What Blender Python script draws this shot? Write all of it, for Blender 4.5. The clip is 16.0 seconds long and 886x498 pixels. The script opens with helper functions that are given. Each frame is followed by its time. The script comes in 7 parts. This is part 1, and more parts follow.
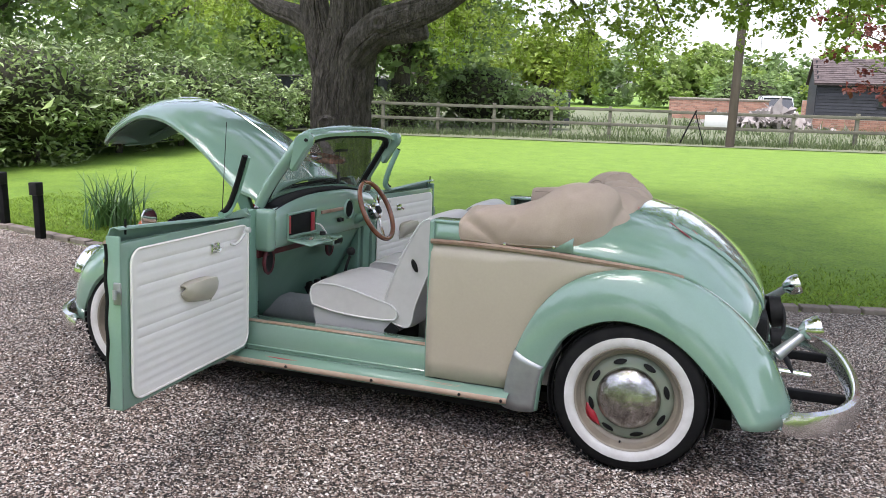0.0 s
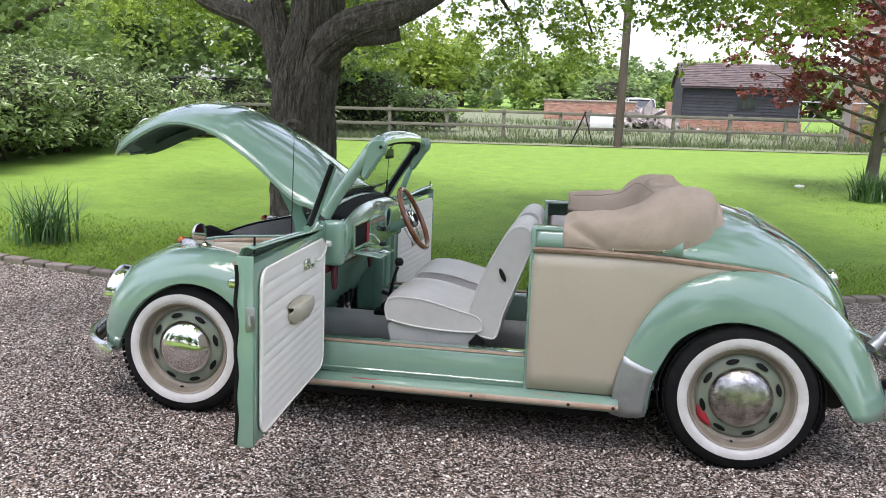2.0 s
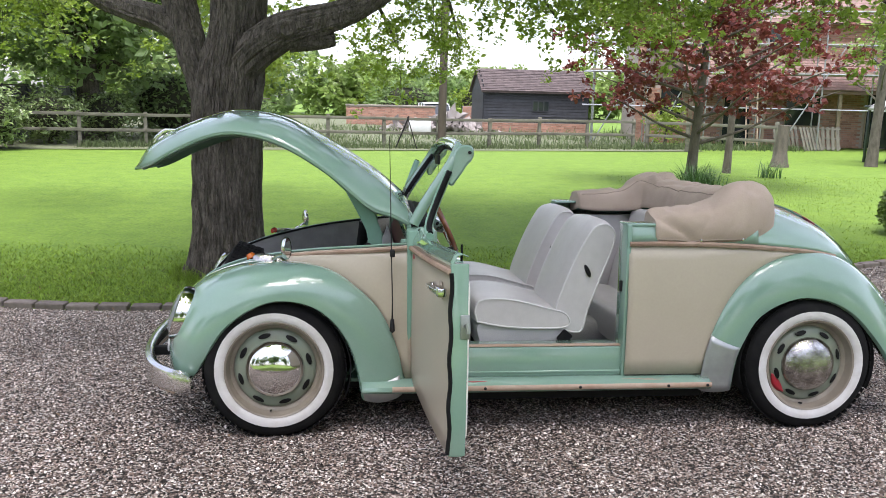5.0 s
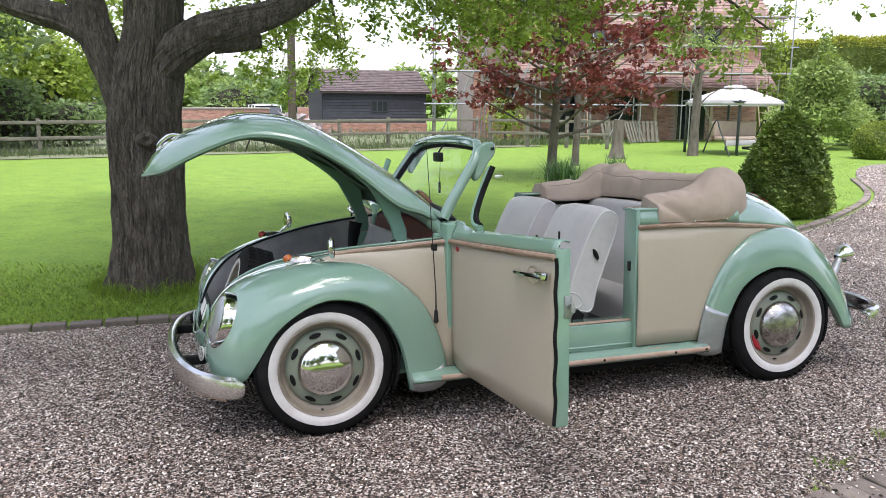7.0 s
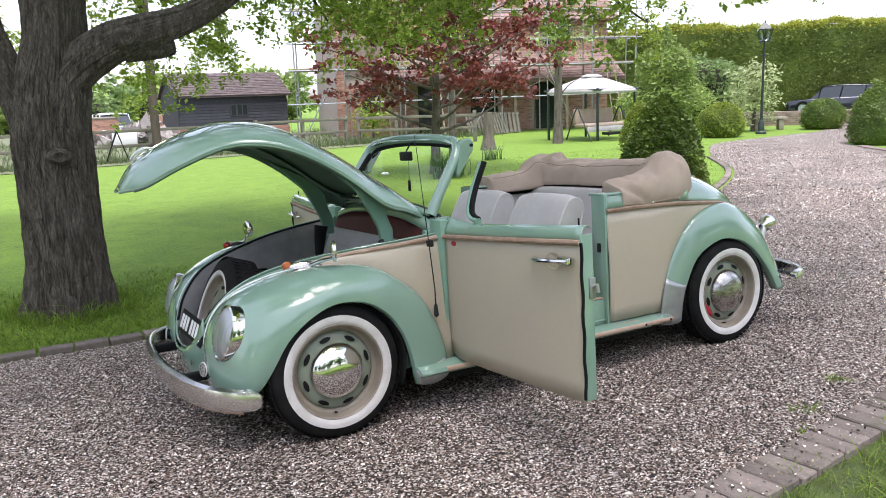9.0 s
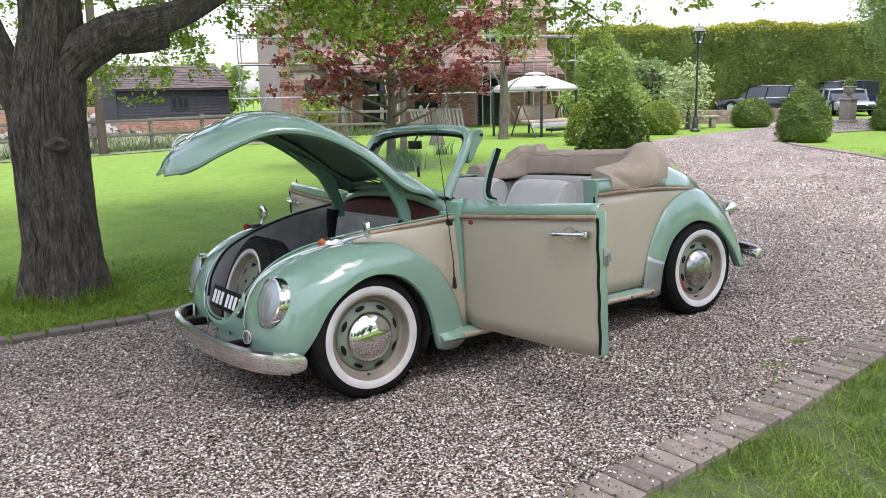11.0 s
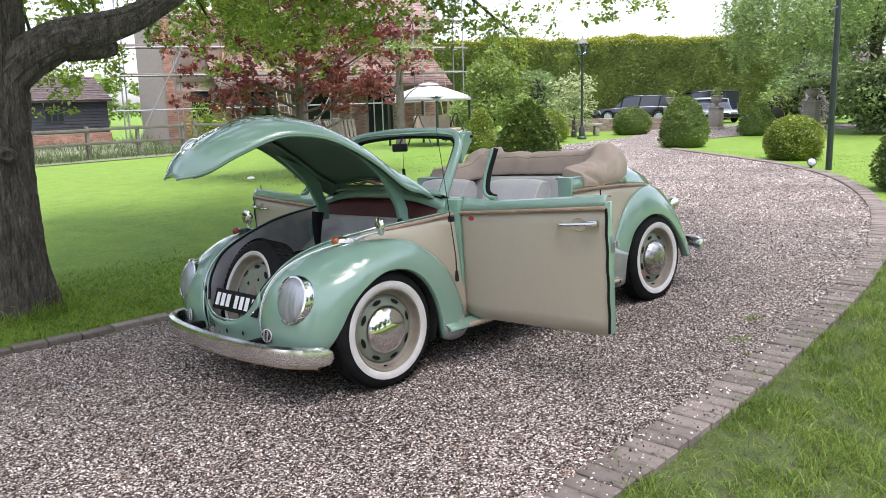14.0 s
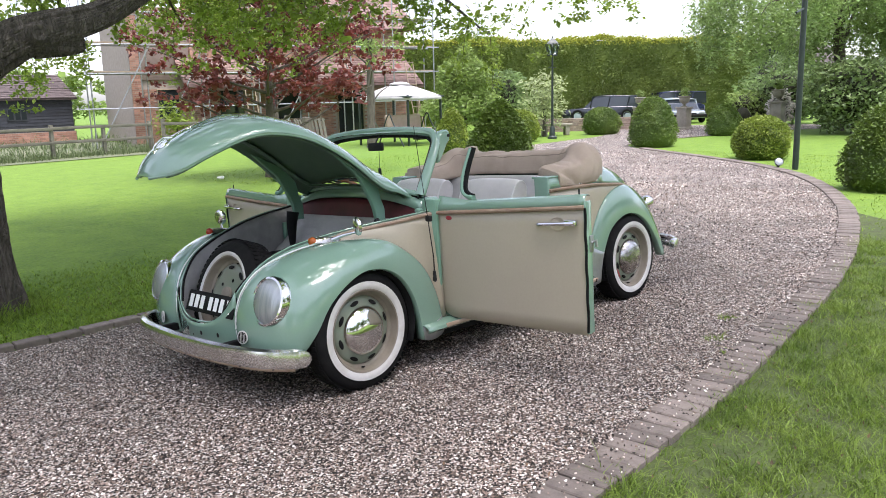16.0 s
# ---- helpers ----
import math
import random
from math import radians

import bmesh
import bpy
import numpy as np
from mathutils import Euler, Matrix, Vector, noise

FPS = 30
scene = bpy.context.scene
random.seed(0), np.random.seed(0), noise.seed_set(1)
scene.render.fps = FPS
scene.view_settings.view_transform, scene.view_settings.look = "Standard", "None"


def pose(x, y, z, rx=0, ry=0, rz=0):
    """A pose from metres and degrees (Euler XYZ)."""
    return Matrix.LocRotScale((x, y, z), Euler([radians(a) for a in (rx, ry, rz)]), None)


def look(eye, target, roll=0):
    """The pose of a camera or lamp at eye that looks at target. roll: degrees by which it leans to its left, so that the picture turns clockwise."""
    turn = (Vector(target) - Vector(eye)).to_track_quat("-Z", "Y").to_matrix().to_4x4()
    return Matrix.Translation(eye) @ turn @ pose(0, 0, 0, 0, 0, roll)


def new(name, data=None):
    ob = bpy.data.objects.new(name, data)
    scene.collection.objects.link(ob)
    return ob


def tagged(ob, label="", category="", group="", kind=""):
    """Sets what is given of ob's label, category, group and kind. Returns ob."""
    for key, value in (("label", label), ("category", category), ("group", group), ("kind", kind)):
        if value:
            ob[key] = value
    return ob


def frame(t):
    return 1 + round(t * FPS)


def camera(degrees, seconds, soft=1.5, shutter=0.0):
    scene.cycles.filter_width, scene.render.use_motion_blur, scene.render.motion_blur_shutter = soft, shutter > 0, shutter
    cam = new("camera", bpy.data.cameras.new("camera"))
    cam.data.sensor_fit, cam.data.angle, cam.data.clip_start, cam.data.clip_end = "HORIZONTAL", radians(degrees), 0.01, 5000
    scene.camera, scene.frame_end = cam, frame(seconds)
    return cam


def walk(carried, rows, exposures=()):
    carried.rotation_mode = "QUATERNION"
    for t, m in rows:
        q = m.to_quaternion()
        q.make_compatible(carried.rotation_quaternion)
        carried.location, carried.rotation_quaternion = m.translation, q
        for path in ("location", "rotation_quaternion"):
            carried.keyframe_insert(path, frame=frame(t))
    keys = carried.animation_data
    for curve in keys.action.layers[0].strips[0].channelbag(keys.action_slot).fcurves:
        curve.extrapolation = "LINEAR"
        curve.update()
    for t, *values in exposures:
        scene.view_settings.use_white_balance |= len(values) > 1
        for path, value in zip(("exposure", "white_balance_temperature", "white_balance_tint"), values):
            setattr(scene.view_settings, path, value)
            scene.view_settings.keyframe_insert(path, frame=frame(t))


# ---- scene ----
cam = camera(58.0, 16.0, soft=0.9)
PATH = [
    (0, (1.467, -3.782, 1.51), (0.826, -1.933, 1.098), 1.6),
    (0.5, (1.223, -3.836, 1.518), (0.658, -1.962, 1.106), 1.5),
    (1, (0.981, -3.8, 1.512), (0.492, -1.904, 1.104), 1.7),
    (1.5, (0.747, -3.798, 1.504), (0.341, -1.881, 1.101), 1.7),
    (2, (0.495, -3.917, 1.492), (0.178, -1.983, 1.094), 1.7),
    (2.5, (0.255, -4.015, 1.493), (0.021, -2.069, 1.098), 1.6),
    (3, (0.033, -4.024, 1.475), (-0.123, -2.069, 1.081), 1.4),
    (3.5, (-0.187, -4.035, 1.476), (-0.258, -2.075, 1.085), 1.4),
    (6, (-1.355, -4.021, 1.453), (-0.933, -2.099, 1.095), 1.1),
    (6.5, (-1.61, -4.048, 1.458), (-1.084, -2.153, 1.097), 0.9),
    (7, (-1.806, -3.997, 1.444), (-1.164, -2.138, 1.08), 0.5),
    (7.5, (-1.968, -3.864, 1.453), (-1.219, -2.047, 1.084), -0.1),
    (8, (-2.075, -3.806, 1.456), (-1.244, -2.025, 1.085), -0.9),
    (8.5, (-2.268, -3.81, 1.468), (-1.358, -2.068, 1.098), -1.6),
    (9, (-2.409, -3.844, 1.463), (-1.449, -2.13, 1.088), -2.0),
    (11.5, (-3.098, -3.993, 1.462), (-1.956, -2.399, 1.068), -0.9),
    (12, (-3.198, -3.99, 1.459), (-2.007, -2.434, 1.058), -0.6),
    (12.5, (-3.309, -3.992, 1.451), (-2.081, -2.467, 1.047), -0.7),
    (13, (-3.426, -3.922, 1.452), (-2.161, -2.426, 1.049), -0.8),
    (13.5, (-3.545, -3.84, 1.451), (-2.244, -2.371, 1.063), -1.1),
    (14, (-3.629, -3.768, 1.438), (-2.294, -2.325, 1.07), -1.6),
    (14.5, (-3.651, -3.741, 1.435), (-2.295, -2.314, 1.081), -1.8),
    (15, (-3.652, -3.727, 1.434), (-2.282, -2.314, 1.083), -1.9),
    (15.5, (-3.652, -3.726, 1.435), (-2.267, -2.327, 1.077), -1.8),
    (16, (-3.637, -3.719, 1.435), (-2.249, -2.328, 1.064), -1.4),
]
walk(cam, [(t, look(eye, target, roll)) for t, eye, target, roll in PATH], exposures=[(0, 1.86, 6250, 17), (16, 1.86, 6250, 17)])

# ---- world, sun, exposure ----
SUN_ELEVATION, SUN_TURN = 72.0, 192.0
world = bpy.data.worlds.new("overcast_sky")
scene.world = world
world.use_nodes = True
wn, wl = world.node_tree.nodes, world.node_tree.links
wn.clear()
sky = wn.new("ShaderNodeTexSky")
sky.sky_type = "NISHITA"
sky.sun_disc = False
sky.sun_elevation, sky.sun_rotation = radians(SUN_ELEVATION), radians(SUN_TURN)
sky.air_density, sky.dust_density, sky.ozone_density = 1.0, 1.8, 1.0
wbg = wn.new("ShaderNodeBackground")
wbg.inputs["Strength"].default_value = 0.115
wout = wn.new("ShaderNodeOutputWorld")
cloud = wn.new("ShaderNodeHueSaturation")
cloud.inputs["Saturation"].default_value = 0.45
wl.new(sky.outputs["Color"], cloud.inputs["Color"])
wl.new(cloud.outputs["Color"], wbg.inputs["Color"])
wl.new(wbg.outputs["Background"], wout.inputs["Surface"])

sun = new("sun", bpy.data.lights.new("sun", "SUN"))
sun.data.energy, sun.data.angle, sun.data.color = 1.5, radians(36), (1.0, 0.96, 0.91)
az = radians(SUN_TURN)
sun_way = Vector((math.sin(az) * math.cos(radians(SUN_ELEVATION)), math.cos(az) * math.cos(radians(SUN_ELEVATION)), math.sin(radians(SUN_ELEVATION))))
sun.rotation_euler = sun_way.to_track_quat("Z", "Y").to_euler()
sun.location = sun_way * 40

# ---- materials ----
def material(name, base, rough=0.5, metal=0.0, second=None, scale=6.0, amount=0.5, bump=0.0, bump_scale=60.0, coat=0.0, fine=None, per_object=0.0, per_island=0.0, stretch=None):
    """Principled surface: base mixed with second by broad noise, fine grain, relief, and a shade of its own for each piece."""
    m = bpy.data.materials.new(name)
    m.use_nodes = True
    n, l = m.node_tree.nodes, m.node_tree.links
    p = n["Principled BSDF"]
    p.inputs["Base Color"].default_value = (*base, 1)
    p.inputs["Roughness"].default_value = rough
    p.inputs["Metallic"].default_value = metal
    p.inputs["Coat Weight"].default_value = coat
    p.inputs["Coat Roughness"].default_value = 0.06
    tc = n.new("ShaderNodeTexCoord")
    src = tc.outputs["Object"]
    if stretch:
        mp = n.new("ShaderNodeMapping")
        mp.inputs["Scale"].default_value = stretch
        l.new(src, mp.inputs["Vector"])
        src = mp.outputs["Vector"]
    col = None
    if second:
        t = n.new("ShaderNodeTexNoise")
        t.inputs["Scale"].default_value, t.inputs["Detail"].default_value, t.inputs["Roughness"].default_value = scale, 6, 0.62
        l.new(src, t.inputs["Vector"])
        r = n.new("ShaderNodeValToRGB")
        r.color_ramp.elements[0].position = 0.5 - 0.5 * amount * 0.6
        r.color_ramp.elements[1].position = 0.5 + 0.5 * amount * 0.6
        r.color_ramp.elements[0].color, r.color_ramp.elements[1].color = (*base, 1), (*second, 1)
        l.new(t.outputs["Fac"], r.inputs["Fac"])
        col = r.outputs["Color"]
    if fine:
        f = n.new("ShaderNodeTexNoise")
        f.inputs["Scale"].default_value, f.inputs["Detail"].default_value = fine[0], 4
        l.new(src, f.inputs["Vector"])
        mx = n.new("ShaderNodeMix")
        mx.data_type, mx.blend_type = "RGBA", "OVERLAY"
        mx.inputs["Factor"].default_value = fine[1]
        if col:
            l.new(col, mx.inputs["A"])
        else:
            mx.inputs["A"].default_value = (*base, 1)
        l.new(f.outputs["Fac"], mx.inputs["B"])
        col = mx.outputs["Result"]
    if per_object or per_island:
        h = n.new("ShaderNodeHueSaturation")
        mr = n.new("ShaderNodeMapRange")
        k = per_object or per_island
        mr.inputs["To Min"].default_value, mr.inputs["To Max"].default_value = 1 - k, 1 + k
        if per_object:
            o = n.new("ShaderNodeObjectInfo")
            l.new(o.outputs["Random"], mr.inputs["Value"])
        else:
            o = n.new("ShaderNodeNewGeometry")
            l.new(o.outputs["Random Per Island"], mr.inputs["Value"])
        l.new(mr.outputs["Result"], h.inputs["Value"])
        if col:
            l.new(col, h.inputs["Color"])
        else:
            h.inputs["Color"].default_value = (*base, 1)
        col = h.outputs["Color"]
    if col:
        l.new(col, p.inputs["Base Color"])
    if bump:
        b = n.new("ShaderNodeBump")
        b.inputs["Strength"].default_value, b.inputs["Distance"].default_value = bump, 0.01
        t2 = n.new("ShaderNodeTexNoise")
        t2.inputs["Scale"].default_value, t2.inputs["Detail"].default_value = bump_scale, 5
        l.new(src, t2.inputs["Vector"])
        l.new(t2.outputs["Fac"], b.inputs["Height"])
        l.new(b.outputs["Normal"], p.inputs["Normal"])
    return m


def leafy(name, base, second, gloss=0.45, through_light=0.52, scale=0.9, shade=0.35):
    """Leaf surface: a shade of its own for each leaf, light passes through in part."""
    m = material(name, base, gloss, second=second, scale=scale, amount=0.9, per_island=shade)
    n, l = m.node_tree.nodes, m.node_tree.links
    p, out = n["Principled BSDF"], n["Material Output"]
    tr = n.new("ShaderNodeBsdfTranslucent")
    mx = n.new("ShaderNodeMixShader")
    mx.inputs["Fac"].default_value = through_light
    src = p.inputs["Base Color"].links[0].from_socket
    l.new(src, tr.inputs["Color"])
    l.new(p.outputs["BSDF"], mx.inputs[1])
    l.new(tr.outputs["BSDF"], mx.inputs[2])
    l.new(mx.outputs["Shader"], out.inputs["Surface"])
    return m


def glass(name, tint=(0.93, 0.97, 0.95), rough=0.0):
    m = bpy.data.materials.new(name)
    m.use_nodes = True
    n, l = m.node_tree.nodes, m.node_tree.links
    n.clear()
    out, mx = n.new("ShaderNodeOutputMaterial"), n.new("ShaderNodeMixShader")
    tr, gl, fr = n.new("ShaderNodeBsdfTransparent"), n.new("ShaderNodeBsdfGlossy"), n.new("ShaderNodeFresnel")
    tr.inputs["Color"].default_value = (*tint, 1)
    gl.inputs["Roughness"].default_value = rough
    fr.inputs["IOR"].default_value = 1.45
    half = n.new("ShaderNodeMath")
    half.operation = "MULTIPLY"
    half.inputs[1].default_value = 0.45
    l.new(fr.outputs["Fac"], half.inputs[0])
    l.new(half.outputs["Value"], mx.inputs["Fac"])
    l.new(tr.outputs["BSDF"], mx.inputs[1])
    l.new(gl.outputs["BSDF"], mx.inputs[2])
    l.new(mx.outputs["Shader"], out.inputs["Surface"])
    return m


GREEN = material("mint_green_paint", (0.182, 0.292, 0.228), 0.12, second=(0.20, 0.31, 0.245), scale=2.5, bump=0.015, bump_scale=9, coat=1.0, fine=(120, 0.05))
GREEN_DULL = material("mint_green_inside", (0.17, 0.30, 0.225), 0.4, second=(0.20, 0.34, 0.26), scale=5, bump=0.05, bump_scale=30)
GREEN_DARK = material("green_floor_paint", (0.13, 0.25, 0.185), 0.45, second=(0.16, 0.29, 0.22), scale=5, bump=0.05, bump_scale=30)
CREAM = material("cream_paint", (0.415, 0.362, 0.28), 0.34, second=(0.39, 0.338, 0.26), scale=2.0, bump=0.02, bump_scale=6, fine=(90, 0.05))
PRIMER = material("bare_brown_primer", (0.20, 0.118, 0.078), 0.65, second=(0.36, 0.262, 0.195), scale=14, amount=0.8, bump=0.2, bump_scale=70)
SILL_TRIM = material("worn_sill_edge", (0.42, 0.33, 0.25), 0.55, second=(0.34, 0.21, 0.15), scale=10, amount=0.7, bump=0.2, bump_scale=60)
CHROME = material("chrome", (0.78, 0.78, 0.78), 0.07, 1.0, second=(0.66, 0.65, 0.63), scale=9, bump=0.02, bump_scale=20)
CHROME_WORN = material("pitted_chrome", (0.62, 0.61, 0.59), 0.22, 1.0, second=(0.17, 0.155, 0.14), scale=26, amount=0.7, bump=0.25, bump_scale=70)
ALLOY = material("dull_aluminium", (0.40, 0.41, 0.41), 0.42, 0.75, second=(0.33, 0.34, 0.34), scale=12, bump=0.06, bump_scale=80)
TYRE = material("tyre_rubber", (0.006, 0.006, 0.0065), 0.8, second=(0.012, 0.0115, 0.011), scale=14, bump=0.15, bump_scale=120)
WHITEWALL = material("white_sidewall", (0.60, 0.58, 0.57), 0.55, second=(0.50, 0.475, 0.45), scale=12, bump=0.06, bump_scale=90)
RIM_BEIGE = material("dusty_beige_rim", (0.27, 0.235, 0.185), 0.5, second=(0.16, 0.13, 0.10), scale=9, amount=0.8, bump=0.05)
RIM_GREEN = material("green_wheel_disc", (0.17, 0.215, 0.165), 0.35, second=(0.20, 0.20, 0.155), scale=10, amount=0.7)
RED = material("red_paint_patch", (0.38, 0.015, 0.03), 0.4, second=(0.28, 0.02, 0.03), scale=25)
MAROON = material("maroon_bulkhead", (0.13, 0.022, 0.03), 0.5, second=(0.06, 0.015, 0.018), scale=6, bump=0.05)
VINYL = material("grey_vinyl", (0.455, 0.435, 0.42), 0.38, second=(0.50, 0.48, 0.465), scale=4, bump=0.08, bump_scale=180, fine=(30, 0.08))
VINYL_SIDE = material("grey_vinyl_side", (0.34, 0.335, 0.33), 0.5, second=(0.38, 0.37, 0.36), scale=5, bump=0.1, bump_scale=160)
PIPING = material("pale_piping", (0.55, 0.54, 0.52), 0.45)
CARPET = material("grey_carpet", (0.42, 0.41, 0.40), 0.95, second=(0.48, 0.47, 0.455), scale=9, bump=0.5, bump_scale=260, fine=(200, 0.3))
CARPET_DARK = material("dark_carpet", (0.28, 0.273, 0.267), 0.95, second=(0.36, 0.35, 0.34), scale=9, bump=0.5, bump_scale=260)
CANVAS = material("beige_canvas", (0.43, 0.34, 0.272), 0.85, second=(0.37, 0.288, 0.228), scale=5, bump=0.12, bump_scale=220, fine=(220, 0.12))
CANVAS_EDGE = material("canvas_binding", (0.30, 0.235, 0.185), 0.85, second=(0.25, 0.195, 0.155), scale=9)
WHITE_CARD = material("white_door_card", (0.88, 0.83, 0.785), 0.5, second=(0.84, 0.79, 0.74), scale=5, bump=0.04, bump_scale=90)
BONE = material("bone_plastic", (0.50, 0.46, 0.38), 0.4, second=(0.46, 0.42, 0.345), scale=8)
BLACK = material("black_rubber", (0.005, 0.005, 0.0055), 0.65, second=(0.010, 0.010, 0.010), scale=12)
DARK = material("dark_metal", (0.012, 0.012, 0.013), 0.5, second=(0.022, 0.021, 0.02), scale=12, bump=0.1)
WOODRIM = material("varnished_wood_rim", (0.22, 0.075, 0.032), 0.25, second=(0.14, 0.045, 0.02), scale=18, coat=0.5)
AMBER = material("amber_lens", (0.46, 0.12, 0.02), 0.15, second=(0.36, 0.08, 0.012), scale=20)
REDLENS = material("red_lens", (0.28, 0.02, 0.01), 0.15)
WHITE_PAINT = material("white_paint", (0.8, 0.8, 0.79), 0.45, second=(0.74, 0.74, 0.73), scale=6)
LAMP_GLASS = material("fluted_lamp_glass", (0.40, 0.42, 0.43), 0.26, 0.45, second=(0.27, 0.29, 0.30), scale=3, bump=0.35, bump_scale=9, coat=0.45, stretch=(1, 9, 1))
BUMPER = material("brushed_bumper", (0.80, 0.80, 0.80), 0.2, 1.0, second=(0.62, 0.605, 0.59), scale=7, amount=0.7, bump=0.04, bump_scale=50)
for m_ in (TYRE, BLACK, DARK):
    m_.node_tree.nodes["Principled BSDF"].inputs["Specular IOR Level"].default_value = 0.15
SCREEN = glass("windscreen_glass")

# ---- modelling helpers ----
def V(*c):
    return Vector(c)


def part(name, bm, mat, parent=None, label="", smooth=True, solid=0.0, bevel=0.0, offset=0.0):
    """Links a bmesh as one mesh object, under a thing or a part where one is given."""
    me = bpy.data.meshes.new(name)
    bmesh.ops.recalc_face_normals(bm, faces=bm.faces)
    bm.to_mesh(me)
    bm.free()
    me.materials.append(mat)
    if smooth:
        me.shade_smooth()
        me.set_sharp_from_angle(angle=radians(40))
    ob = new(name, me)
    ob.parent = parent
    if solid:
        s = ob.modifiers.new("thickness", "SOLIDIFY")
        s.thickness, s.offset = solid, offset
    if bevel:
        b = ob.modifiers.new("soft_edges", "BEVEL")
        b.width, b.segments, b.limit_method, b.angle_limit = bevel, 2, "ANGLE", radians(40)
    if label:
        tagged(ob, label)
    return ob


def thing(name, at=(0, 0, 0), label="", category="", group="", turn=0.0, kind=""):
    e = new(name)
    e.empty_display_size = 0.1
    e.matrix_basis = pose(*at, 0, 0, turn)
    return tagged(e, label, category, group, kind)


def crom(points, n):
    """n points along the smooth curve through the given ones."""
    p = [Vector(q) for q in points]
    p = [2 * p[0] - p[1]] + p + [2 * p[-1] - p[-2]]
    out, spans = [], len(p) - 3
    for i in range(n):
        u = i / (n - 1) * spans
        k = min(int(u), spans - 1)
        t = u - k
        a, b, c, d = p[k:k + 4]
        out.append(0.5 * (2 * b + (c - a) * t + (2 * a - 5 * b + 4 * c - d) * t * t + (3 * b - a - 3 * c + d) * t ** 3))
    return out


def grid(rows, close_u=False, close_v=False):
    """A sheet over rows of points (rows may close on themselves)."""
    bm = bmesh.new()
    vs = [[bm.verts.new(p) for p in row] for row in rows]
    nu, nv = len(vs), len(vs[0])
    for i in range(nu if close_u else nu - 1):
        for j in range(nv if close_v else nv - 1):
            bm.faces.new((vs[i][j], vs[(i + 1) % nu][j], vs[(i + 1) % nu][(j + 1) % nv], vs[i][(j + 1) % nv]))
    return bm


def bez(a, b, c, d, n):
    return [(1 - t) ** 3 * a + 3 * t * (1 - t) ** 2 * b + 3 * t * t * (1 - t) * c + t ** 3 * d for t in (i / (n - 1) for i in range(n))]


def frames(path, closed=False):
    n, out, up = len(path), [], None
    for i, p in enumerate(path):
        a, b = (path[i - 1], path[(i + 1) % n]) if closed else (path[max(i - 1, 0)], path[min(i + 1, n - 1)])
        t = (b - a).normalized()
        if up is None:
            up = t.orthogonal().normalized()
        up = (up - t * up.dot(t)).normalized()
        out.append((p, t, up, t.cross(up)))
    return out


def tube(points, radius, segs=8, closed=False, caps=True, up=None):
    """A round bar along the points; radius may be one value a point, or (wide, high) with up."""
    pts = [Vector(p) for p in points]
    rows = []
    for i, (p, t, u, s) in enumerate(frames(pts, closed)):
        r = radius[i] if isinstance(radius, list) else radius
        if up is not None:
            s = t.cross(Vector(up)).normalized()
            u = s.cross(t)
        rs, ru = r if isinstance(r, tuple) else (r, r)
        rows.append([p + s * (rs * math.cos(2 * math.pi * k / segs)) + u * (ru * math.sin(2 * math.pi * k / segs)) for k in range(segs)])
    bm = grid(rows, closed, True)
    if caps and not closed:
        bm.verts.ensure_lookup_table()
        bm.faces.new(bm.verts[:segs])
        bm.faces.new(bm.verts[-segs:])
    return bm


def lathe(profile, n=32, m=None):
    """Turns (radius, height) pairs about z, then sets the form at the pose m."""
    rows = [[V(r * math.cos(2 * math.pi * k / n), r * math.sin(2 * math.pi * k / n), h) for k in range(n)] for r, h in profile]
    bm = grid(rows, False, True)
    for row in (0, len(rows) - 1):
        if profile[row][0] < 1e-4:
            bmesh.ops.remove_doubles(bm, verts=[v for v in bm.verts if v.co.xy.length < 1e-4], dist=1e-3)
    if m is not None:
        bm.transform(m)
    return bm


def box(x0, x1, y0, y1, z0, z1, bevel=0.0, segs=2, m=None):
    bm = bmesh.new()
    bmesh.ops.create_cube(bm, size=1)
    for v in bm.verts:
        v.co = V((x0 + x1) / 2 + v.co.x * (x1 - x0), (y0 + y1) / 2 + v.co.y * (y1 - y0), (z0 + z1) / 2 + v.co.z * (z1 - z0))
    if bevel:
        bmesh.ops.bevel(bm, geom=bm.edges[:], offset=bevel, segments=segs, affect="EDGES", profile=0.5)
    if m is not None:
        bm.transform(m)
    return bm


def outline(pts, depth, way, bevel=0.0):
    """A flat form with the given outline, given depth along way."""
    bm = bmesh.new()
    f = bm.faces.new([bm.verts.new(p) for p in pts])
    r = bmesh.ops.extrude_face_region(bm, geom=[f])
    bmesh.ops.translate(bm, verts=[e for e in r["geom"] if isinstance(e, bmesh.types.BMVert)], vec=Vector(way) * depth)
    if bevel:
        bmesh.ops.bevel(bm, geom=bm.edges[:], offset=bevel, segments=1, affect="EDGES", profile=0.5)
    return bm


def joined(*bms):
    out = bmesh.new()
    for b in bms:
        me = bpy.data.meshes.new("join")
        b.to_mesh(me)
        b.free()
        out.from_mesh(me)
        bpy.data.meshes.remove(me)
    return out


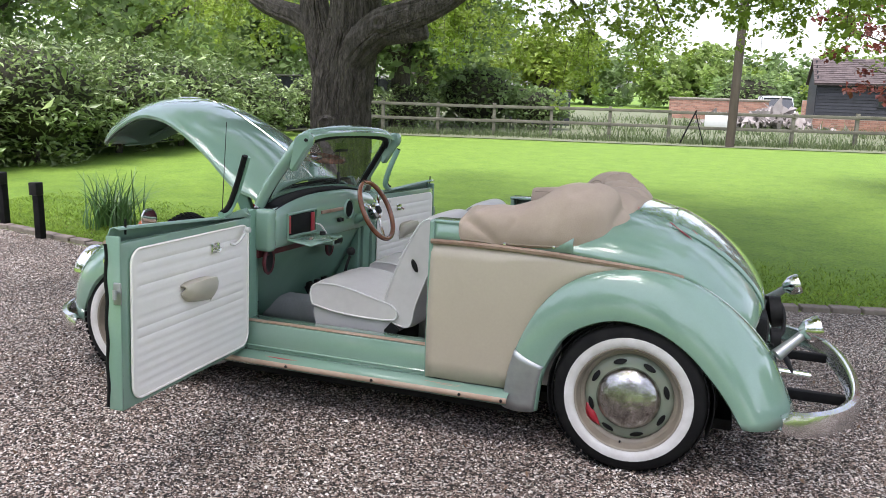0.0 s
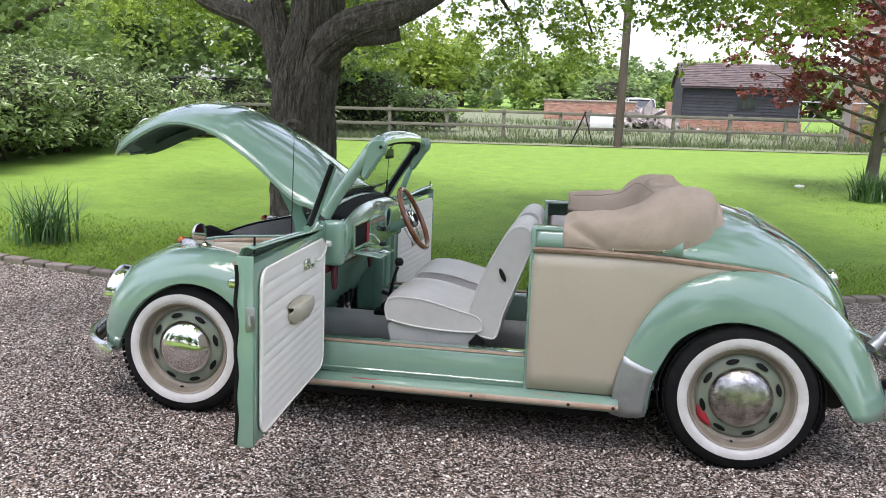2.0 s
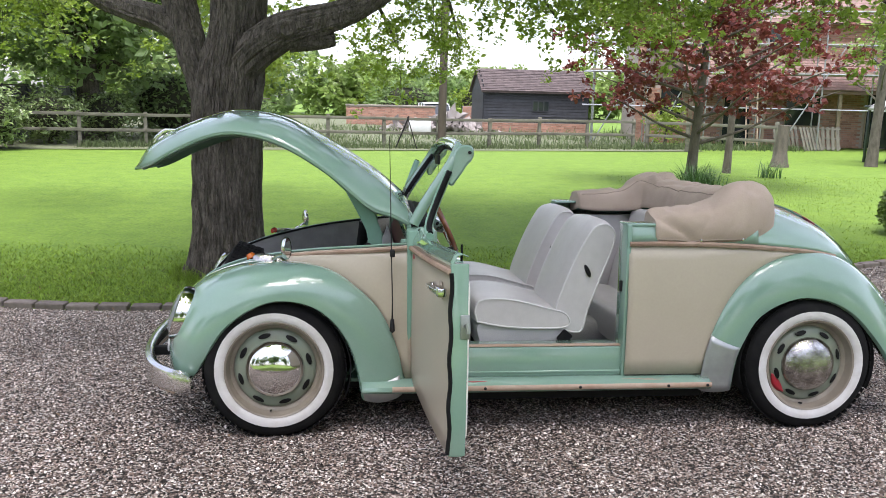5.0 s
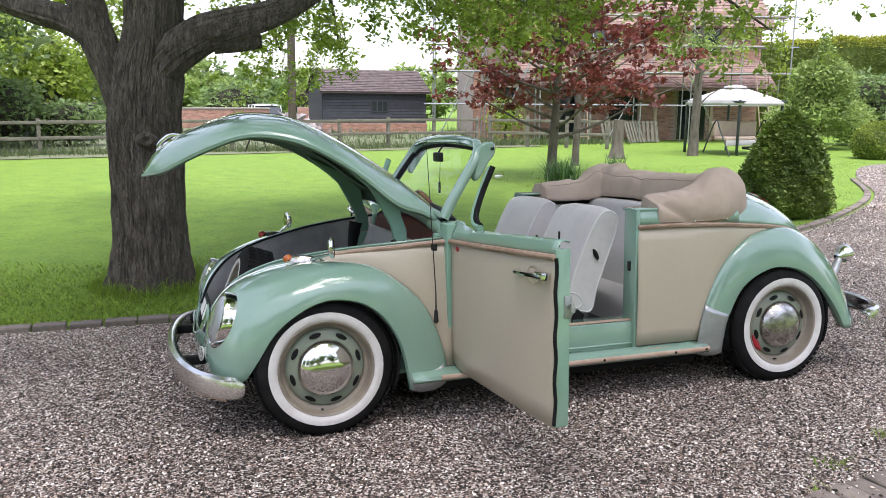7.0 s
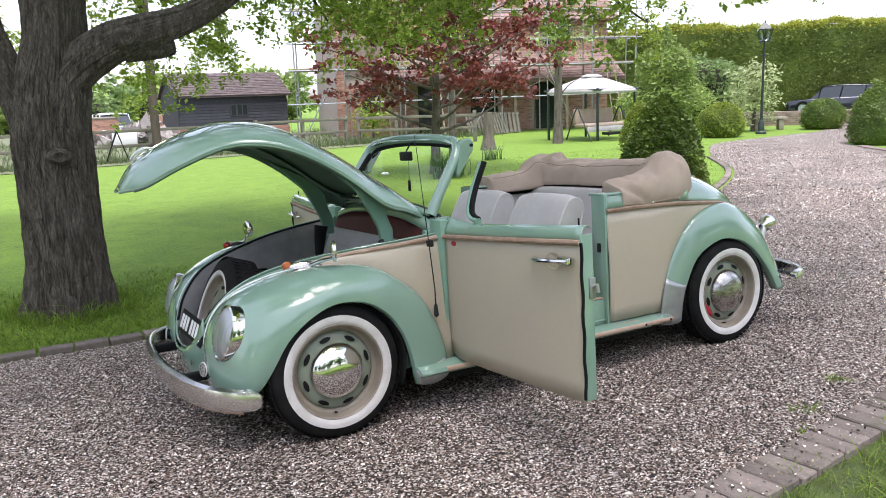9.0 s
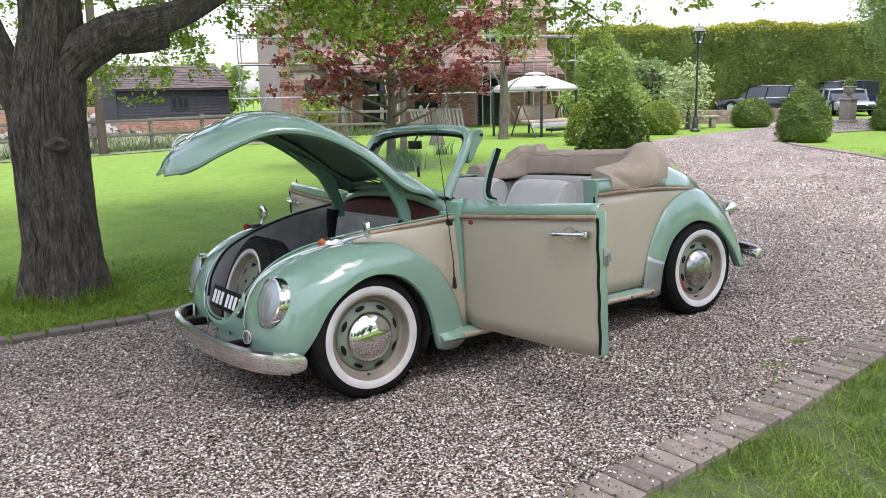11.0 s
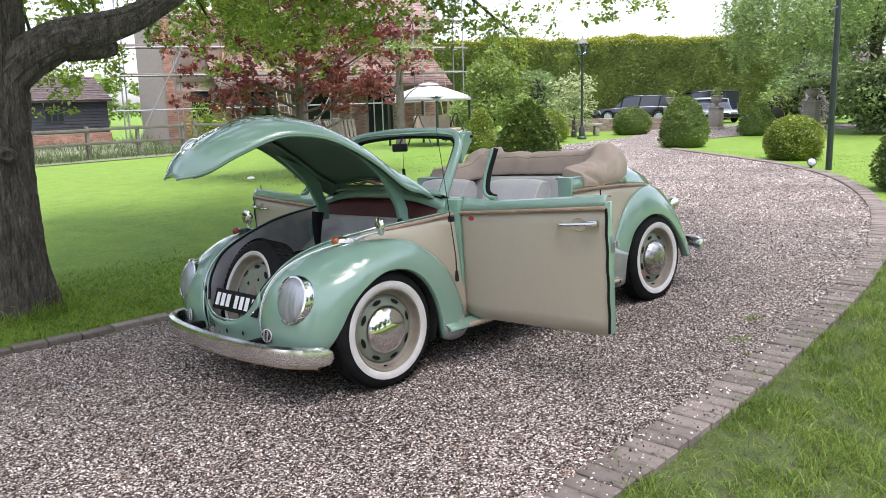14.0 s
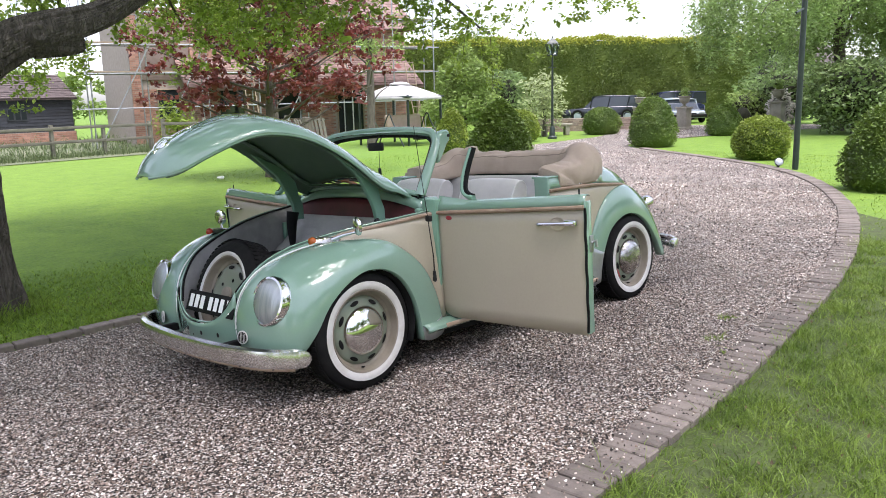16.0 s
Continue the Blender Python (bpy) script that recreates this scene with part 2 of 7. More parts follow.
def raw(name, verts, faces, mat, parent=None, kind="", label="", category="", smooth=False):
    """One mesh straight from arrays of corners."""
    me = bpy.data.meshes.new(name)
    if isinstance(faces, np.ndarray):
        k = faces.shape[1]
        me.vertices.add(len(verts))
        me.vertices.foreach_set("co", np.asarray(verts, np.float32).ravel())
        me.loops.add(faces.size)
        me.loops.foreach_set("vertex_index", faces.astype(np.int32).ravel())
        me.polygons.add(len(faces))
        me.polygons.foreach_set("loop_start", np.arange(0, faces.size, k, dtype=np.int32))
        me.polygons.foreach_set("loop_total", np.full(len(faces), k, dtype=np.int32))
        me.update(calc_edges=True)
        me.validate()
    else:
        me.from_pydata(verts, [], faces)
    me.materials.append(mat)
    if smooth:
        me.shade_smooth()
    ob = new(name, me)
    ob.parent = parent
    return tagged(ob, label, category, "", kind)

# ---- ground, drive, edging ----
LAWN_SOIL = material("lawn_turf", (0.088, 0.168, 0.014), 0.9, second=(0.168, 0.27, 0.025), scale=2.6, amount=1.0, bump=1.0, bump_scale=55, fine=(30, 0.6))


def pebbled(name, cells):
    """Stones of many shades: dark brown, pinkish, buff, and a few white; cells per metre, or a shade for each loose stone."""
    m = material(name, (0.2, 0.16, 0.15), 0.75)
    n, l = m.node_tree.nodes, m.node_tree.links
    p = n["Principled BSDF"]
    ramp = n.new("ShaderNodeValToRGB")
    ramp.color_ramp.interpolation = "CONSTANT"
    shades = [(0, (.014, .010, .007)), (.27, (.080, .055, .042)), (.42, (.21, .150, .119)), (.60, (.35, .272, .228)), (.74, (.56, .475, .41)), (.86, (.82, .76, .70))]
    e = ramp.color_ramp.elements
    while len(e) < len(shades):
        e.new(0.5)
    for k, (at, c) in zip(e, shades):
        k.position, k.color = at, (*c, 1)
    if cells:
        tc, v = n.new("ShaderNodeTexCoord"), n.new("ShaderNodeTexVoronoi")
        v.inputs["Scale"].default_value = cells
        l.new(tc.outputs["Object"], v.inputs["Vector"])
        sep = n.new("ShaderNodeSeparateColor")
        l.new(v.outputs["Color"], sep.inputs["Color"])
        l.new(sep.outputs["Red"], ramp.inputs["Fac"])
        b = n.new("ShaderNodeBump")
        b.inputs["Strength"].default_value, b.inputs["Distance"].default_value = 0.9, 0.012
        b.invert = True
        l.new(v.outputs["Distance"], b.inputs["Height"])
        l.new(b.outputs["Normal"], p.inputs["Normal"])
    else:
        g = n.new("ShaderNodeNewGeometry")
        l.new(g.outputs["Random Per Island"], ramp.inputs["Fac"])
        tc = n.new("ShaderNodeTexCoord")
    worn = n.new("ShaderNodeTexNoise")
    worn.inputs["Scale"].default_value, worn.inputs["Detail"].default_value = 0.9, 5
    l.new(tc.outputs["Object"], worn.inputs["Vector"])
    mr = n.new("ShaderNodeMapRange")
    mr.inputs["From Min"].default_value, mr.inputs["From Max"].default_value = 0.3, 0.7
    # Bed range is darker than the loose stones': shade between stones, in its colour.
    mr.inputs["To Min"].default_value, mr.inputs["To Max"].default_value = (0.55, 0.95) if cells else (0.86, 1.26)
    l.new(worn.outputs["Fac"], mr.inputs["Value"])
    h = n.new("ShaderNodeHueSaturation")
    l.new(mr.outputs["Result"], h.inputs["Value"])
    l.new(ramp.outputs["Color"], h.inputs["Color"])
    l.new(h.outputs["Color"], p.inputs["Base Color"])
    return m


GRAVEL = pebbled("gravel_bed", 120)
STONES = pebbled("gravel_stones", 0)
EDGE_BRICK = material("edging_block", (0.128, 0.105, 0.092), 0.9, second=(0.225, 0.188, 0.165), scale=16, amount=0.8, bump=0.5, bump_scale=90, per_object=0.25)
NEAR_EDGE = [(-12, -2.9), (-7, -2.35), (-3.5, -2.12), (-1.5, -2.02), (-.4, -1.93), (.36, -1.84), (1.2, -1.72), (2.6, -1.48), (4.5, -1.0), (6.94, -.13), (9.5, 1.22), (11.4, 2.75), (12.9, 4.6), (15.4, 8.0), (17.5, 9.0), (21.3, 8.9), (26, 7.8), (32, 6)]
FAR_EDGE = [(-12, 3.0), (-7, 2.35), (-4.6, 2.03), (-3.2, 1.84), (-2.35, 1.83), (-1.5, 1.83), (.2, 2.05), (2.33, 2.6), (3.4, 2.88), (5.4, 3.5), (7.1, 4.45), (9.2, 6.1), (11.7, 8.9), (14.3, 11.0), (17.5, 11.7), (21, 12.6), (28, 17.5)]


def ground_z(x, y):
    """Falls away under the car towards the lawn, and comes back to level farther out."""
    near = -0.0524 * min(max(y + .72, 0), 2.4) if -9 < x else 0
    if y > 1.68:
        near = -0.1258 * max(0, 1 - (y - 1.68) / 7.0)
    fade = max(0, 1 - max(0, abs(x) - 2.6) / 4.0)
    return near * fade


near_line, far_line = crom([(x, y, 0) for x, y in NEAR_EDGE], 260), crom([(x, y, 0) for x, y in FAR_EDGE], 260)
xs = [-400, -150, -70, -40] + [-26 + 1.0 * i for i in range(15)] + [-11 + .45 * i for i in range(60)] + [17 + 1.5 * i for i in range(14)] + [45, 70, 150, 400]
ys = [-400, -150, -60, -25, -14, -9, -6] + [-4.6 + .4 * i for i in range(42)] + [13 + 1.3 * i for i in range(20)] + [45, 70, 150, 400]
g_rows = [[V(x, y, ground_z(x, y) - .012 + (.002 * noise.noise(V(x * .5, y * .5, 0)) if y > 2.6 or y < -2.4 else 0)) for y in ys] for x in xs]
tagged(part("ground", grid(g_rows), LAWN_SOIL), "bright green mown lawn", "lawn", kind="structure")
d_rows = []
for a, b in zip(near_line, far_line):
    d_rows.append([V(*(a + (b - a) * j / 16).xy, 0) for j in range(17)])
for r in d_rows:
    for p in r:
        p.z = ground_z(p.x, p.y) + .004
f_rows = [[V(x, 18.2 + .185 * x + q, .006 + .03 * noise.noise(V(x * .6, q * .6, 1)) * min(1, q)) for q in (0, .5, 1, 2, 3.5, 5, 7, 9, 12, 16, 22, 30)] for x in (-14 + i * .8 for i in range(31))]
tagged(part("field", grid(f_rows), material("rough_pasture", (0.105, 0.135, 0.06), 0.95, second=(0.165, 0.165, 0.105), scale=1.6, amount=0.9, bump=0.8, bump_scale=30, fine=(25, 0.4))), "rough dull green pasture beyond the rail fence", "field", kind="structure")
tagged(part("drive", grid(d_rows), GRAVEL), "curving pinkish brown gravel drive", "gravel drive", kind="structure")

BRICK = outline([V(-.104, -.05, 0), V(.104, -.05, 0), V(.104, .05, 0), V(-.104, .05, 0)], .06, (0, 0, 1), .006)
brick_mesh = bpy.data.meshes.new("brick")
BRICK.to_mesh(brick_mesh)
BRICK.free()
brick_mesh.materials.append(EDGE_BRICK)


def walk_along(line, step):
    out, left = [], 0.0
    for a, b in zip(line, line[1:]):
        d = (b - a).length
        while left < d:
            out.append((a + (b - a) * (left / d), (b - a).normalized()))
            left += step
        left -= d
    return out


rnd = random.Random(4)

# ---- loose stones and grass blades ----
rng = np.random.default_rng(7)


def ground_zs(x, y):
    near = -0.0524 * np.clip(y + .72, 0, 2.4)
    near = np.where(y > 1.68, -0.1258 * np.clip(1 - (y - 1.68) / 7.0, 0, 1), near)
    return near * np.clip(1 - np.clip(np.abs(x) - 2.6, 0, None) / 4.0, 0, 1)


NX, NY = np.array([p.x for p in near_line]), np.array([p.y for p in near_line])
FX, FY = np.array([p.x for p in far_line]), np.array([p.y for p in far_line])


def stones(n, x0, x1, y0, y1, size, pad=.0):
    """Small angular pebbles strewn over the drive."""
    x, y = rng.uniform(x0, x1, n), rng.uniform(y0, y1, n)
    keep = (y > np.interp(x, NX, NY) - pad) & (y < np.interp(x, FX, FY) + pad)
    return pebbles(x[keep], y[keep], size)


def pebbles(x, y, size, lift=0.0):
    n = len(x)
    octa = np.array([[1, 0, -.25], [-1, 0, -.25], [0, 1, -.25], [0, -1, -.25], [.12, .1, 1]], float)
    tri = np.array([[0, 2, 4], [2, 1, 4], [1, 3, 4], [3, 0, 4]])
    s = size * np.minimum(rng.lognormal(0, .34, n), 1.9)
    v = octa[None] * (s[:, None, None] * np.stack([rng.uniform(.7, 1.3, n), rng.uniform(.55, 1, n), rng.uniform(.4, .75, n)], 1)[:, None, :])
    v = v + rng.normal(0, .16, v.shape) * s[:, None, None]
    q = rng.normal(size=(n, 4))
    q[:, 1:3] *= .28
    q /= np.linalg.norm(q, axis=1, keepdims=True)
    w, a, b, c = q.T
    r = np.stack([1 - 2 * (b * b + c * c), 2 * (a * b - c * w), 2 * (a * c + b * w), 2 * (a * b + c * w), 1 - 2 * (a * a + c * c), 2 * (b * c - a * w), 2 * (a * c - b * w), 2 * (b * c + a * w), 1 - 2 * (a * a + b * b)], 1).reshape(n, 3, 3)
    v = np.einsum("nij,nkj->nki", r, v)
    v += np.stack([x, y, ground_zs(x, y) + .004 + lift + s * rng.uniform(-.1, .5, n)], 1)[:, None]
    return v.reshape(-1, 3), (tri[None] + 5 * np.arange(n)[:, None, None]).reshape(-1, 3)


def strewn(n, size):
    """Stray pebbles kicked out on to the near edging blocks."""
    x = rng.uniform(-2.2, 4.5, n)
    y = np.interp(x, NX, NY) - .20 * rng.random(n) ** 1.6
    return pebbles(x, y, size, .026)


def merge(*vf):
    vs, fs, k = [], [], 0
    for v, f in vf:
        vs.append(v)
        fs.append(f + k)
        k += len(v)
    return np.concatenate(vs), np.concatenate(fs)


v, f = merge(stones(235000, -5.4, 3.4, -2.2, 2.2, .0048), stones(52000, 3.4, 8.0, -1.9, 5.5, .0068), stones(26000, 7.5, 14, -.5, 10, .0090), *(strewn(a, .0052) for a in (1100, 500)))
tagged(raw("gravel", v, f, STONES), "loose angular pinkish brown and white pebbles", "gravel", kind="stuff")

GRASS = leafy("grass_blade", (0.13, 0.225, 0.024), (0.26, 0.365, 0.048), .6, .5, 3.0, .5)


def blades(x, y, height, width, lean=.5):
    n = len(x)
    a, h = rng.uniform(0, 2 * np.pi, n), height * rng.lognormal(0, .35, n)
    w = width * rng.uniform(.6, 1.3, n)
    l = rng.normal(0, lean, (n, 2)) * h[:, None]
    z = ground_zs(x, y) - .012
    dx, dy = np.cos(a) * w, np.sin(a) * w
    base = np.stack([x, y, z], 1)
    p0, p1 = base + np.stack([dx, dy, 0 * dx], 1), base - np.stack([dx, dy, 0 * dx], 1)
    mid = base + np.stack([l[:, 0] * .35, l[:, 1] * .35, h * .6], 1)
    p2, p3 = mid + .7 * np.stack([dx, dy, 0 * dx], 1), mid - .7 * np.stack([dx, dy, 0 * dx], 1)
    tip = base + np.stack([l[:, 0], l[:, 1], h * .92], 1)
    v = np.stack([p0, p1, p3, p2, tip], 1).reshape(-1, 3)
    k = 5 * np.arange(n)[:, None]
    f = np.concatenate([k + [0, 1, 2], k + [0, 2, 3], k + [3, 2, 4]])
    return v, f


def scatter(n, x0, x1, y0, y1, test):
    x, y = rng.uniform(x0, x1, n), rng.uniform(y0, y1, n)
    k = test(x, y)
    return x[k], y[k]


clump_x, clump_y, clump_r = rng.uniform(-2.4, 4.8, 420), rng.uniform(-3.6, -.9, 420), rng.uniform(.04, .17, 420)


def clumped(x, y):
    """How thickly the verge grows: full inside its clumps, thin between them."""
    out = np.full(len(x), .09)
    for a, b, r in zip(clump_x, clump_y, clump_r):
        near = np.abs(x - a) < 2 * r
        out[near] = np.maximum(out[near], np.exp(-(((x[near] - a) / r) ** 2 + ((y[near] - b) / r) ** 2)))
    return out


near_grass = scatter(270000, -2.4, 4.8, -3.6, -1, lambda x, y: (y < np.interp(x, NX, NY) - .17 + .05 * np.sin(x * 7) * np.sin(x * 2.3 + 1) + .035 * np.sin(x * 19)) & ((x + 2.6) ** 2 + (y + 3.8) ** 2 < 75) & (rng.random(len(x)) < clumped(x, y)))
sward = scatter(150000, -2.4, 4.8, -3.6, -1, lambda x, y: (y < np.interp(x, NX, NY) - .19) & ((x + 2.6) ** 2 + (y + 3.8) ** 2 < 40) & (rng.random(len(x)) < .55 + .45 * np.sin(x * 3.1 + 1) * np.sin(y * 4.3) + .2 * np.sin(x * 11) * np.sin(y * 9)))
far_a = scatter(200000, -6.5, 5, 1.3, 4.6, lambda x, y: (y > np.interp(x, FX, FY) + .16 + .03 * np.sin(x * 7)) & (rng.random(len(x)) < np.clip(1.15 - (y - 1.6) / 2.4, 0, 1)))
far_c = scatter(16000, 4, 15, -1.5, 12, lambda x, y: ((y > np.interp(x, FX, FY) + .15) | (y < np.interp(x, NX, NY) - .2)))
tufts = scatter(70000, -6, 8, 1.2, 5, lambda x, y: (np.abs(y - np.interp(x, FX, FY) - .19) < .08) & (np.sin(x * 3.7) + np.sin(x * 9.1 + 1) + np.sin(x * 23) > -.3))
ring_a, ring_r = rng.uniform(0, 6.28, 2600), rng.uniform(.30, .52, 2600)
root_tufts = (-1.97 + ring_r * np.cos(ring_a), 3.07 + ring_r * np.sin(ring_a))
fence_x = rng.uniform(-8, 14, 9000)
fence_run = (fence_x, 19.4 + .185 * fence_x + rng.normal(0, .30, 9000))
field = scatter(14000, -9, 14, 20.5, 34, lambda x, y: np.sin(x * 1.3 + y * .7) + np.sin(y * 2.1 - x * .4) + rng.normal(0, .6, len(x)) > .3)
weedy = scatter(60000, -2, 3, -2.0, -.9, lambda x, y: np.minimum.reduce([(x - a) ** 2 * 1.4 + (y - b) ** 2 * 3 for a, b in ((.68, -1.65), (1.13, -1.5), (1.05, -1.93), (.45, -1.86))]) < .012 * rng.random(len(x)) ** 2)
near_v, near_f = merge(blades(*near_grass, .038, .0022, .85), blades(*sward, .016, .0020, 1.3))
v_rows = []
for i in range(140):
    x = -3.4 + 9.8 * i / 139
    edge = float(np.interp(x, NX, NY))
    wide = 1.9 * min(1, max(.02, (x + 3.4) / 1.6)) * min(1, max(.02, (6.4 - x) / 2.4)) * (1 + .16 * math.sin(x * 2.3) + .10 * math.sin(x * 6.1))
    v_rows.append([V(x, edge - .19 - wide * j / 11, ground_z(x, edge - .19 - wide * j / 11) - .006 + .006 * noise.noise(V(x * 5, j * .8, 3))) for j in range(12)])
tagged(part("verge_ground", grid(v_rows), material("mossy_soil", (0.036, 0.038, 0.020), 0.95, second=(0.085, 0.125, 0.022), scale=9, amount=0.9, bump=0.8, bump_scale=60, fine=(90, 0.5))), "dark mossy soil under the verge grass", "soil", kind="structure")
tagged(raw("verge_grass", near_v, near_f, leafy("verge_blade", (0.085, 0.155, 0.022), (0.27, 0.365, 0.06), .5, .45, 3.5, .5)), "longer mixed green grass blades beside the edging", "grass", kind="stuff")
v, f = merge(blades(*far_a, .025, .0042, 1.2), blades(*far_c, .024, .005, 1.0), blades(*tufts, .045, .0032, .9), blades(*root_tufts, .075, .0032, .7), blades(*weedy, .035, .003, .9))
rough_v, rough_f = merge(blades(*fence_run, .16, .010, .4), blades(*field, .24, .014, .5))
tagged(raw("rough_grass", rough_v, rough_f, leafy("dull_meadow_blade", (0.09, 0.135, 0.05), (0.16, 0.20, 0.085), .6, .4)), "rough weedy meadow grass along the rail fence", "grass", kind="stuff")
tagged(raw("grass", v, f, GRASS), "short bright green grass blades", "grass", kind="stuff")

# ---- trees and planting ----
BARK = material("oak_bark", (0.140, 0.120, 0.098), 0.95, second=(0.045, 0.037, 0.029), scale=20, amount=0.6, bump=1.0, bump_scale=60, fine=(85, 0.7), stretch=(1, 1, .3))


def cracked(m, scale, stretch, depth):
    """Dark fissures between upright plates of bark, cut into colour and relief."""
    n, l = m.node_tree.nodes, m.node_tree.links
    p, b = n["Principled BSDF"], n["Bump"]
    tc, mp, v = n.new("ShaderNodeTexCoord"), n.new("ShaderNodeMapping"), n.new("ShaderNodeTexVoronoi")
    warp, add = n.new("ShaderNodeTexNoise"), n.new("ShaderNodeVectorMath")
    mp.inputs["Scale"].default_value = stretch
    warp.inputs["Scale"].default_value, warp.inputs["Detail"].default_value = 5.0, 5
    add.operation = "MULTIPLY_ADD"
    add.inputs[1].default_value = (.16, .16, .30)
    l.new(tc.outputs["Object"], warp.inputs["Vector"])
    l.new(warp.outputs["Color"], add.inputs[0])
    l.new(tc.outputs["Object"], add.inputs[2])
    l.new(add.outputs["Vector"], mp.inputs["Vector"])
    v.feature = "DISTANCE_TO_EDGE"
    v.inputs["Scale"].default_value = scale
    l.new(mp.outputs["Vector"], v.inputs["Vector"])
    r = n.new("ShaderNodeMapRange")
    r.inputs["From Max"].default_value, r.inputs["To Min"].default_value = .12, depth
    l.new(v.outputs["Distance"], r.inputs["Value"])
    h = n.new("ShaderNodeHueSaturation")
    l.new(p.inputs["Base Color"].links[0].from_socket, h.inputs["Color"])
    l.new(r.outputs["Result"], h.inputs["Value"])
    l.new(h.outputs["Color"], p.inputs["Base Color"])
    mul = n.new("ShaderNodeMath")
    mul.operation = "MULTIPLY_ADD"
    mul.inputs[1].default_value = .45
    l.new(b.inputs["Height"].links[0].from_socket, mul.inputs[0])
    l.new(r.outputs["Result"], mul.inputs[2])
    l.new(mul.outputs["Value"], b.inputs["Height"])
    b.inputs["Distance"].default_value = 0.025


cracked(BARK, 34, (1, 1, .16), .72)
PALE_BARK = material("pale_bark", (0.15, 0.13, 0.105), 0.9, second=(0.075, 0.065, 0.052), scale=9, bump=0.7, bump_scale=40, stretch=(1, 1, .4))
OAK_LEAF = leafy("oak_leaf", (0.18, 0.265, 0.034), (0.30, 0.385, 0.062))
MAPLE_LEAF = leafy("copper_maple_leaf", (0.115, 0.030, 0.030), (0.255, 0.072, 0.056), .4, .5, 2.0)
LAUREL_LEAF = leafy("laurel_leaf", (0.11, 0.175, 0.065), (0.33, 0.41, 0.17), .2, .25, 3.0, .5)
DEEP_LEAF = leafy("deep_green_leaf", (0.145, 0.22, 0.078), (0.25, 0.345, 0.125))
FRESH_LEAF = leafy("fresh_green_leaf", (0.21, 0.30, 0.08), (0.31, 0.40, 0.12))
YEW_LEAF = leafy("clipped_yew", (0.055, 0.105, 0.02), (0.19, 0.27, 0.042), .5, .3)
GOLD_YEW = leafy("golden_yew", (0.12, 0.18, 0.025), (0.33, 0.40, 0.06), .5, .35)
HEDGE_LEAF = leafy("conifer_hedge", (0.085, 0.125, 0.022), (0.175, 0.225, 0.034), .6, .3)
HEDGE_TOP = leafy("hedge_top_leaf", (0.24, 0.27, 0.03), (0.38, 0.40, 0.05), .6, .4)
BIRCH_LEAF = leafy("weeping_leaf", (0.18, 0.27, 0.085), (0.27, 0.36, 0.12))
PALE_LEAF = leafy("variegated_leaf", (0.33, 0.40, 0.16), (0.50, 0.54, 0.32), .5, .45)
BLOSSOM = leafy("white_blossom", (0.62, 0.58, 0.52), (0.75, 0.70, 0.66))
DAFF = leafy("daffodil_leaf", (0.06, 0.13, 0.04), (0.10, 0.19, 0.06), .4, .25)


def ring_tube(path, radii, segs, rough, seed, flare=None):
    """A limb with ridged bark: a bar whose skin is pushed in and out along its length."""
    rows = []
    for i, (p, t, u, s) in enumerate(frames([Vector(q) for q in path])):
        row = []
        for k in range(segs):
            a = 2 * math.pi * k / segs
            d = s * math.cos(a) + u * math.sin(a)
            r = radii[i]
            ridge = rough * (noise.noise(V(math.cos(a) * 1.6 + seed, math.sin(a) * 1.6, p.z * .9)) + .5 * noise.noise(V(math.cos(a) * 5 + seed, math.sin(a) * 5, p.z * 1.6))) + rough * 1.0 * abs(noise.noise(V(math.cos(a) * 9 + seed, math.sin(a) * 9, p.z * 2.2))) + rough * .55 * abs(noise.noise(V(math.cos(a) * 15 + seed, math.sin(a) * 15, p.z * 3.5))) + rough * .25 * noise.noise(V(math.cos(a) * 22 + seed, math.sin(a) * 22, p.z * 12)) - rough * .55 * max(0, 1 - 5 * abs(noise.noise(V(math.cos(a) * 11 + seed, math.sin(a) * 11, p.z * 1.7 + 5))))
            if flare:
                ridge += flare * max(0, 1 - (p.z + .1) / .8) ** 2.2 * (.55 + .45 * math.sin(a * 5 + seed))
            row.append(p + d * (r * (1 + ridge)))
        rows.append(row)
    return rows


def limb(path, radii, segs=20, n=24, rough=.10, seed=0, flare=None):
    pts = crom(path, n)
    rr = [max(v.x, .003) for v in crom([(r, 0, 0) for r in radii], n)]
    bm = grid(ring_tube(pts, rr, segs, rough, seed, flare), False, True)
    bm.verts.ensure_lookup_table()
    bm.faces.new(bm.verts[-segs:])
    return bm


def leaves(pts, size, ratio=.55, up=.35, spread=.3):
    """A folded leaf blade of four corners at each point, turned by chance."""
    n = len(pts)
    d = rng.normal(size=(n, 3))
    d[:, 2] = d[:, 2] * .6 - up * .2
    d /= np.linalg.norm(d, axis=1, keepdims=True)
    u = rng.normal(size=(n, 3))
    u[:, 2] += up * 3
    s = np.cross(d, u)
    s /= np.linalg.norm(s, axis=1, keepdims=True) + 1e-9
    nn = np.cross(s, d)
    l = size * rng.lognormal(0, spread, n)[:, None]
    w = l * ratio * .5
    tip = pts + d * l
    mid = pts + d * l * .5
    bend = nn * l * .12
    v = np.stack([pts, mid + s * w + bend, tip, mid - s * w + bend], 1).reshape(-1, 3)
    k = 4 * np.arange(n)[:, None]
    return v, np.concatenate([k + [0, 1, 2], k + [0, 2, 3]])


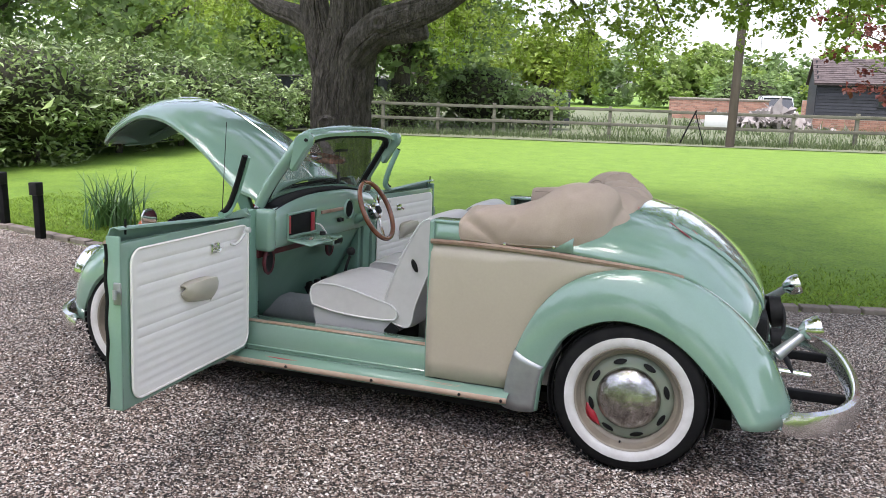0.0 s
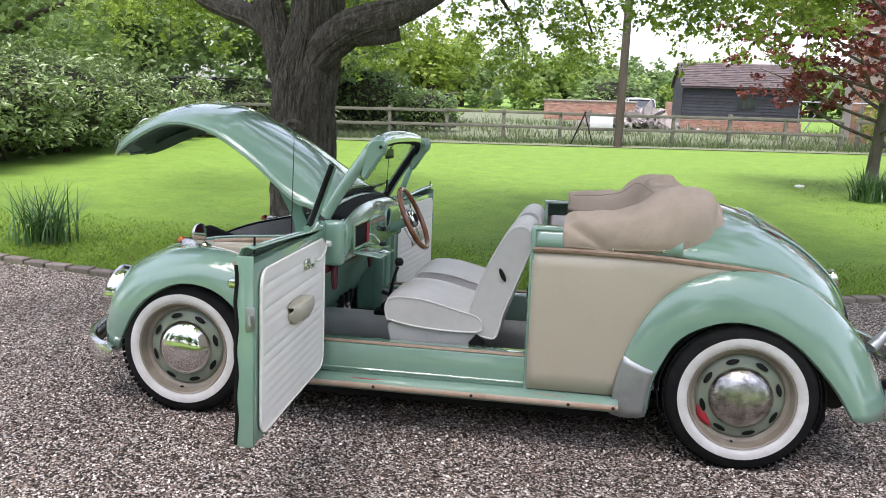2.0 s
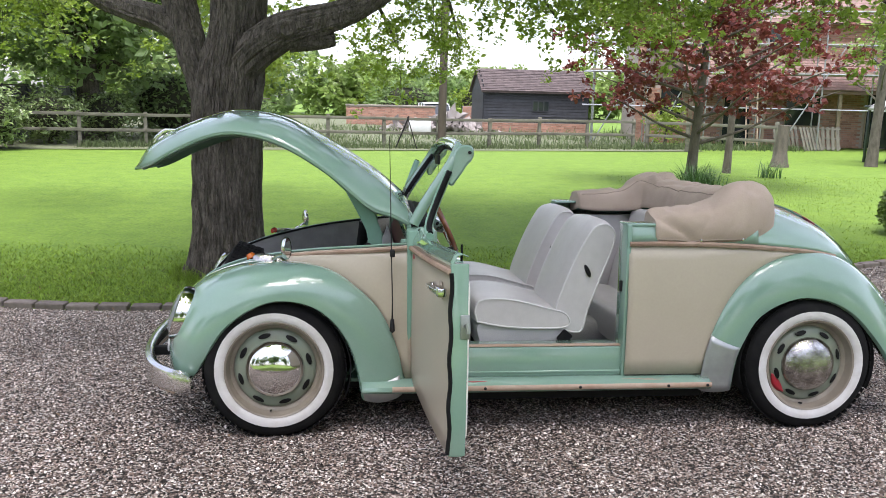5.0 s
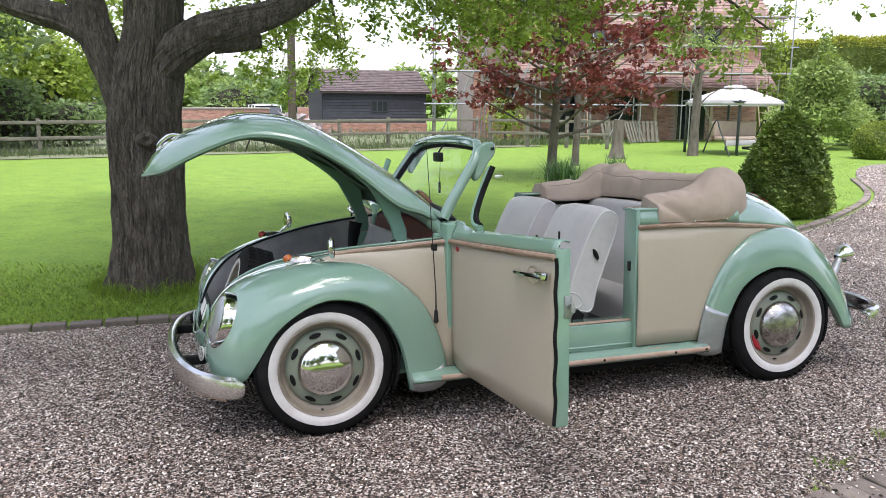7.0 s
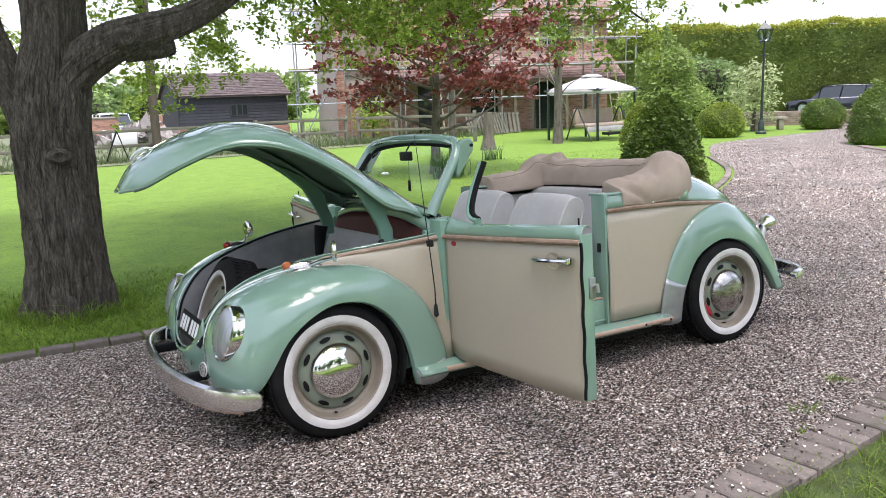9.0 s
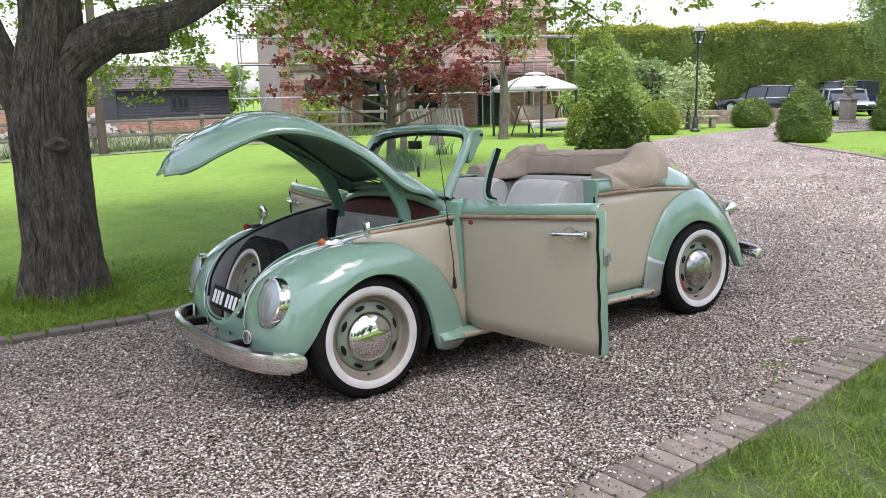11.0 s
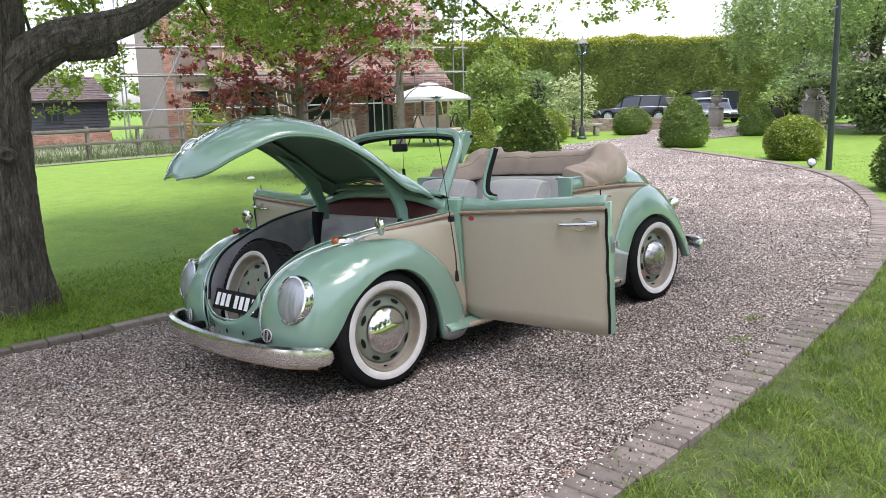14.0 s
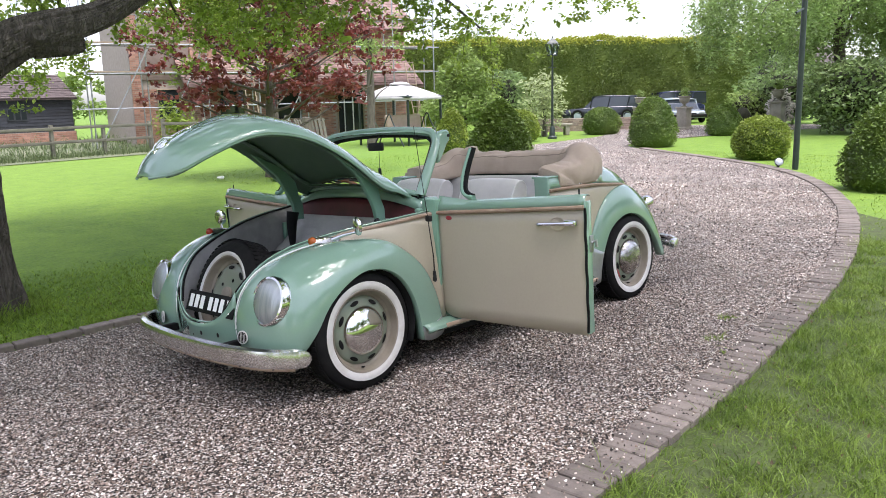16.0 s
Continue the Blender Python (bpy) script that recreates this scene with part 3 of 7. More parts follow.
def clumps(centres, radius, per, size, ratio=.55, flat=.8, up=.35):
    """Leaves gathered round each centre, thinner to the outside."""
    c = np.repeat(np.asarray(centres, float), per, 0)
    o = rng.normal(size=c.shape)
    o /= np.linalg.norm(o, axis=1, keepdims=True)
    o *= (radius * rng.random(len(c)) ** .5)[:, None] if np.isscalar(radius) else (np.repeat(radius, per) * rng.random(len(c)) ** .5)[:, None]
    o[:, 2] *= flat
    return leaves(c + o, size, ratio, up)


def shell(n, rx, ry, rz, z0, low=-.6, wob=.12, depth=.16, seed=0.0):
    """Points near the skin of an uneven round crown."""
    d = rng.normal(size=(n, 3))
    d /= np.linalg.norm(d, axis=1, keepdims=True)
    d = d[d[:, 2] > low]
    r = 1 + wob * (np.sin(d[:, 0] * 7 + seed) * np.cos(d[:, 1] * 6 + seed * 2) + np.sin(d[:, 2] * 9 + seed)) - depth * rng.random(len(d)) ** 1.5 * 2
    return d * r[:, None] * [rx, ry, rz] + [0, 0, z0]


def crown(name, pts, size, mat, parent, ratio=.55, label=""):
    v, f = leaves(pts, size, ratio) if not isinstance(pts, tuple) else pts
    ob = raw(name, v, f, mat, parent)
    return tagged(ob, label) if label else ob


lx, ly = rng.uniform(-5, 4.5, 2600), np.concatenate([rng.uniform(-3.2, -1.6, 900), rng.uniform(-2.1, 2.0, 900), rng.uniform(1.5, 3.2, 800)])
v, f = leaves(np.stack([lx, ly, ground_zs(lx, ly) + .012 + .012 * rng.random(2600)], 1), .020, .45, 4.0, .3)
tagged(raw("leaf_litter", v, f, material("dry_leaf", (0.10, 0.06, 0.035), 0.85, second=(0.20, 0.13, 0.08), scale=3, amount=0.9, per_island=0.5)), "scattered dry brown leaf litter and husks", "leaf litter", kind="stuff")

# the oak by the drive
OX, OY = -1.97, 3.07
oak = thing("oak_tree", (OX, OY, ground_z(OX, OY)), "large oak with ridged grey-brown trunk and fresh leaves", "tree")
part("trunk", limb([(0, 0, -.08), (.0, .0, .16), (.0, .0, .42), (.0, .0, .9), (.01, .0, 1.35), (.05, .02, 1.7), (.11, .04, 2.05), (.14, .06, 2.5), (.18, .1, 3.4), (.2, .2, 5.0), (.2, .3, 6.6)], [.335, .295, .28, .272, .272, .262, .222, .215, .20, .17, .12], 180, 130, .10, 0, .22), BARK, oak, "ridged grey-brown trunk")
part("limb", limb([(-.04, .05, 1.15), (-.13, .08, 1.55), (-.25, .13, 1.85), (-.34, .19, 2.1), (-.41, .26, 2.35), (-.55, .38, 2.8), (-.9, .7, 3.8)], [.15, .155, .135, .13, .125, .10, .05], 80, 60, .16, 3), BARK, oak, "thick limb forking off the trunk")
part("limb", limb([(-.30, .17, 2.02), (-.55, .26, 2.17), (-.85, .34, 2.26), (-1.25, .5, 2.45), (-2.0, .9, 3.1)], [.11, .105, .095, .08, .05], 40, 30, .14, 9), BARK, oak)
part("limb", limb([(.02, 0, 1.55), (.20, -.08, 1.84), (.46, -.18, 2.04), (.70, -.24, 2.13), (1.12, -.29, 2.27), (1.6, -.35, 2.6), (2.4, -.4, 3.2), (3.8, -.2, 4.0)], [.12, .155, .15, .135, .10, .095, .085, .05], 80, 60, .13, 5), BARK, oak, "heavy limb reaching over the drive")
part("limb_stub", limb([(.58, -.20, 2.02), (.80, -.22, 2.01), (.93, -.20, 2.03)], [.12, .085, .07], 28, 16, .12, 8), BARK, oak)
part("knot", lathe([(.0, .025), (.022, .02), (.035, .035), (.055, .04), (.075, .02), (.085, -.03)], 20, Matrix.Translation((.56, -.355, 2.08)) @ V(.1, -1, .05).to_track_quat("Z", "Y").to_matrix().to_4x4()), BARK, oak)
part("knot", lathe([(.0, .0), (.03, .012), (.05, .03), (.075, .01), (.09, -.04)], 18, Matrix.Translation((.02, -.315, 1.22)) @ V(0, -1, 0).to_track_quat("Z", "Y").to_matrix().to_4x4() @ Matrix.Diagonal((1, .7, 1, 1))), BARK, oak)
boughs = [((.2, .2, 3.6), (2.5, .5, 3.6), (5.0, .7, 3.2), (7.0, .9, 2.4)), ((.2, .3, 4), (2, 1.5, 3.6), (4.0, 2.0, 3.2), (5.2, 2.4, 2.6)), ((.2, .3, 4), (1.4, 2.2, 3.5), (2.2, 3.6, 3.0), (2.6, 4.6, 2.3)), ((.1, .3, 3.8), (.6, 2, 3.2), (1.3, 3.4, 2.8), (1.7, 4.2, 2.2)), ((.1, .3, 4.2), (-.5, 2.5, 3.4), (-.6, 4.4, 2.9), (-.6, 5.4, 2.5)), ((-1.6, .3, 3.3), (-2.4, 1.6, 3.2), (-3.0, 3.2, 3.0), (-3.4, 4.4, 2.7)), ((.2, .3, 4.2), (3.2, 3.2, 3.7), (4.6, 4.2, 3.2), (5.6, 4.8, 2.7)), ((.2, .2, 4.4), (4, .0, 4.2), (6.8, -.2, 3.6), (8.4, 0, 3.0)), ((-1.6, .3, 3.3), (-3.2, .2, 3.6), (-4.6, .4, 3.5), (-5.6, .8, 3.2)), ((.2, .3, 4.1), (2.0, 1.9, 3.6), (3.1, 2.9, 3.1), (3.7, 3.4, 2.6)), ((.2, .3, 4.2), (2.4, 1.6, 3.7), (3.9, 2.8, 3.2), (4.7, 3.4, 2.7)), ((.2, .2, 4.0), (2.2, .8, 3.6), (3.6, 1.2, 3.1), (4.4, 1.5, 2.65))]
spray_pts = []
for bi, b in enumerate(boughs):
    part("bough", limb(b, [.09, .055, .03, .012], 10, 26, .08, bi), BARK, oak)
    path = crom(b, 40)
    for k in range(15, 40, 1):
        for _ in range(1 + (bi in (0, 4, 5))):
            p = path[k]
            o = V(rng.normal() * .5, rng.normal() * .5, 0)
            drop = (.25 + .75 * rng.random()) * (.55 + (.55 if bi in (2, 3) else .25))
            tw = crom([p, p + o * .4 + V(0, 0, .02), p + o * .8 + V(0, 0, -drop * .4), p + o + V(0, 0, -drop)], 12)
            spray_pts.append(tw)
vs, fs = [], []
for tw in spray_pts:
    base = len(vs)
    for i, p in enumerate(tw):
        r = .008 * (1 - i / 14)
        for a in (0, 2.1, 4.2):
            vs.append((p.x + r * math.cos(a), p.y + r * math.sin(a), p.z))
    for i in range(11):
        for a in range(3):
            q = base + 3 * i
            fs.append((q + a, q + (a + 1) % 3, q + 3 + (a + 1) % 3, q + 3 + a))
raw("twig_stuff", vs, fs, BARK, oak, kind="stuff")
cc = np.array([[*tw[i]] for tw in spray_pts for i in (4, 6, 8, 10, 11)])
cc = cc + rng.normal(0, .06, cc.shape)
crown("leaf_sprays", clumps(cc, .12, 19, .062, .6, .7), .06, OAK_LEAF, oak, label="hanging sprays of fresh yellow-green leaves")
top = shell(560, 4.7, 5.0, 3.2, 7.0, -.8, .14, .55, 1.0) + [2.0, -2.4, 0]
crown("crown", clumps(top, .5, 46, .22, .6, .7), .1, OAK_LEAF, oak, label="high leafy crown")


def maple(at):
    t = thing("copper_maple", at, "copper-red maple with slender forked trunk on the lawn", "tree")
    part("trunk", limb([(0, 0, -.05), (.0, .0, .4), (.02, .0, .9), (.06, .02, 1.6), (.12, .05, 2.6), (.15, .1, 3.8)], [.12, .09, .085, .07, .055, .03], 20, 30, .08, 2, .3), PALE_BARK, t, "slender grey-brown trunk")
    ends = []
    for i in range(30):
        a, z = i * 2.4, .75 + .095 * i
        l = 2.7 * (1 - i / 46) * (.75 + .5 * rng.random())
        e = V(math.cos(a) * l, math.sin(a) * l * .85, z + .20 + l * .30)
        part("branch", limb([(.02, .0, z), (e.x * .35, e.y * .35, z + .12 + .06 * l), (e.x * .7, e.y * .7, z + .18 + .2 * l), tuple(e)], [.034, .022, .014, .006], 7, 14, .05, i), PALE_BARK, t)
        for k in range(17):
            q = .34 + .72 * rng.random()
            ends.append((e.x * q + rng.normal() * .30, e.y * q + rng.normal() * .30, z + .1 + (e.z - z) * q + rng.normal() * .10))
    crown("crown", clumps(np.array(ends), .20, 24, .085, .8, .32), .1, MAPLE_LEAF, t, label="copper-red layered leaves")
    return t


maple((5.15, 9.8, 0))


# Near-black bush core: shade in the gaps between leaves, put into its colour.
DARK_CORE = material("shade_dark_core", (0.018, 0.018, 0.010), 0.95, second=(0.04, 0.04, 0.022), scale=8, amount=0.8, bump=1.0, bump_scale=25)


def bush(name, at, rx, ry, h, n, size, mat, label, category="shrub", ratio=.5, low=-.9, wob=.1, depth=.2, stem=True, dense=True, taper=0.0):
    t = thing(name, at, label, category)
    p = shell(n, rx, ry, h / 2, h / 2, low, wob, depth, at[0] * 3 + at[1])
    p[:, :2] *= 1 + taper * (.4 - p[:, 2:] / h)
    crown("foliage", p, size, mat, t, ratio)
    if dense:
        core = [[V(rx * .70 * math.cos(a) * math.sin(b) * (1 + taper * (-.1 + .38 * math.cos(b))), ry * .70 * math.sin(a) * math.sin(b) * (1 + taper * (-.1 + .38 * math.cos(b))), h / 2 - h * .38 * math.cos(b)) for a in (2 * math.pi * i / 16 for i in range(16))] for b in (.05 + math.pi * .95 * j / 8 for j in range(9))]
        part("dense_core", grid([[q + V(noise.noise(q * 3), noise.noise(q * 3 + V(5, 0, 0)), 0) * .06 for q in r] for r in core], False, True), DARK_CORE, t)
    if stem:
        part("stem", limb([(0, 0, -.05), (.02, 0, h * .3), (0, .03, h * .6)], [.07, .05, .03], 8, 10, .05, 1), BARK, t)
    return t


def topiary(at, r, h, peak, n, label, mat=YEW_LEAF):
    """Clipped yew: round below, drawn up to a blunt top where peak is large."""
    t = thing("topiary", at, label, "topiary", "clipped yews on the lawn")
    u, a = rng.random(n) ** .8, rng.uniform(0, 2 * np.pi, n)
    def prof(q):
        ball = np.sqrt(np.clip(1 - (2 * q - .78) ** 2 / 1.5, 0, 1))
        cone = np.clip((1 - q) ** .62 * np.minimum(1, .75 + q * 2.2), 0, 1)
        return ball * (1 - peak) + cone * peak
    rr = r * prof(u) * (1 + .05 * np.sin(a * 5 + u * 9 + at[0]) + .03 * np.sin(a * 11 + u * 20)) * (1 - .14 * rng.random(n) ** 2)
    pts = np.stack([rr * np.cos(a), rr * np.sin(a), u * h + .02], 1)
    crown("foliage", pts, .043, mat, t, .6)
    core = [[V(float(r * .9 * prof(np.array(q))) * math.cos(b), float(r * .9 * prof(np.array(q))) * math.sin(b), q * h * .97) for b in (2 * math.pi * i / 28 for i in range(28))] for q in (j / 12 for j in range(13))]
    part("dense_core", grid(core, False, True), YEW_LEAF, t)
    return t


topiary((6.0, 4.62, 0), .68, 1.34, .8, 27000, "large clipped yew cone beside the drive")
topiary((11.9, 11.4, 0), .52, 1.15, .8, 9000, "yellowish clipped yew cone on the lawn", GOLD_YEW)
topiary((16.55, 12.9, 0), .66, .98, .0, 9000, "yellowish clipped yew ball by the lamp post", GOLD_YEW)
topiary((21.4, 13.0, 0), .70, .95, .1, 8000, "clipped yew mound near the parked cars")
topiary((16.0, 7.75, 0), .70, 1.32, .45, 10000, "clipped yew dome on the grass island")
topiary((22.0, 8.6, 0), .65, 1.0, .5, 7000, "small clipped yew dome by the stone urns")
topiary((13.35, 3.6, 0), .58, .88, .0, 11000, "yellowish clipped yew ball beside the iron post", GOLD_YEW)
topiary((8.95, -.15, 0), .68, 1.2, .5, 11000, "clipped yew dome beside the edging")


def laurel(x, y, r, h, n):
    t = bush("laurel_bush", (x, y, 0), r, r, h, int(n * 1.15), .125, LAUREL_LEAF, "glossy green laurel bush along the boundary", "shrub", .36, -.95, .16, .35)
    return t


for x, y, r, h, n in ((-9.7, 4.6, 1.3, 2.2, 8160), (-9.4, 6.6, 1.35, 2.15, 8640), (-9.5, 8.7, 1.3, 2.0, 8160), (-9.6, 10.7, 1.25, 1.9, 7680), (-9.7, 12.6, 1.1, 1.75, 6240), (-9.8, 14.6, .75, 1.45, 3120), (-9.5, 16.4, .7, 1.5, 2880), (-9.0, 18.6, .8, 1.45, 3120), (-8.2, 20.6, .9, 1.5, 3120), (-9.8, 2.6, 1.3, 2.2, 5760)):
    laurel(x, y, r, h, n)


def broad_tree(name, at, r, h, z0, n, size, mat, label, trunk_r=.25, candles=False, wob=.2):
    """A full-grown tree: trunk, a few limbs and a crown of clumps with gaps."""
    t = thing(name, at, label, "tree")
    part("trunk", limb([(0, 0, -.1), (.05, .02, h * .25), (.0, .1, h * .55), (.1, .1, h * .85)], [trunk_r * 1.2, trunk_r, trunk_r * .7, trunk_r * .25], 12, 18, .1, at[0], .3), BARK, t)
    cs = shell(n, r, r, (h - z0) / 2, (h + z0) / 2, -1, wob, .55, at[0] + at[1])
    for k in range(6):
        e = cs[k * 7 % len(cs)]
        part("limb", limb([(0, 0, h * .3), tuple(e * [.5, .5, .6] + [0, 0, h * .12]), tuple(e)], [trunk_r * .5, trunk_r * .3, .02], 7, 10, .08, k), BARK, t)
    crown("crown", clumps(cs, .11 * (h - z0) * .9 + .18, 42, size, .6, .75), size, mat, t)
    if candles:
        c2 = cs[np.argsort(cs[:, 1])[: len(cs) // 2]]
        pts = np.repeat(c2, 12, 0) + rng.normal(0, .03, (len(c2) * 12, 3)) + np.tile(np.stack([0 * np.arange(12), 0 * np.arange(12), .25 + .02 * np.arange(12)], 1), (len(c2), 1))
        crown("flower_spikes", pts, .05, BLOSSOM, t, .8, "white upright flower spikes")
    return t


broad_tree("chestnut_tree", (-8.6, 20.5, -.2), 3.4, 7.5, 1.7, 420, .24, DEEP_LEAF, "horse chestnut with white flower spikes beyond the fence", .3, True)
broad_tree("garden_tree", (-13.5, 9.0, -.2), 3.6, 7.0, 1.2, 210, .20, DEEP_LEAF, "dense dark green tree behind the laurels")
broad_tree("garden_tree", (-14.5, 14.5, -.2), 3.8, 7.5, 1.0, 220, .20, FRESH_LEAF, "fresh green tree behind the boundary fence")
broad_tree("garden_tree", (-15.5, 4.0, -.2), 3.8, 7.0, 1.0, 210, .20, DEEP_LEAF, "dense dark green tree behind the laurels")
broad_tree("garden_tree", (-13.5, 20.5, -.2), 3.4, 6.0, 1.0, 170, .20, DEEP_LEAF, "dark green tree behind the boundary fence")
broad_tree("garden_tree", (-10.5, 27.5, -.3), 3.4, 5.6, 1.0, 150, .20, FRESH_LEAF, "fresh green tree at the back of the garden")
broad_tree("garden_tree", (-5.6, 28.5, -.2), 2.3, 4.4, 1.0, 130, .20, OAK_LEAF, "yellow-green tree behind the rail fence")
bush("evergreen_shrub", (-6.6, 22.6, 0), 1.6, 1.2, 2.2, 3000, .16, DEEP_LEAF, "dark evergreen shrub by the rail fence")
bush("evergreen_shrub", (-4.6, 23.0, 0), 1.1, .9, 1.4, 1800, .16, DEEP_LEAF, "dark evergreen shrub by the rail fence")
for x, y, r, h, m_, nm in ((-18, 52, 5, 7.5, FRESH_LEAF, "pale spring tree on the skyline"), (-9, 60, 6, 5.5, DEEP_LEAF, "dark tree on the skyline"), (-1, 58, 4.5, 4.7, FRESH_LEAF, "pale spring tree on the skyline"), (4, 64, 5, 4.4, DEEP_LEAF, "dark tree on the skyline"), (11, 66, 5, 4.6, FRESH_LEAF, "pale spring tree on the skyline"), (-27, 44, 6, 9, DEEP_LEAF, "dark tree on the skyline"), (18, 62, 5, 4.8, FRESH_LEAF, "pale spring tree on the skyline"), (-24, 30, 5, 8, DEEP_LEAF, "dark tree behind the garden")):
    broad_tree("skyline_tree", (x, y, -.6), r, h, .6, 200, .42, m_, nm, .3)
bush("round_shrub", (2.6, 50, -.5), 2.6, 1.4, 3.0, 1600, .3, DEEP_LEAF, "dark round shrub beyond the field")
bush("golden_shrub", (7.6, 51, -.5), 1.8, 1.2, 3.1, 1400, .26, OAK_LEAF, "golden green shrub behind the brick wall")
bush("conifer_shrub", (18.7, 17.3, 0), 1.5, 1.4, 3.4, 15000, .12, FRESH_LEAF, "bushy fresh green cone-shaped shrub beside the gazebo", wob=.16, depth=.35, taper=1.15, dense=False)
bush("conifer_shrub", (22.0, 18.6, 0), 1.5, 1.3, 2.7, 5000, .16, DEEP_LEAF, "dark green shrub before the hedge")
bush("variegated_shrub", (19.4, 14.1, 0), .85, .85, 2.4, 1700, .13, PALE_LEAF, "pale variegated shrub behind the lamp post", dense=False, depth=.5)
bush("sapling", (9.6, 22.4, 0), .75, .7, 1.6, 900, .13, OAK_LEAF, "yellow-green sapling by the rail fence", dense=False, depth=.6)
bush("dark_shrub", (31.5, 10.5, 0), 1.5, 1.5, 2.4, 2600, .2, DEEP_LEAF, "dark shrub behind the urns")
bush("dark_shrub", (36, 12.5, 0), 2.0, 2.0, 3.2, 2600, .22, DEEP_LEAF, "tall dark shrub behind the parked cars")
bush("fresh_shrub", (30.5, 11.6, 0), 1.2, 1.0, 1.5, 1800, .16, FRESH_LEAF, "fresh green shrub behind the urns")
bush("blossom_shrub", (28.4, 9.4, 0), .5, .5, 1.4, 1300, .11, BLOSSOM, "white blossom shrub beside the stone urn")
bush("ivy_bank", (24.2, 5.3, 0), 1.5, 1.5, 2.5, 9000, .14, LAUREL_LEAF, "glossy ivy-clad bank behind the lawn")
bush("ivy_bank", (18.2, -3.0, 0), 2.4, 2.0, 2.6, 5000, .17, DEEP_LEAF, "dark ivy-clad bank behind the lawn")


def tall_hedge(a, b, h, d, n):
    t = thing("clipped_hedge", (a[0], a[1], 0), "tall clipped conifer hedge with yellow-green top", "hedge")
    w = V(b[0] - a[0], b[1] - a[1], 0)
    L, w = w.length, w.normalized()
    o = V(-w.y, w.x, 0)
    u, k = rng.random(n) * L, rng.random(n)
    front = k < .62
    z = np.where(front, rng.random(n) * h, h + rng.normal(0, .07, n))
    dep = np.where(front, -d / 2 + rng.normal(0, .09, n) + .12 * np.sin(u * 1.7) * np.sin(z * 2.1), rng.uniform(-d / 2, d / 2, n))
    z = z + np.where(front, 0, .10 * np.sin(u * .9) + .06 * np.sin(u * 3.3))
    pts = np.stack([w.x * u + o.x * dep, w.y * u + o.y * dep, z], 1)
    crown("foliage", pts[z < h - .3], .12, HEDGE_LEAF, t, .4)
    # Leaves in the topmost 0.3 m are yellower and brighter.
    crown("top_foliage", pts[z >= h - .3], .12, HEDGE_TOP, t, .4, "yellow-green foliage along the top")
    core = [[w * (L * i / 24) + o * q + V(0, 0, z0) for q, z0 in ((-d / 2 + .1, 0), (-d / 2 + .1, h - .08), (d / 2 - .1, h - .08), (d / 2 - .1, 0))] for i in range(25)]
    part("dense_core", grid(core), HEDGE_LEAF, t)
    return t


tall_hedge((21.5, 31), (41, 16.5), 4.3, 1.8, 62000)


def weeping_tree(at, r, h):
    t = thing("weeping_birch", at, "weeping birch with pale green hanging twigs", "tree")
    part("trunk", limb([(0, 0, -.1), (-.1, .1, 1.5), (-.3, .3, 3.0), (-.4, .4, 5.0)], [.26, .2, .17, .08], 16, 20, .1, 3, .3), BARK, t)
    pts = []
    for i in range(14):
        a = 2 * math.pi * i / 14 + .2
        e = V(math.cos(a) * r * (.7 + .4 * rng.random()), math.sin(a) * r * (.7 + .4 * rng.random()), h * (.62 + .25 * rng.random()))
        path = crom([(-.25, .25, 2.6 + .12 * i), (e.x * .4, e.y * .4, e.z * 1.02), tuple(e), (e.x * 1.12, e.y * 1.12, e.z * .8)], 20)
        part("limb", limb([tuple(p) for p in path[::4]], [.09, .06, .04, .02, .01], 7, 14, .06, i), BARK, t)
        for p in path[4:]:
            for _ in range(10):
                o = V(rng.normal() * .45, rng.normal() * .45, rng.normal() * .2)
                drop = rng.uniform(.6, max(.7, min(2.6, p.z - 2.1)))
                for q in np.arange(0, drop, .055):
                    pts.append((p.x + o.x + .05 * math.sin(q * 5), p.y + o.y, p.z + o.z - q))
    pts = np.array(pts) + rng.normal(0, .045, (len(pts), 3))
    crown("crown", pts, .115, BIRCH_LEAF, t, .5, "hanging curtains of small pale leaves")
    return t


# Unseen trees added to the south; they block low sky and darken reflections.
for x, y, r, h in ((-17, -15, 4.2, 8.0), (-10, -18, 4.4, 8.5), (-2.5, -17, 4.0, 7.5), (5, -18.5, 4.4, 8.5), (12.5, -16, 4.0, 8.0), (19, -13, 3.8, 7.5), (-21, -8, 4.0, 7.5)):
    broad_tree("garden_tree", (x, y, -.2), r, h, .5, 120, .42, DEEP_LEAF, "dense green tree out of view, closing the garden", .3)
weeping_tree((26.2, 6.2, 0), 5.2, 6.6)
broad_tree("garden_tree", (29, 3.5, -.1), 4.2, 7.5, 1.2, 280, .22, FRESH_LEAF, "fresh green tree behind the weeping birch")


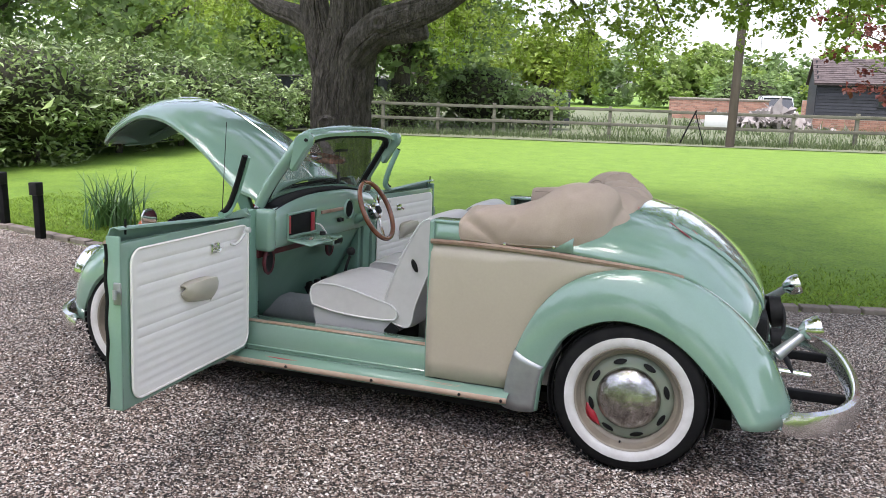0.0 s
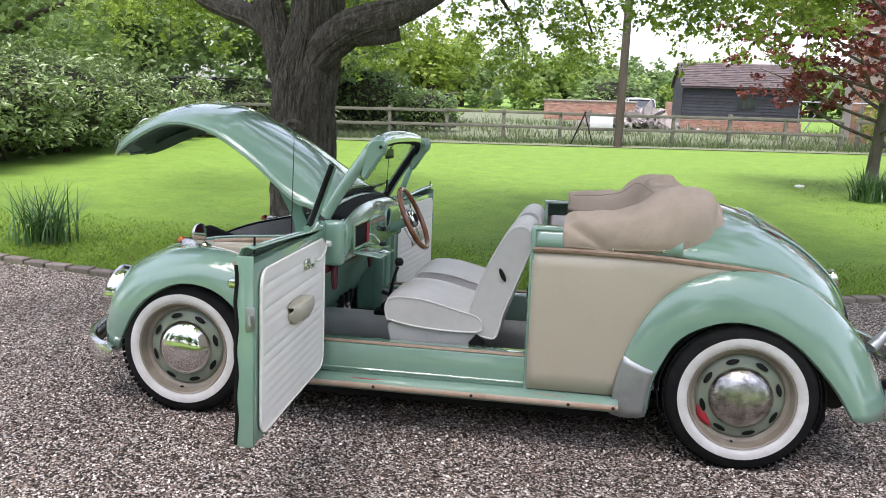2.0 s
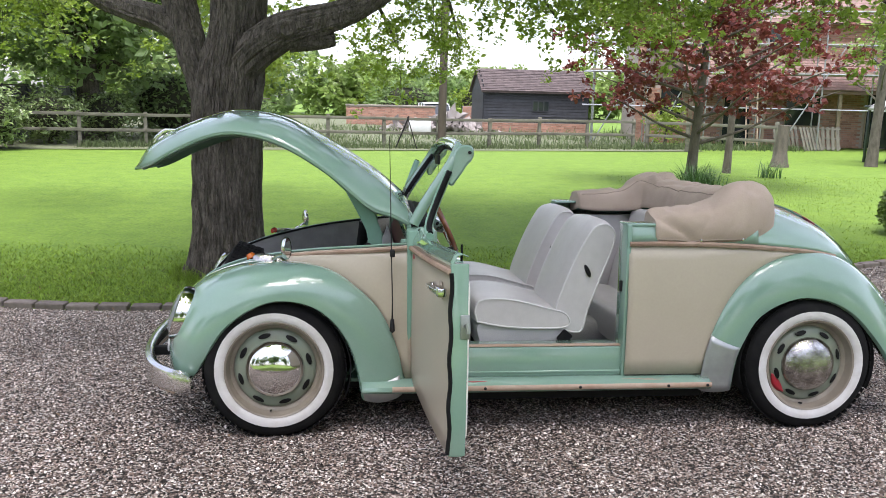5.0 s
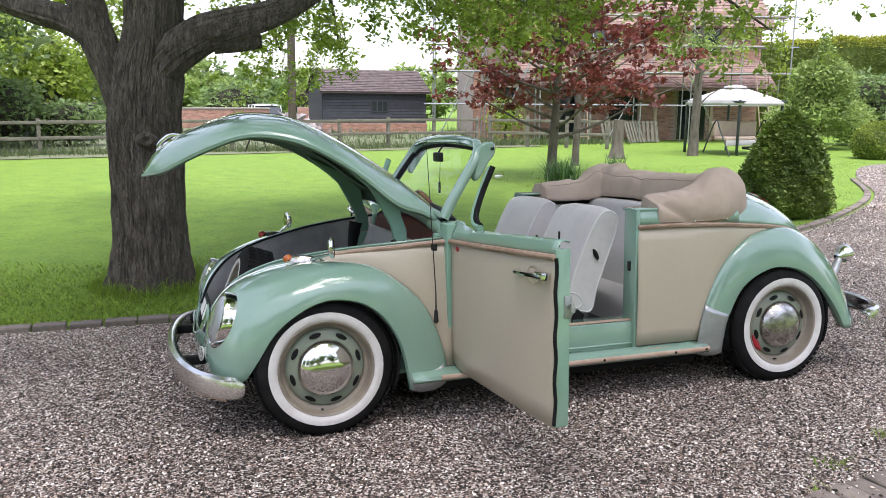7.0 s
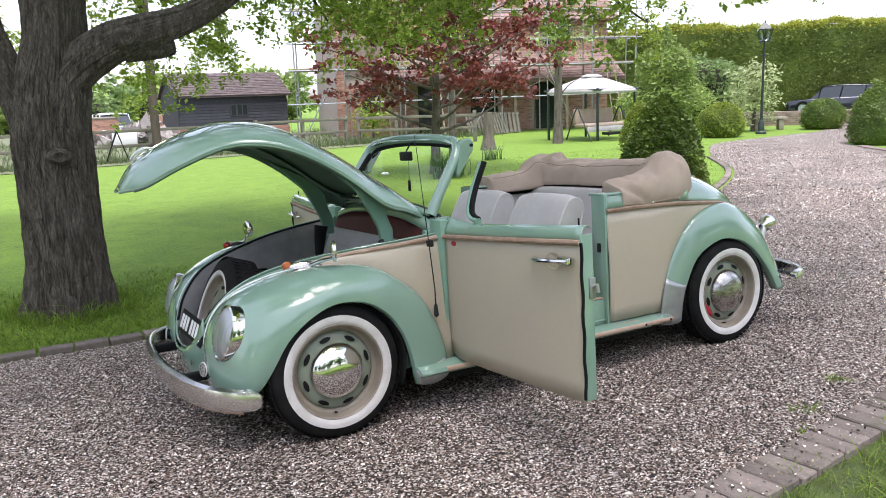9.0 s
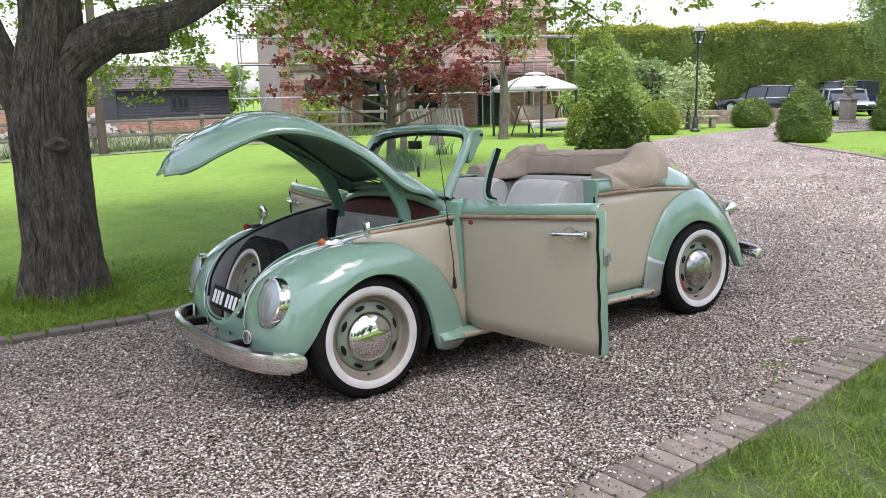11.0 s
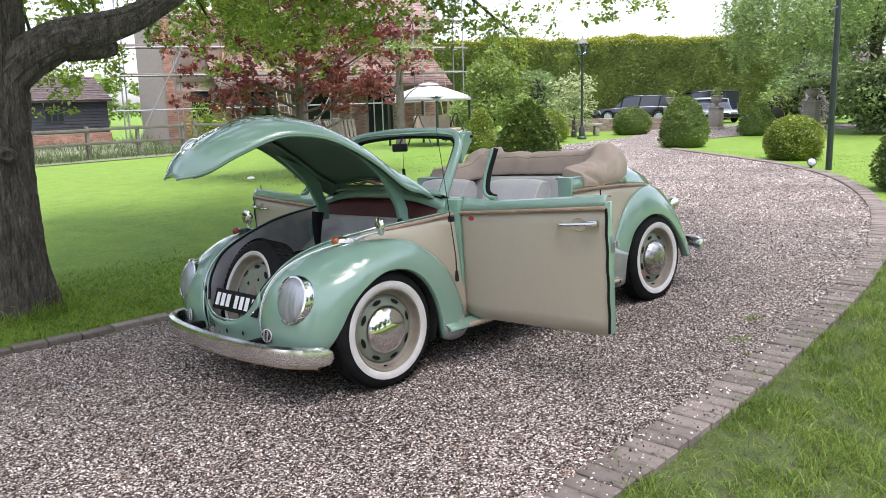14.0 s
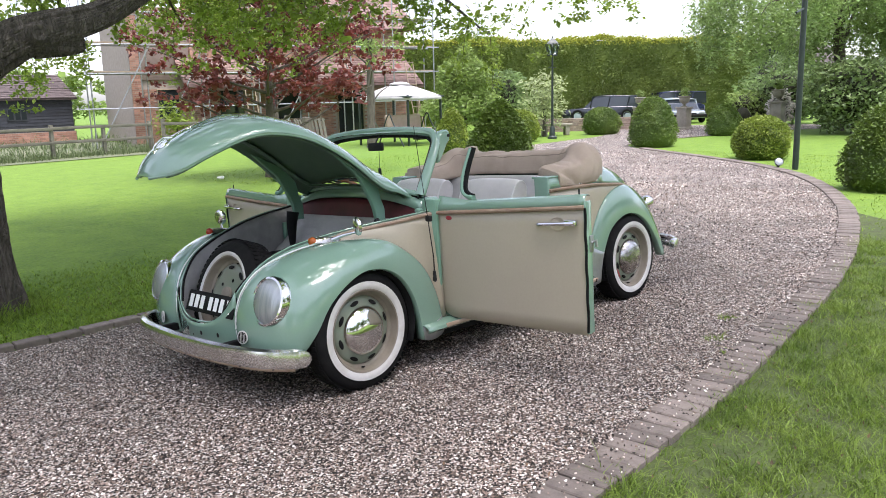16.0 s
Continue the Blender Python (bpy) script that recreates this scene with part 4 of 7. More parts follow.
def leaf_tuft(at, n, h, label):
    """Strap leaves that arch out of one clump."""
    t = thing("daffodil_clump", at, label, "plant", "daffodil clumps")
    rows_v, rows_f = [], []
    for i in range(n):
        a, l, sp = rng.uniform(0, 6.28), h * rng.uniform(.7, 1.25), rng.uniform(.2, 1.15)
        b = np.array([rng.normal() * .11, rng.normal() * .11, 0])
        w = np.array([-math.sin(a), math.cos(a), 0]) * .011
        k0 = len(rows_v)
        for j in range(6):
            q = j / 5
            c = b + np.array([math.cos(a) * sp * l * q * q, math.sin(a) * sp * l * q * q, l * (q - .35 * sp * q * q)])
            rows_v += [tuple(c - w * (1 - q * .85)), tuple(c + w * (1 - q * .85))]
        rows_f += [(k0 + 2 * j, k0 + 2 * j + 1, k0 + 2 * j + 3, k0 + 2 * j + 2) for j in range(5)]
    raw("strap_leaves", rows_v, rows_f, DAFF, t)
    return t


leaf_tuft((-4.45, 2.8, ground_z(-4.45, 2.8)), 150, .55, "daffodil clump with long green leaves in the lawn")
leaf_tuft((4.8, 8.85, 0), 200, .5, "daffodil clump with long green leaves below the maple")
leaf_tuft((5.1, 9.1, 0), 120, .45, "daffodil clump with long green leaves below the maple")
leaf_tuft((7.6, 11.6, 0), 60, .4, "daffodil clump in the lawn")
for i, (x, y, r, h) in enumerate(((7.2, 12.7, .075, 4.5), (9.45, 14.6, .15, 1.0), (12.2, 15.1, .12, 4.0))):
    if h > 2:
        t = thing("young_tree", (x, y, 0), "slender young tree with pale bark on the lawn", "tree")
        part("trunk", limb([(0, 0, -.05), (.02, 0, 1), (.06, .02, 2.4), (.1, .05, h)], [r * 1.2, r, r * .8, r * .3], 12, 20, .08, i, .2), PALE_BARK, t)
        for k in range(9):
            a, z = k * 2.1, 1.3 + k * .28
            part("branch", limb([(.03, 0, z), (.4 * math.cos(a), .4 * math.sin(a), z + .35), (.9 * math.cos(a), .9 * math.sin(a), z + .6)], [.03, .018, .006], 6, 10, .05, k), PALE_BARK, t)
        crown("crown", clumps(shell(60, 1.2, 1.2, 1.1, 3.0, -1, .2, .6, i), .3, 16, .09, .6, .7), .09, FRESH_LEAF, t)
    else:
        part("tree_stump", limb([(x, y, -.05), (x + .01, y, .3), (x + .03, y + .01, .7), (x + .04, y, h)], [r * 1.35, r, r * .95, r * .9], 22, 24, .10, i, .3), PALE_BARK)
        tagged(bpy.data.objects["tree_stump"], "pale cut tree stump standing in the lawn", "tree stump")

# ---- fences, buildings, garden furniture, parked vehicles ----
OLD_WOOD = material("weathered_rail", (0.100, 0.096, 0.072), 0.9, second=(0.175, 0.165, 0.13), scale=7, bump=0.4, bump_scale=50, stretch=(.3, .3, 1))
BLACK_WOOD = material("black_stained_board", (0.022, 0.024, 0.030), 0.6, second=(0.035, 0.037, 0.045), scale=5, bump=0.3, bump_scale=40, per_object=0.3)
POLE_WOOD = material("creosoted_pole", (0.06, 0.045, 0.035), 0.85, second=(0.09, 0.07, 0.055), scale=6, bump=0.4, bump_scale=40, stretch=(1, 1, .2))
WALL_BRICK = material("red_brick", (0.33, 0.165, 0.115), 0.9, second=(0.42, 0.25, 0.19), scale=3, amount=0.8, bump=0.3, bump_scale=60, per_island=0.3)
MORTAR = material("lime_mortar", (0.40, 0.34, 0.29), 0.95, second=(0.33, 0.28, 0.24), scale=6, bump=0.3)
ROOF_TILE = material("brown_clay_tile", (0.072, 0.056, 0.054), 0.9, second=(0.112, 0.086, 0.082), scale=2.5, amount=0.8, bump=0.3, bump_scale=60, per_island=0.25)
RED_TILE = material("red_clay_tile", (0.185, 0.112, 0.097), 0.85, second=(0.265, 0.18, 0.155), scale=2.5, amount=0.8, bump=0.3, bump_scale=60, per_island=0.2)
SCAFFOLD = material("galvanised_tube", (0.42, 0.43, 0.44), 0.4, 0.8, second=(0.33, 0.33, 0.34), scale=9)
PLANK = material("scaffold_board", (0.36, 0.28, 0.20), 0.85, second=(0.27, 0.21, 0.15), scale=6, bump=0.3)
RENDER_WALL = material("pale_plaster", (0.27, 0.205, 0.175), 0.9, second=(0.22, 0.16, 0.135), scale=3, bump=0.2)
CANOPY = material("white_canopy_cloth", (0.46, 0.45, 0.445), 0.85, second=(0.38, 0.365, 0.36), scale=4, bump=0.1)
IRON = material("dark_green_iron", (0.018, 0.028, 0.024), 0.4, second=(0.03, 0.042, 0.036), scale=8, bump=0.1)
STONE = material("cast_stone", (0.34, 0.31, 0.26), 0.9, second=(0.24, 0.215, 0.18), scale=7, amount=0.8, bump=0.4, bump_scale=50)
CAR_BLACK = material("dark_car_paint", (0.012, 0.014, 0.022), 0.15, second=(0.016, 0.018, 0.028), scale=3, coat=0.6)
CAR_BLUE = material("dark_blue_car_paint", (0.02, 0.026, 0.055), 0.15, second=(0.026, 0.032, 0.065), scale=3, coat=0.6)
CAR_SILVER = material("silver_car_paint", (0.27, 0.31, 0.34), 0.25, second=(0.30, 0.34, 0.37), scale=3, coat=0.6)
CAR_WHITE = material("white_car_paint", (0.66, 0.67, 0.68), 0.2, second=(0.62, 0.63, 0.64), scale=3, coat=0.6)
CAR_GLASS = material("dark_car_glass", (0.02, 0.025, 0.03), 0.05, coat=0.5)
RUBBLE = material("mixed_rubble", (0.40, 0.37, 0.35), 0.9, second=(0.20, 0.17, 0.16), scale=2, amount=0.9, per_island=0.5)

# post and rail fence round the lawn
fence = thing("rail_fence", (-9.6, 17.6, 0), "weathered two-rail timber fence at the back of the lawn", "fence", turn=10.5)
for i in range(12):
    x = 1.62 * i
    part("fence_post", box(x - .045, x + .045, -.05, .05, -.1, .92 + .03 * math.sin(i * 3), .008), OLD_WOOD, fence)
    if i < 11:
        for z in (.84, .44):
            part("fence_rail", box(x - .02, x + 1.64, -.075, -.045, z - .042 + .012 * math.sin(i * 5 + z), z + .042 + .012 * math.sin(i * 5 + z), .006), OLD_WOOD, fence)
fence2 = thing("rail_fence", (8.4, 20.9, 0), "weathered two-rail timber fence beside the house", "fence", turn=-40)
for i in range(4):
    part("fence_post", box(i * 1.3 - .055, i * 1.3 + .055, -.05, .05, -.1, 1.0, .008), OLD_WOOD, fence2)
    if i < 3:
        for z in (.84, .44):
            part("fence_rail", box(i * 1.3, i * 1.3 + 1.32, -.075, -.045, z - .045, z + .045, .006), OLD_WOOD, fence2)
pole = part("telegraph_pole", limb([(1.58, 18.85, -.2), (1.59, 18.85, 2), (1.62, 18.85, 6), (1.64, 18.85, 8.5)], [.118, .112, .10, .09], 16, 20, .02, 1), POLE_WOOD)
tagged(pole, "dark creosoted telegraph pole behind the lawn", "telegraph pole")
prop = part("tripod_stake", joined(tube([(.28, 19.1, 0), (.66, 19.15, .92)], .022, 8), tube([(.9, 19.2, 0), (.62, 19.15, .9)], .015, 8)), DARK)
tagged(prop, "dark leaning stake against the rail fence", "stake")

# dark boarded fences
def board_fence(name, a, b, h, z0, label, w=.15):
    f = thing(name, (a[0], a[1], z0), label, "fence", turn=math.degrees(math.atan2(b[1] - a[1], b[0] - a[0])))
    L = math.hypot(b[0] - a[0], b[1] - a[1])
    n = int(L / w)
    for i in range(n):
        ob = part("fence_board", box(i * w, i * w + w * .97, -.012 + .006 * (i % 2), .012 + .006 * (i % 2), .0, h + .015 * math.sin(i * 7.3), .003), BLACK_WOOD, f, smooth=False)
    for i in range(int(L / 1.8) + 1):
        part("fence_post", box(i * 1.8 - .05, i * 1.8 + .05, -.06, .06, 0, h + .08, .008), BLACK_WOOD, f)
    part("fence_cap", box(0, L, -.03, .03, h + .02, h + .06, .005), OLD_WOOD, f)
    return f


board_fence("boarded_fence", (-10.5, 3.0), (-10.4, 25), 1.5, 0, "black boarded boundary fence behind the laurels", .2)
board_fence("boarded_fence", (-6.45, 26), (-3.95, 26), 1.24, 0, "black boarded fence beyond the rail fence", .2)

# low bollards
for x, y in ((-4.57, 1.98), (-5.3, 2.25)):
    bol = thing("bollard", (x, y, ground_z(x, y)), "short black square bollard light at the lawn edge", "bollard", "bollards at the lawn edge")
    part("post", box(-.035, .035, -.035, .035, -.05, .52, .006), BLACK, bol)
    part("lamp_head", box(-.045, .045, -.06, .03, .42, .54, .008), DARK, bol)


def brick_face(bm, x0, x1, z0, z1, y, skip=()):
    """A face of separate bricks in stretcher bond, proud of the mortar."""
    bl, bh, j = .225, .075, .012
    r = int((z1 - z0) / bh)
    for k in range(r):
        x = x0 - (bl / 2 if k % 2 else 0)
        while x < x1:
            a, b = max(x, x0), min(x + bl - j, x1)
            za, zb = z0 + k * bh, z0 + (k + 1) * bh - j
            if b - a > .03 and not any(a < s[1] and b > s[0] and za < s[3] and zb > s[2] for s in skip):
                vv = [bm.verts.new(p) for p in ((a, y, za), (b, y, za), (b, y, zb), (a, y, zb), (a, y + .012, za), (b, y + .012, za), (b, y + .012, zb), (a, y + .012, zb))]
                for q in ((0, 1, 2, 3), (0, 4, 5, 1), (2, 6, 7, 3), (1, 5, 6, 2), (0, 3, 7, 4)):
                    bm.faces.new([vv[i] for i in q])
            x += bl


def tiles(bm, x0, x1, y0, z0, y1, z1, w=.18, row=.16):
    """Rows of lapped tiles from the eaves (y0, z0) up to the ridge (y1, z1)."""
    L = math.hypot(y1 - y0, z1 - z0)
    n = max(int(L / row), 1)
    uy, uz = (y1 - y0) / L, (z1 - z0) / L
    for k in range(n):
        a, b = k * L / n, (k + 1.18) * L / n
        x = x0 + (w / 2 if k % 2 else 0) - w / 2
        while x < x1:
            p, q = max(x, x0), min(x + w * .96, x1)
            lift = .02 + .006 * math.sin(x * 31 + k * 7)
            if q - p > .02:
                vv = [bm.verts.new(c) for c in ((p, y0 + uy * a - uz * lift, z0 + uz * a + abs(uy) * lift), (q, y0 + uy * a - uz * lift, z0 + uz * a + abs(uy) * lift), (q, y0 + uy * b, z0 + uz * b + .004), (p, y0 + uy * b, z0 + uz * b + .004), (p, y0 + uy * a, z0 + uz * a - .004), (q, y0 + uy * a, z0 + uz * a - .004))]
                bm.faces.new(vv[:4])
                bm.faces.new((vv[0], vv[4], vv[5], vv[1]))
            x += w


# black weatherboarded barn
barn = thing("barn", (4.6, 30.4, .0), "black weatherboarded barn with a brown tiled roof", "barn")
BW, BE, BR, BD = 4.6, 1.86, 2.7, 3.4
part("brick_plinth", box(-.05, BW + .05, -.04, BD, -.3, .49), MORTAR, barn)
b = bmesh.new()
brick_face(b, -.05, BW + .05, -.05, .49, -.055)
part("plinth_bricks", b, WALL_BRICK, barn, smooth=False)
for k in range(11):
    z = .49 + k * .122
    part("weatherboard", box(0, BW, -.05, -.015, z, z + .135, .004, m=Matrix.Translation((0, 0, z)) @ Matrix.Rotation(radians(-7), 4, "X") @ Matrix.Translation((0, 0, -z))), BLACK_WOOD, barn, smooth=False)
gab = outline([V(0, 0, .48), V(0, BD, .48), V(0, BD, BE), V(0, BD / 2, BR), V(0, 0, BE)], BW, (1, 0, 0))
part("barn_wall", gab, BLACK_WOOD, barn, smooth=False)
for k in range(11):
    z = .49 + k * .2
    hw = BD / 2 if z < BE else BD / 2 * max(0, (BR - z) / (BR - BE))
    part("weatherboard", box(-.04, -.004, BD / 2 - hw, BD / 2 + hw, z, z + .205, .003), BLACK_WOOD, barn, smooth=False)
part("barn_roof", outline([V(-.15, -.22, BE - .12), V(-.15, BD / 2, BR + .02), V(-.15, BD + .22, BE - .12), V(-.15, BD + .22, BE - .05), V(-.15, BD / 2, BR + .08), V(-.15, -.22, BE - .05)], BW + .3, (1, 0, 0)), ROOF_TILE, barn, smooth=False)
b = bmesh.new()
tiles(b, -.15, BW + .15, -.24, BE - .05, BD / 2, BR + .08)
part("roof_tiles", b, ROOF_TILE, barn, smooth=False)
win = part("barn_window", box(2.1, 2.85, -.075, -.03, .95, 1.45), BLACK_WOOD, barn)
for x in (2.15, 2.40, 2.63):
    part("window_pane", box(x, x + .18, -.082, -.076, 1.0, 1.40), CAR_GLASS, win)

# brick wall, van, rubble beyond the field
fw = thing("brick_wall", (-1.34, 38, -.2), "low red brick wall beyond the field", "wall")
part("wall_core", box(0, 4.6, 0, .3, -.3, 1.16), MORTAR, fw)
b = bmesh.new()
brick_face(b, 0, 4.6, -.3, 1.16, -.012)
part("wall_bricks", b, WALL_BRICK, fw, smooth=False)
part("wall_coping", box(-.05, 4.65, -.05, .35, 1.16, 1.24, .01), STONE, fw)
fw2 = thing("brick_wall", (4.72, 38, -.23), "short red brick pier beyond the field", "wall")
part("wall_core", box(0, .9, 0, .3, -.3, 1.30), MORTAR, fw2)
b = bmesh.new()
brick_face(b, 0, .9, -.3, 1.30, -.012)
part("wall_bricks", b, WALL_BRICK, fw2, smooth=False)


def vehicle(name, at, turn, L, W, H, paint, label, kind_roof=.55, category="car"):
    """A simple full-size road vehicle: lofted body and cabin, dark glass, wheels, lamps."""
    t = thing(name, at, label, category, turn=turn)
    def sect(x, w, z0, z1):
        return [V(x, -w, z0), V(x, -w * 1.02, (z0 + z1) / 2), V(x, -w * .95, z1), V(x, w * .95, z1), V(x, w * 1.02, (z0 + z1) / 2), V(x, w, z0)]
    hw = W / 2
    body = [sect(x * L, hw * k, .25, z * H) for x, k, z in ((0, .75, .40), (.02, .88, .48), (.10, .97, .52), (.28, 1, .56), (.5, 1, .58), (.75, 1, .60), (.93, .97, .58), (.99, .88, .52), (1, .8, .42))]
    bm = grid(body)
    bm.verts.ensure_lookup_table()
    bm.faces.new(bm.verts[:6])
    bm.faces.new(bm.verts[-6:])
    part("body", bm, paint, t, bevel=.03)
    cab = [[V(x * L, -hw * w, z * H), V(x * L, -hw * w * .9, z2 * H), V(x * L, hw * w * .9, z2 * H), V(x * L, hw * w, z * H)] for x, w, z, z2 in ((.26, .93, .55, .56), (.40, .93, .56, .96), (.62, .93, .57, 1.0), (kind_roof * .5 + .58, .93, .58, .97), (.97, .9, .58, .60))]
    part("glasshouse", grid(cab), CAR_GLASS, t)
    roof = [[V(x * L, -hw * .86, z * H), V(x * L, 0, z * H + .03), V(x * L, hw * .86, z * H)] for x, z in ((.38, .955), (.5, .99), (.62, 1.005), (.74, .995), (kind_roof * .5 + .58, .965))]
    part("roof", grid(roof), paint, t, solid=.03)
    for x in (.34, .56, .80):
        for s in (-1, 1):
            part("pillar", tube([V(x * L, s * hw * .945, .57 * H), V((x + .03) * L, s * hw * .86, .97 * H)], .03, 6), paint, t)
    for x in (.18, .80):
        for s in (-1, 1):
            m = Matrix.Translation((x * L, s * hw * .93, .33)) @ Matrix.Rotation(radians(-90 * s), 4, "X")
            w_ = part("wheel", lathe([(.20, .08), (.30, .09), (.33, .05), (.33, -.08)], 24, m), TYRE, t)
            part("rim", lathe([(.20, .08), (.17, .06), (.05, .08), (.0, .08)], 16, m), CAR_SILVER, w_)
    for s in (-1, 1):
        part("headlight", box(-.01, .06, s * hw * .62 - .14, s * hw * .62 + .14, .36 * H, .44 * H, .02), LAMP_GLASS, t)
    part("grille", box(-.015, .03, -.3, .3, .30 * H, .42 * H, .01), DARK, t)
    part("bumper", box(-.05, .05, -hw * .9, hw * .9, .28, .42, .03), DARK, t)
    return t


vehicle("van", (4.1, 43, -.35), 95, 4.2, 1.75, 1.5, CAR_WHITE, "white van parked by the brick wall", .8, category="van")
vehicle("parked_car", (31.8, 22.4, 0), -53, 4.1, 1.8, 1.34, CAR_BLACK, "black off-road car parked under the hedge", .8)
vehicle("parked_car", (34.2, 19.8, 0), -45, 3.8, 1.8, 1.48, CAR_BLUE, "dark blue estate car parked beside the hedge", .85)
vehicle("parked_car", (31.2, 14.7, 0), 46, 4.2, 1.72, 1.14, CAR_SILVER, "pale silver saloon car parked on the gravel", .5)
rv, rf, k0 = [], [], 0
for i in range(420):
    c = np.array([rng.normal() * 1.25, rng.normal() * .5, 0])
    c[2] = max(0, .75 - abs(c[0]) * .38 - abs(c[1]) * .5) * rng.random() ** .5
    s = rng.uniform(.06, .22)
    d = rng.normal(size=(4, 3)) * s
    rv += [tuple(c + q + [0, 0, .05]) for q in d]
    rf += [(k0, k0 + 1, k0 + 2), (k0, k0 + 2, k0 + 3), (k0, k0 + 1, k0 + 3), (k0 + 1, k0 + 2, k0 + 3)]
    k0 += 4
rub = raw("rubble_heap", rv, rf, RUBBLE, kind="stuff", label="heap of pale building rubble and sheets", category="rubble")
rub.matrix_basis = pose(3.2, 31, .05)
pan = part("white_board", box(.82, 1.52, 21.6, 21.66, .38, .82, .02), WHITE_PAINT)
tagged(pan, "white board standing behind the rail fence", "board")

# house being rebuilt, with scaffolding
house = thing("house", (9.6, 25.6, 0), "red brick house with clay tile roofs behind scaffolding", "house", turn=-14)
HW = 11.5
part("house_wall", box(0, HW, 0, 6, -.2, 5.0), MORTAR, house)
OPEN = [(.9, 1.7, .9, 2.0), (3.2, 4.2, 0, 1.95), (5.4, 6.6, .75, 1.9), (8.2, 9.4, 0, 1.95), (.9, 2.0, 3.3, 4.4), (4.6, 5.8, 3.4, 4.5), (8.6, 9.8, 3.4, 4.5)]
b = bmesh.new()
brick_face(b, 0, HW, -.15, 2.05, -.014, OPEN)
brick_face(b, 0, HW, 3.1, 5.0, -.014, OPEN)
part("wall_bricks", b, WALL_BRICK, house, smooth=False)
for x0, x1, z0, z1 in OPEN:
    w_ = part("window" if z0 > .1 else "doorway", box(x0, x1, -.02, .01, z0, z1), CAR_GLASS, house, "dark unglazed opening")
    part("window_frame", tube([V(x0, -.03, z0), V(x1, -.03, z0), V(x1, -.03, z1), V(x0, -.03, z1)], .035, 4, closed=True), PLANK, w_, smooth=False)
part("lean_to_roof", outline([V(1.6, -1.6, 2.0), V(1.6, 0, 3.15), V(1.6, 0, 3.05), V(1.6, -1.6, 1.9)], HW - 1.6, (1, 0, 0)), RED_TILE, house, smooth=False)
b = bmesh.new()
tiles(b, 1.6, HW, -1.62, 2.02, 0, 3.17)
part("lean_to_tiles", b, RED_TILE, house, smooth=False)
for x in (1.8, 4.3, 6.8, 9.0, 11.3):
    part("porch_post", box(x - .06, x + .06, -1.5, -1.38, 0, 1.98, .01), PLANK, house)
part("main_roof", outline([V(3.4, -.4, 4.35), V(3.4, 3, 7.2), V(3.4, 6.4, 4.35)], HW - 3.0, (1, 0, 0)), RED_TILE, house, smooth=False)
b = bmesh.new()
tiles(b, 3.4, HW + .4, -.42, 4.38, 3, 7.25, .22, .2)
part("roof_tiles", b, RED_TILE, house, smooth=False)
part("plaster_bay", box(.35, 2.15, -.06, .02, 2.35, 4.75, .01), RENDER_WALL, house, "pale plastered panel between brick piers")
for x in (.0, 2.2):
    b = bmesh.new()
    brick_face(b, x, x + .34, -.15, 5.2, -.09)
    part("pier_bricks", b, WALL_BRICK, house, smooth=False)
    part("brick_pier", box(x, x + .34, -.078, .1, -.2, 5.2), MORTAR, house)
part("chimney", box(6.6, 7.3, 2.6, 3.3, 6.4, 8.4, .02), WALL_BRICK, house)
scaf = thing("scaffolding", (9.2, 25.8, 0), "galvanised tube scaffolding with timber boards round the house", "scaffolding", turn=-14)
for i in range(8):
    x = -1.2 + i * 1.85
    for y in (-1.0 - 1.1 * (i > 1), -2.0 - .9 * (i > 1)):
        part("standard", tube([V(x, y, 0), V(x, y, 5.6 + .4 * (i % 3))], .026, 6), SCAFFOLD, scaf)
for z in (1.35, 2.5, 3.45, 4.5):
    for y in (-2.0, -2.9):
        part("ledger", tube([V(-1.6, y, z), V(12.0, y, z + .02)], .024, 6), SCAFFOLD, scaf)
    if z > 2:
        for q in range(3):
            part("scaffold_plank", box(-1.4 + q * .05, 11.8, -2.85 + q * .28, -2.62 + q * .28, z + .04, z + .08), PLANK, scaf)
for x0, x1 in ((.8, 2.4), (5.0, 6.8), (9.2, 7.5), (-1.2, .6)):
    part("brace", tube([V(x0, -2.95, .1), V(x1, -2.95, 3.4)], .023, 6), SCAFFOLD, scaf)
for x in (3.2, 9.9):
    lad = thing("ladder", (9.0 + x * .97, 25.4 - x * .24 - 3.4, 0), "timber ladder leaning on the scaffolding", "ladder", turn=-14)
    for s in (-.18, .18):
        part("stile", tube([V(s, 0, 0), V(s, .9, 2.9)], .02, 6), PLANK, lad)
    for k in range(10):
        part("rung", tube([V(-.18, .08 + .09 * k, .26 + .29 * k), V(.18, .08 + .09 * k, .26 + .29 * k)], .012, 5), PLANK, lad)
for k, (x, y, tn) in enumerate(((14.4, 21.4, 20), (15.0, 21.7, -15), (13.7, 21.8, 5))):
    pal = thing("pallet", (x, y, 0), "timber pallet leaning by the house", "pallet", "pallets by the house", tn)
    for q in range(6):
        part("slat", box(-.45 + q * .16, -.35 + q * .16, 0, .02, .02, .85, m=Matrix.Rotation(radians(-22), 4, "X")), OLD_WOOD, pal, smooth=False)
    for z in (.08, .42, .76):
        part("bearer", box(-.46, .50, .02, .07, z, z + .06, m=Matrix.Rotation(radians(-22), 4, "X")), OLD_WOOD, pal, smooth=False)

# gazebo with a swing seat
gz = thing("gazebo", (14.05, 15.8, 0), "garden gazebo with white cloth roof and thin dark posts", "gazebo", turn=12)
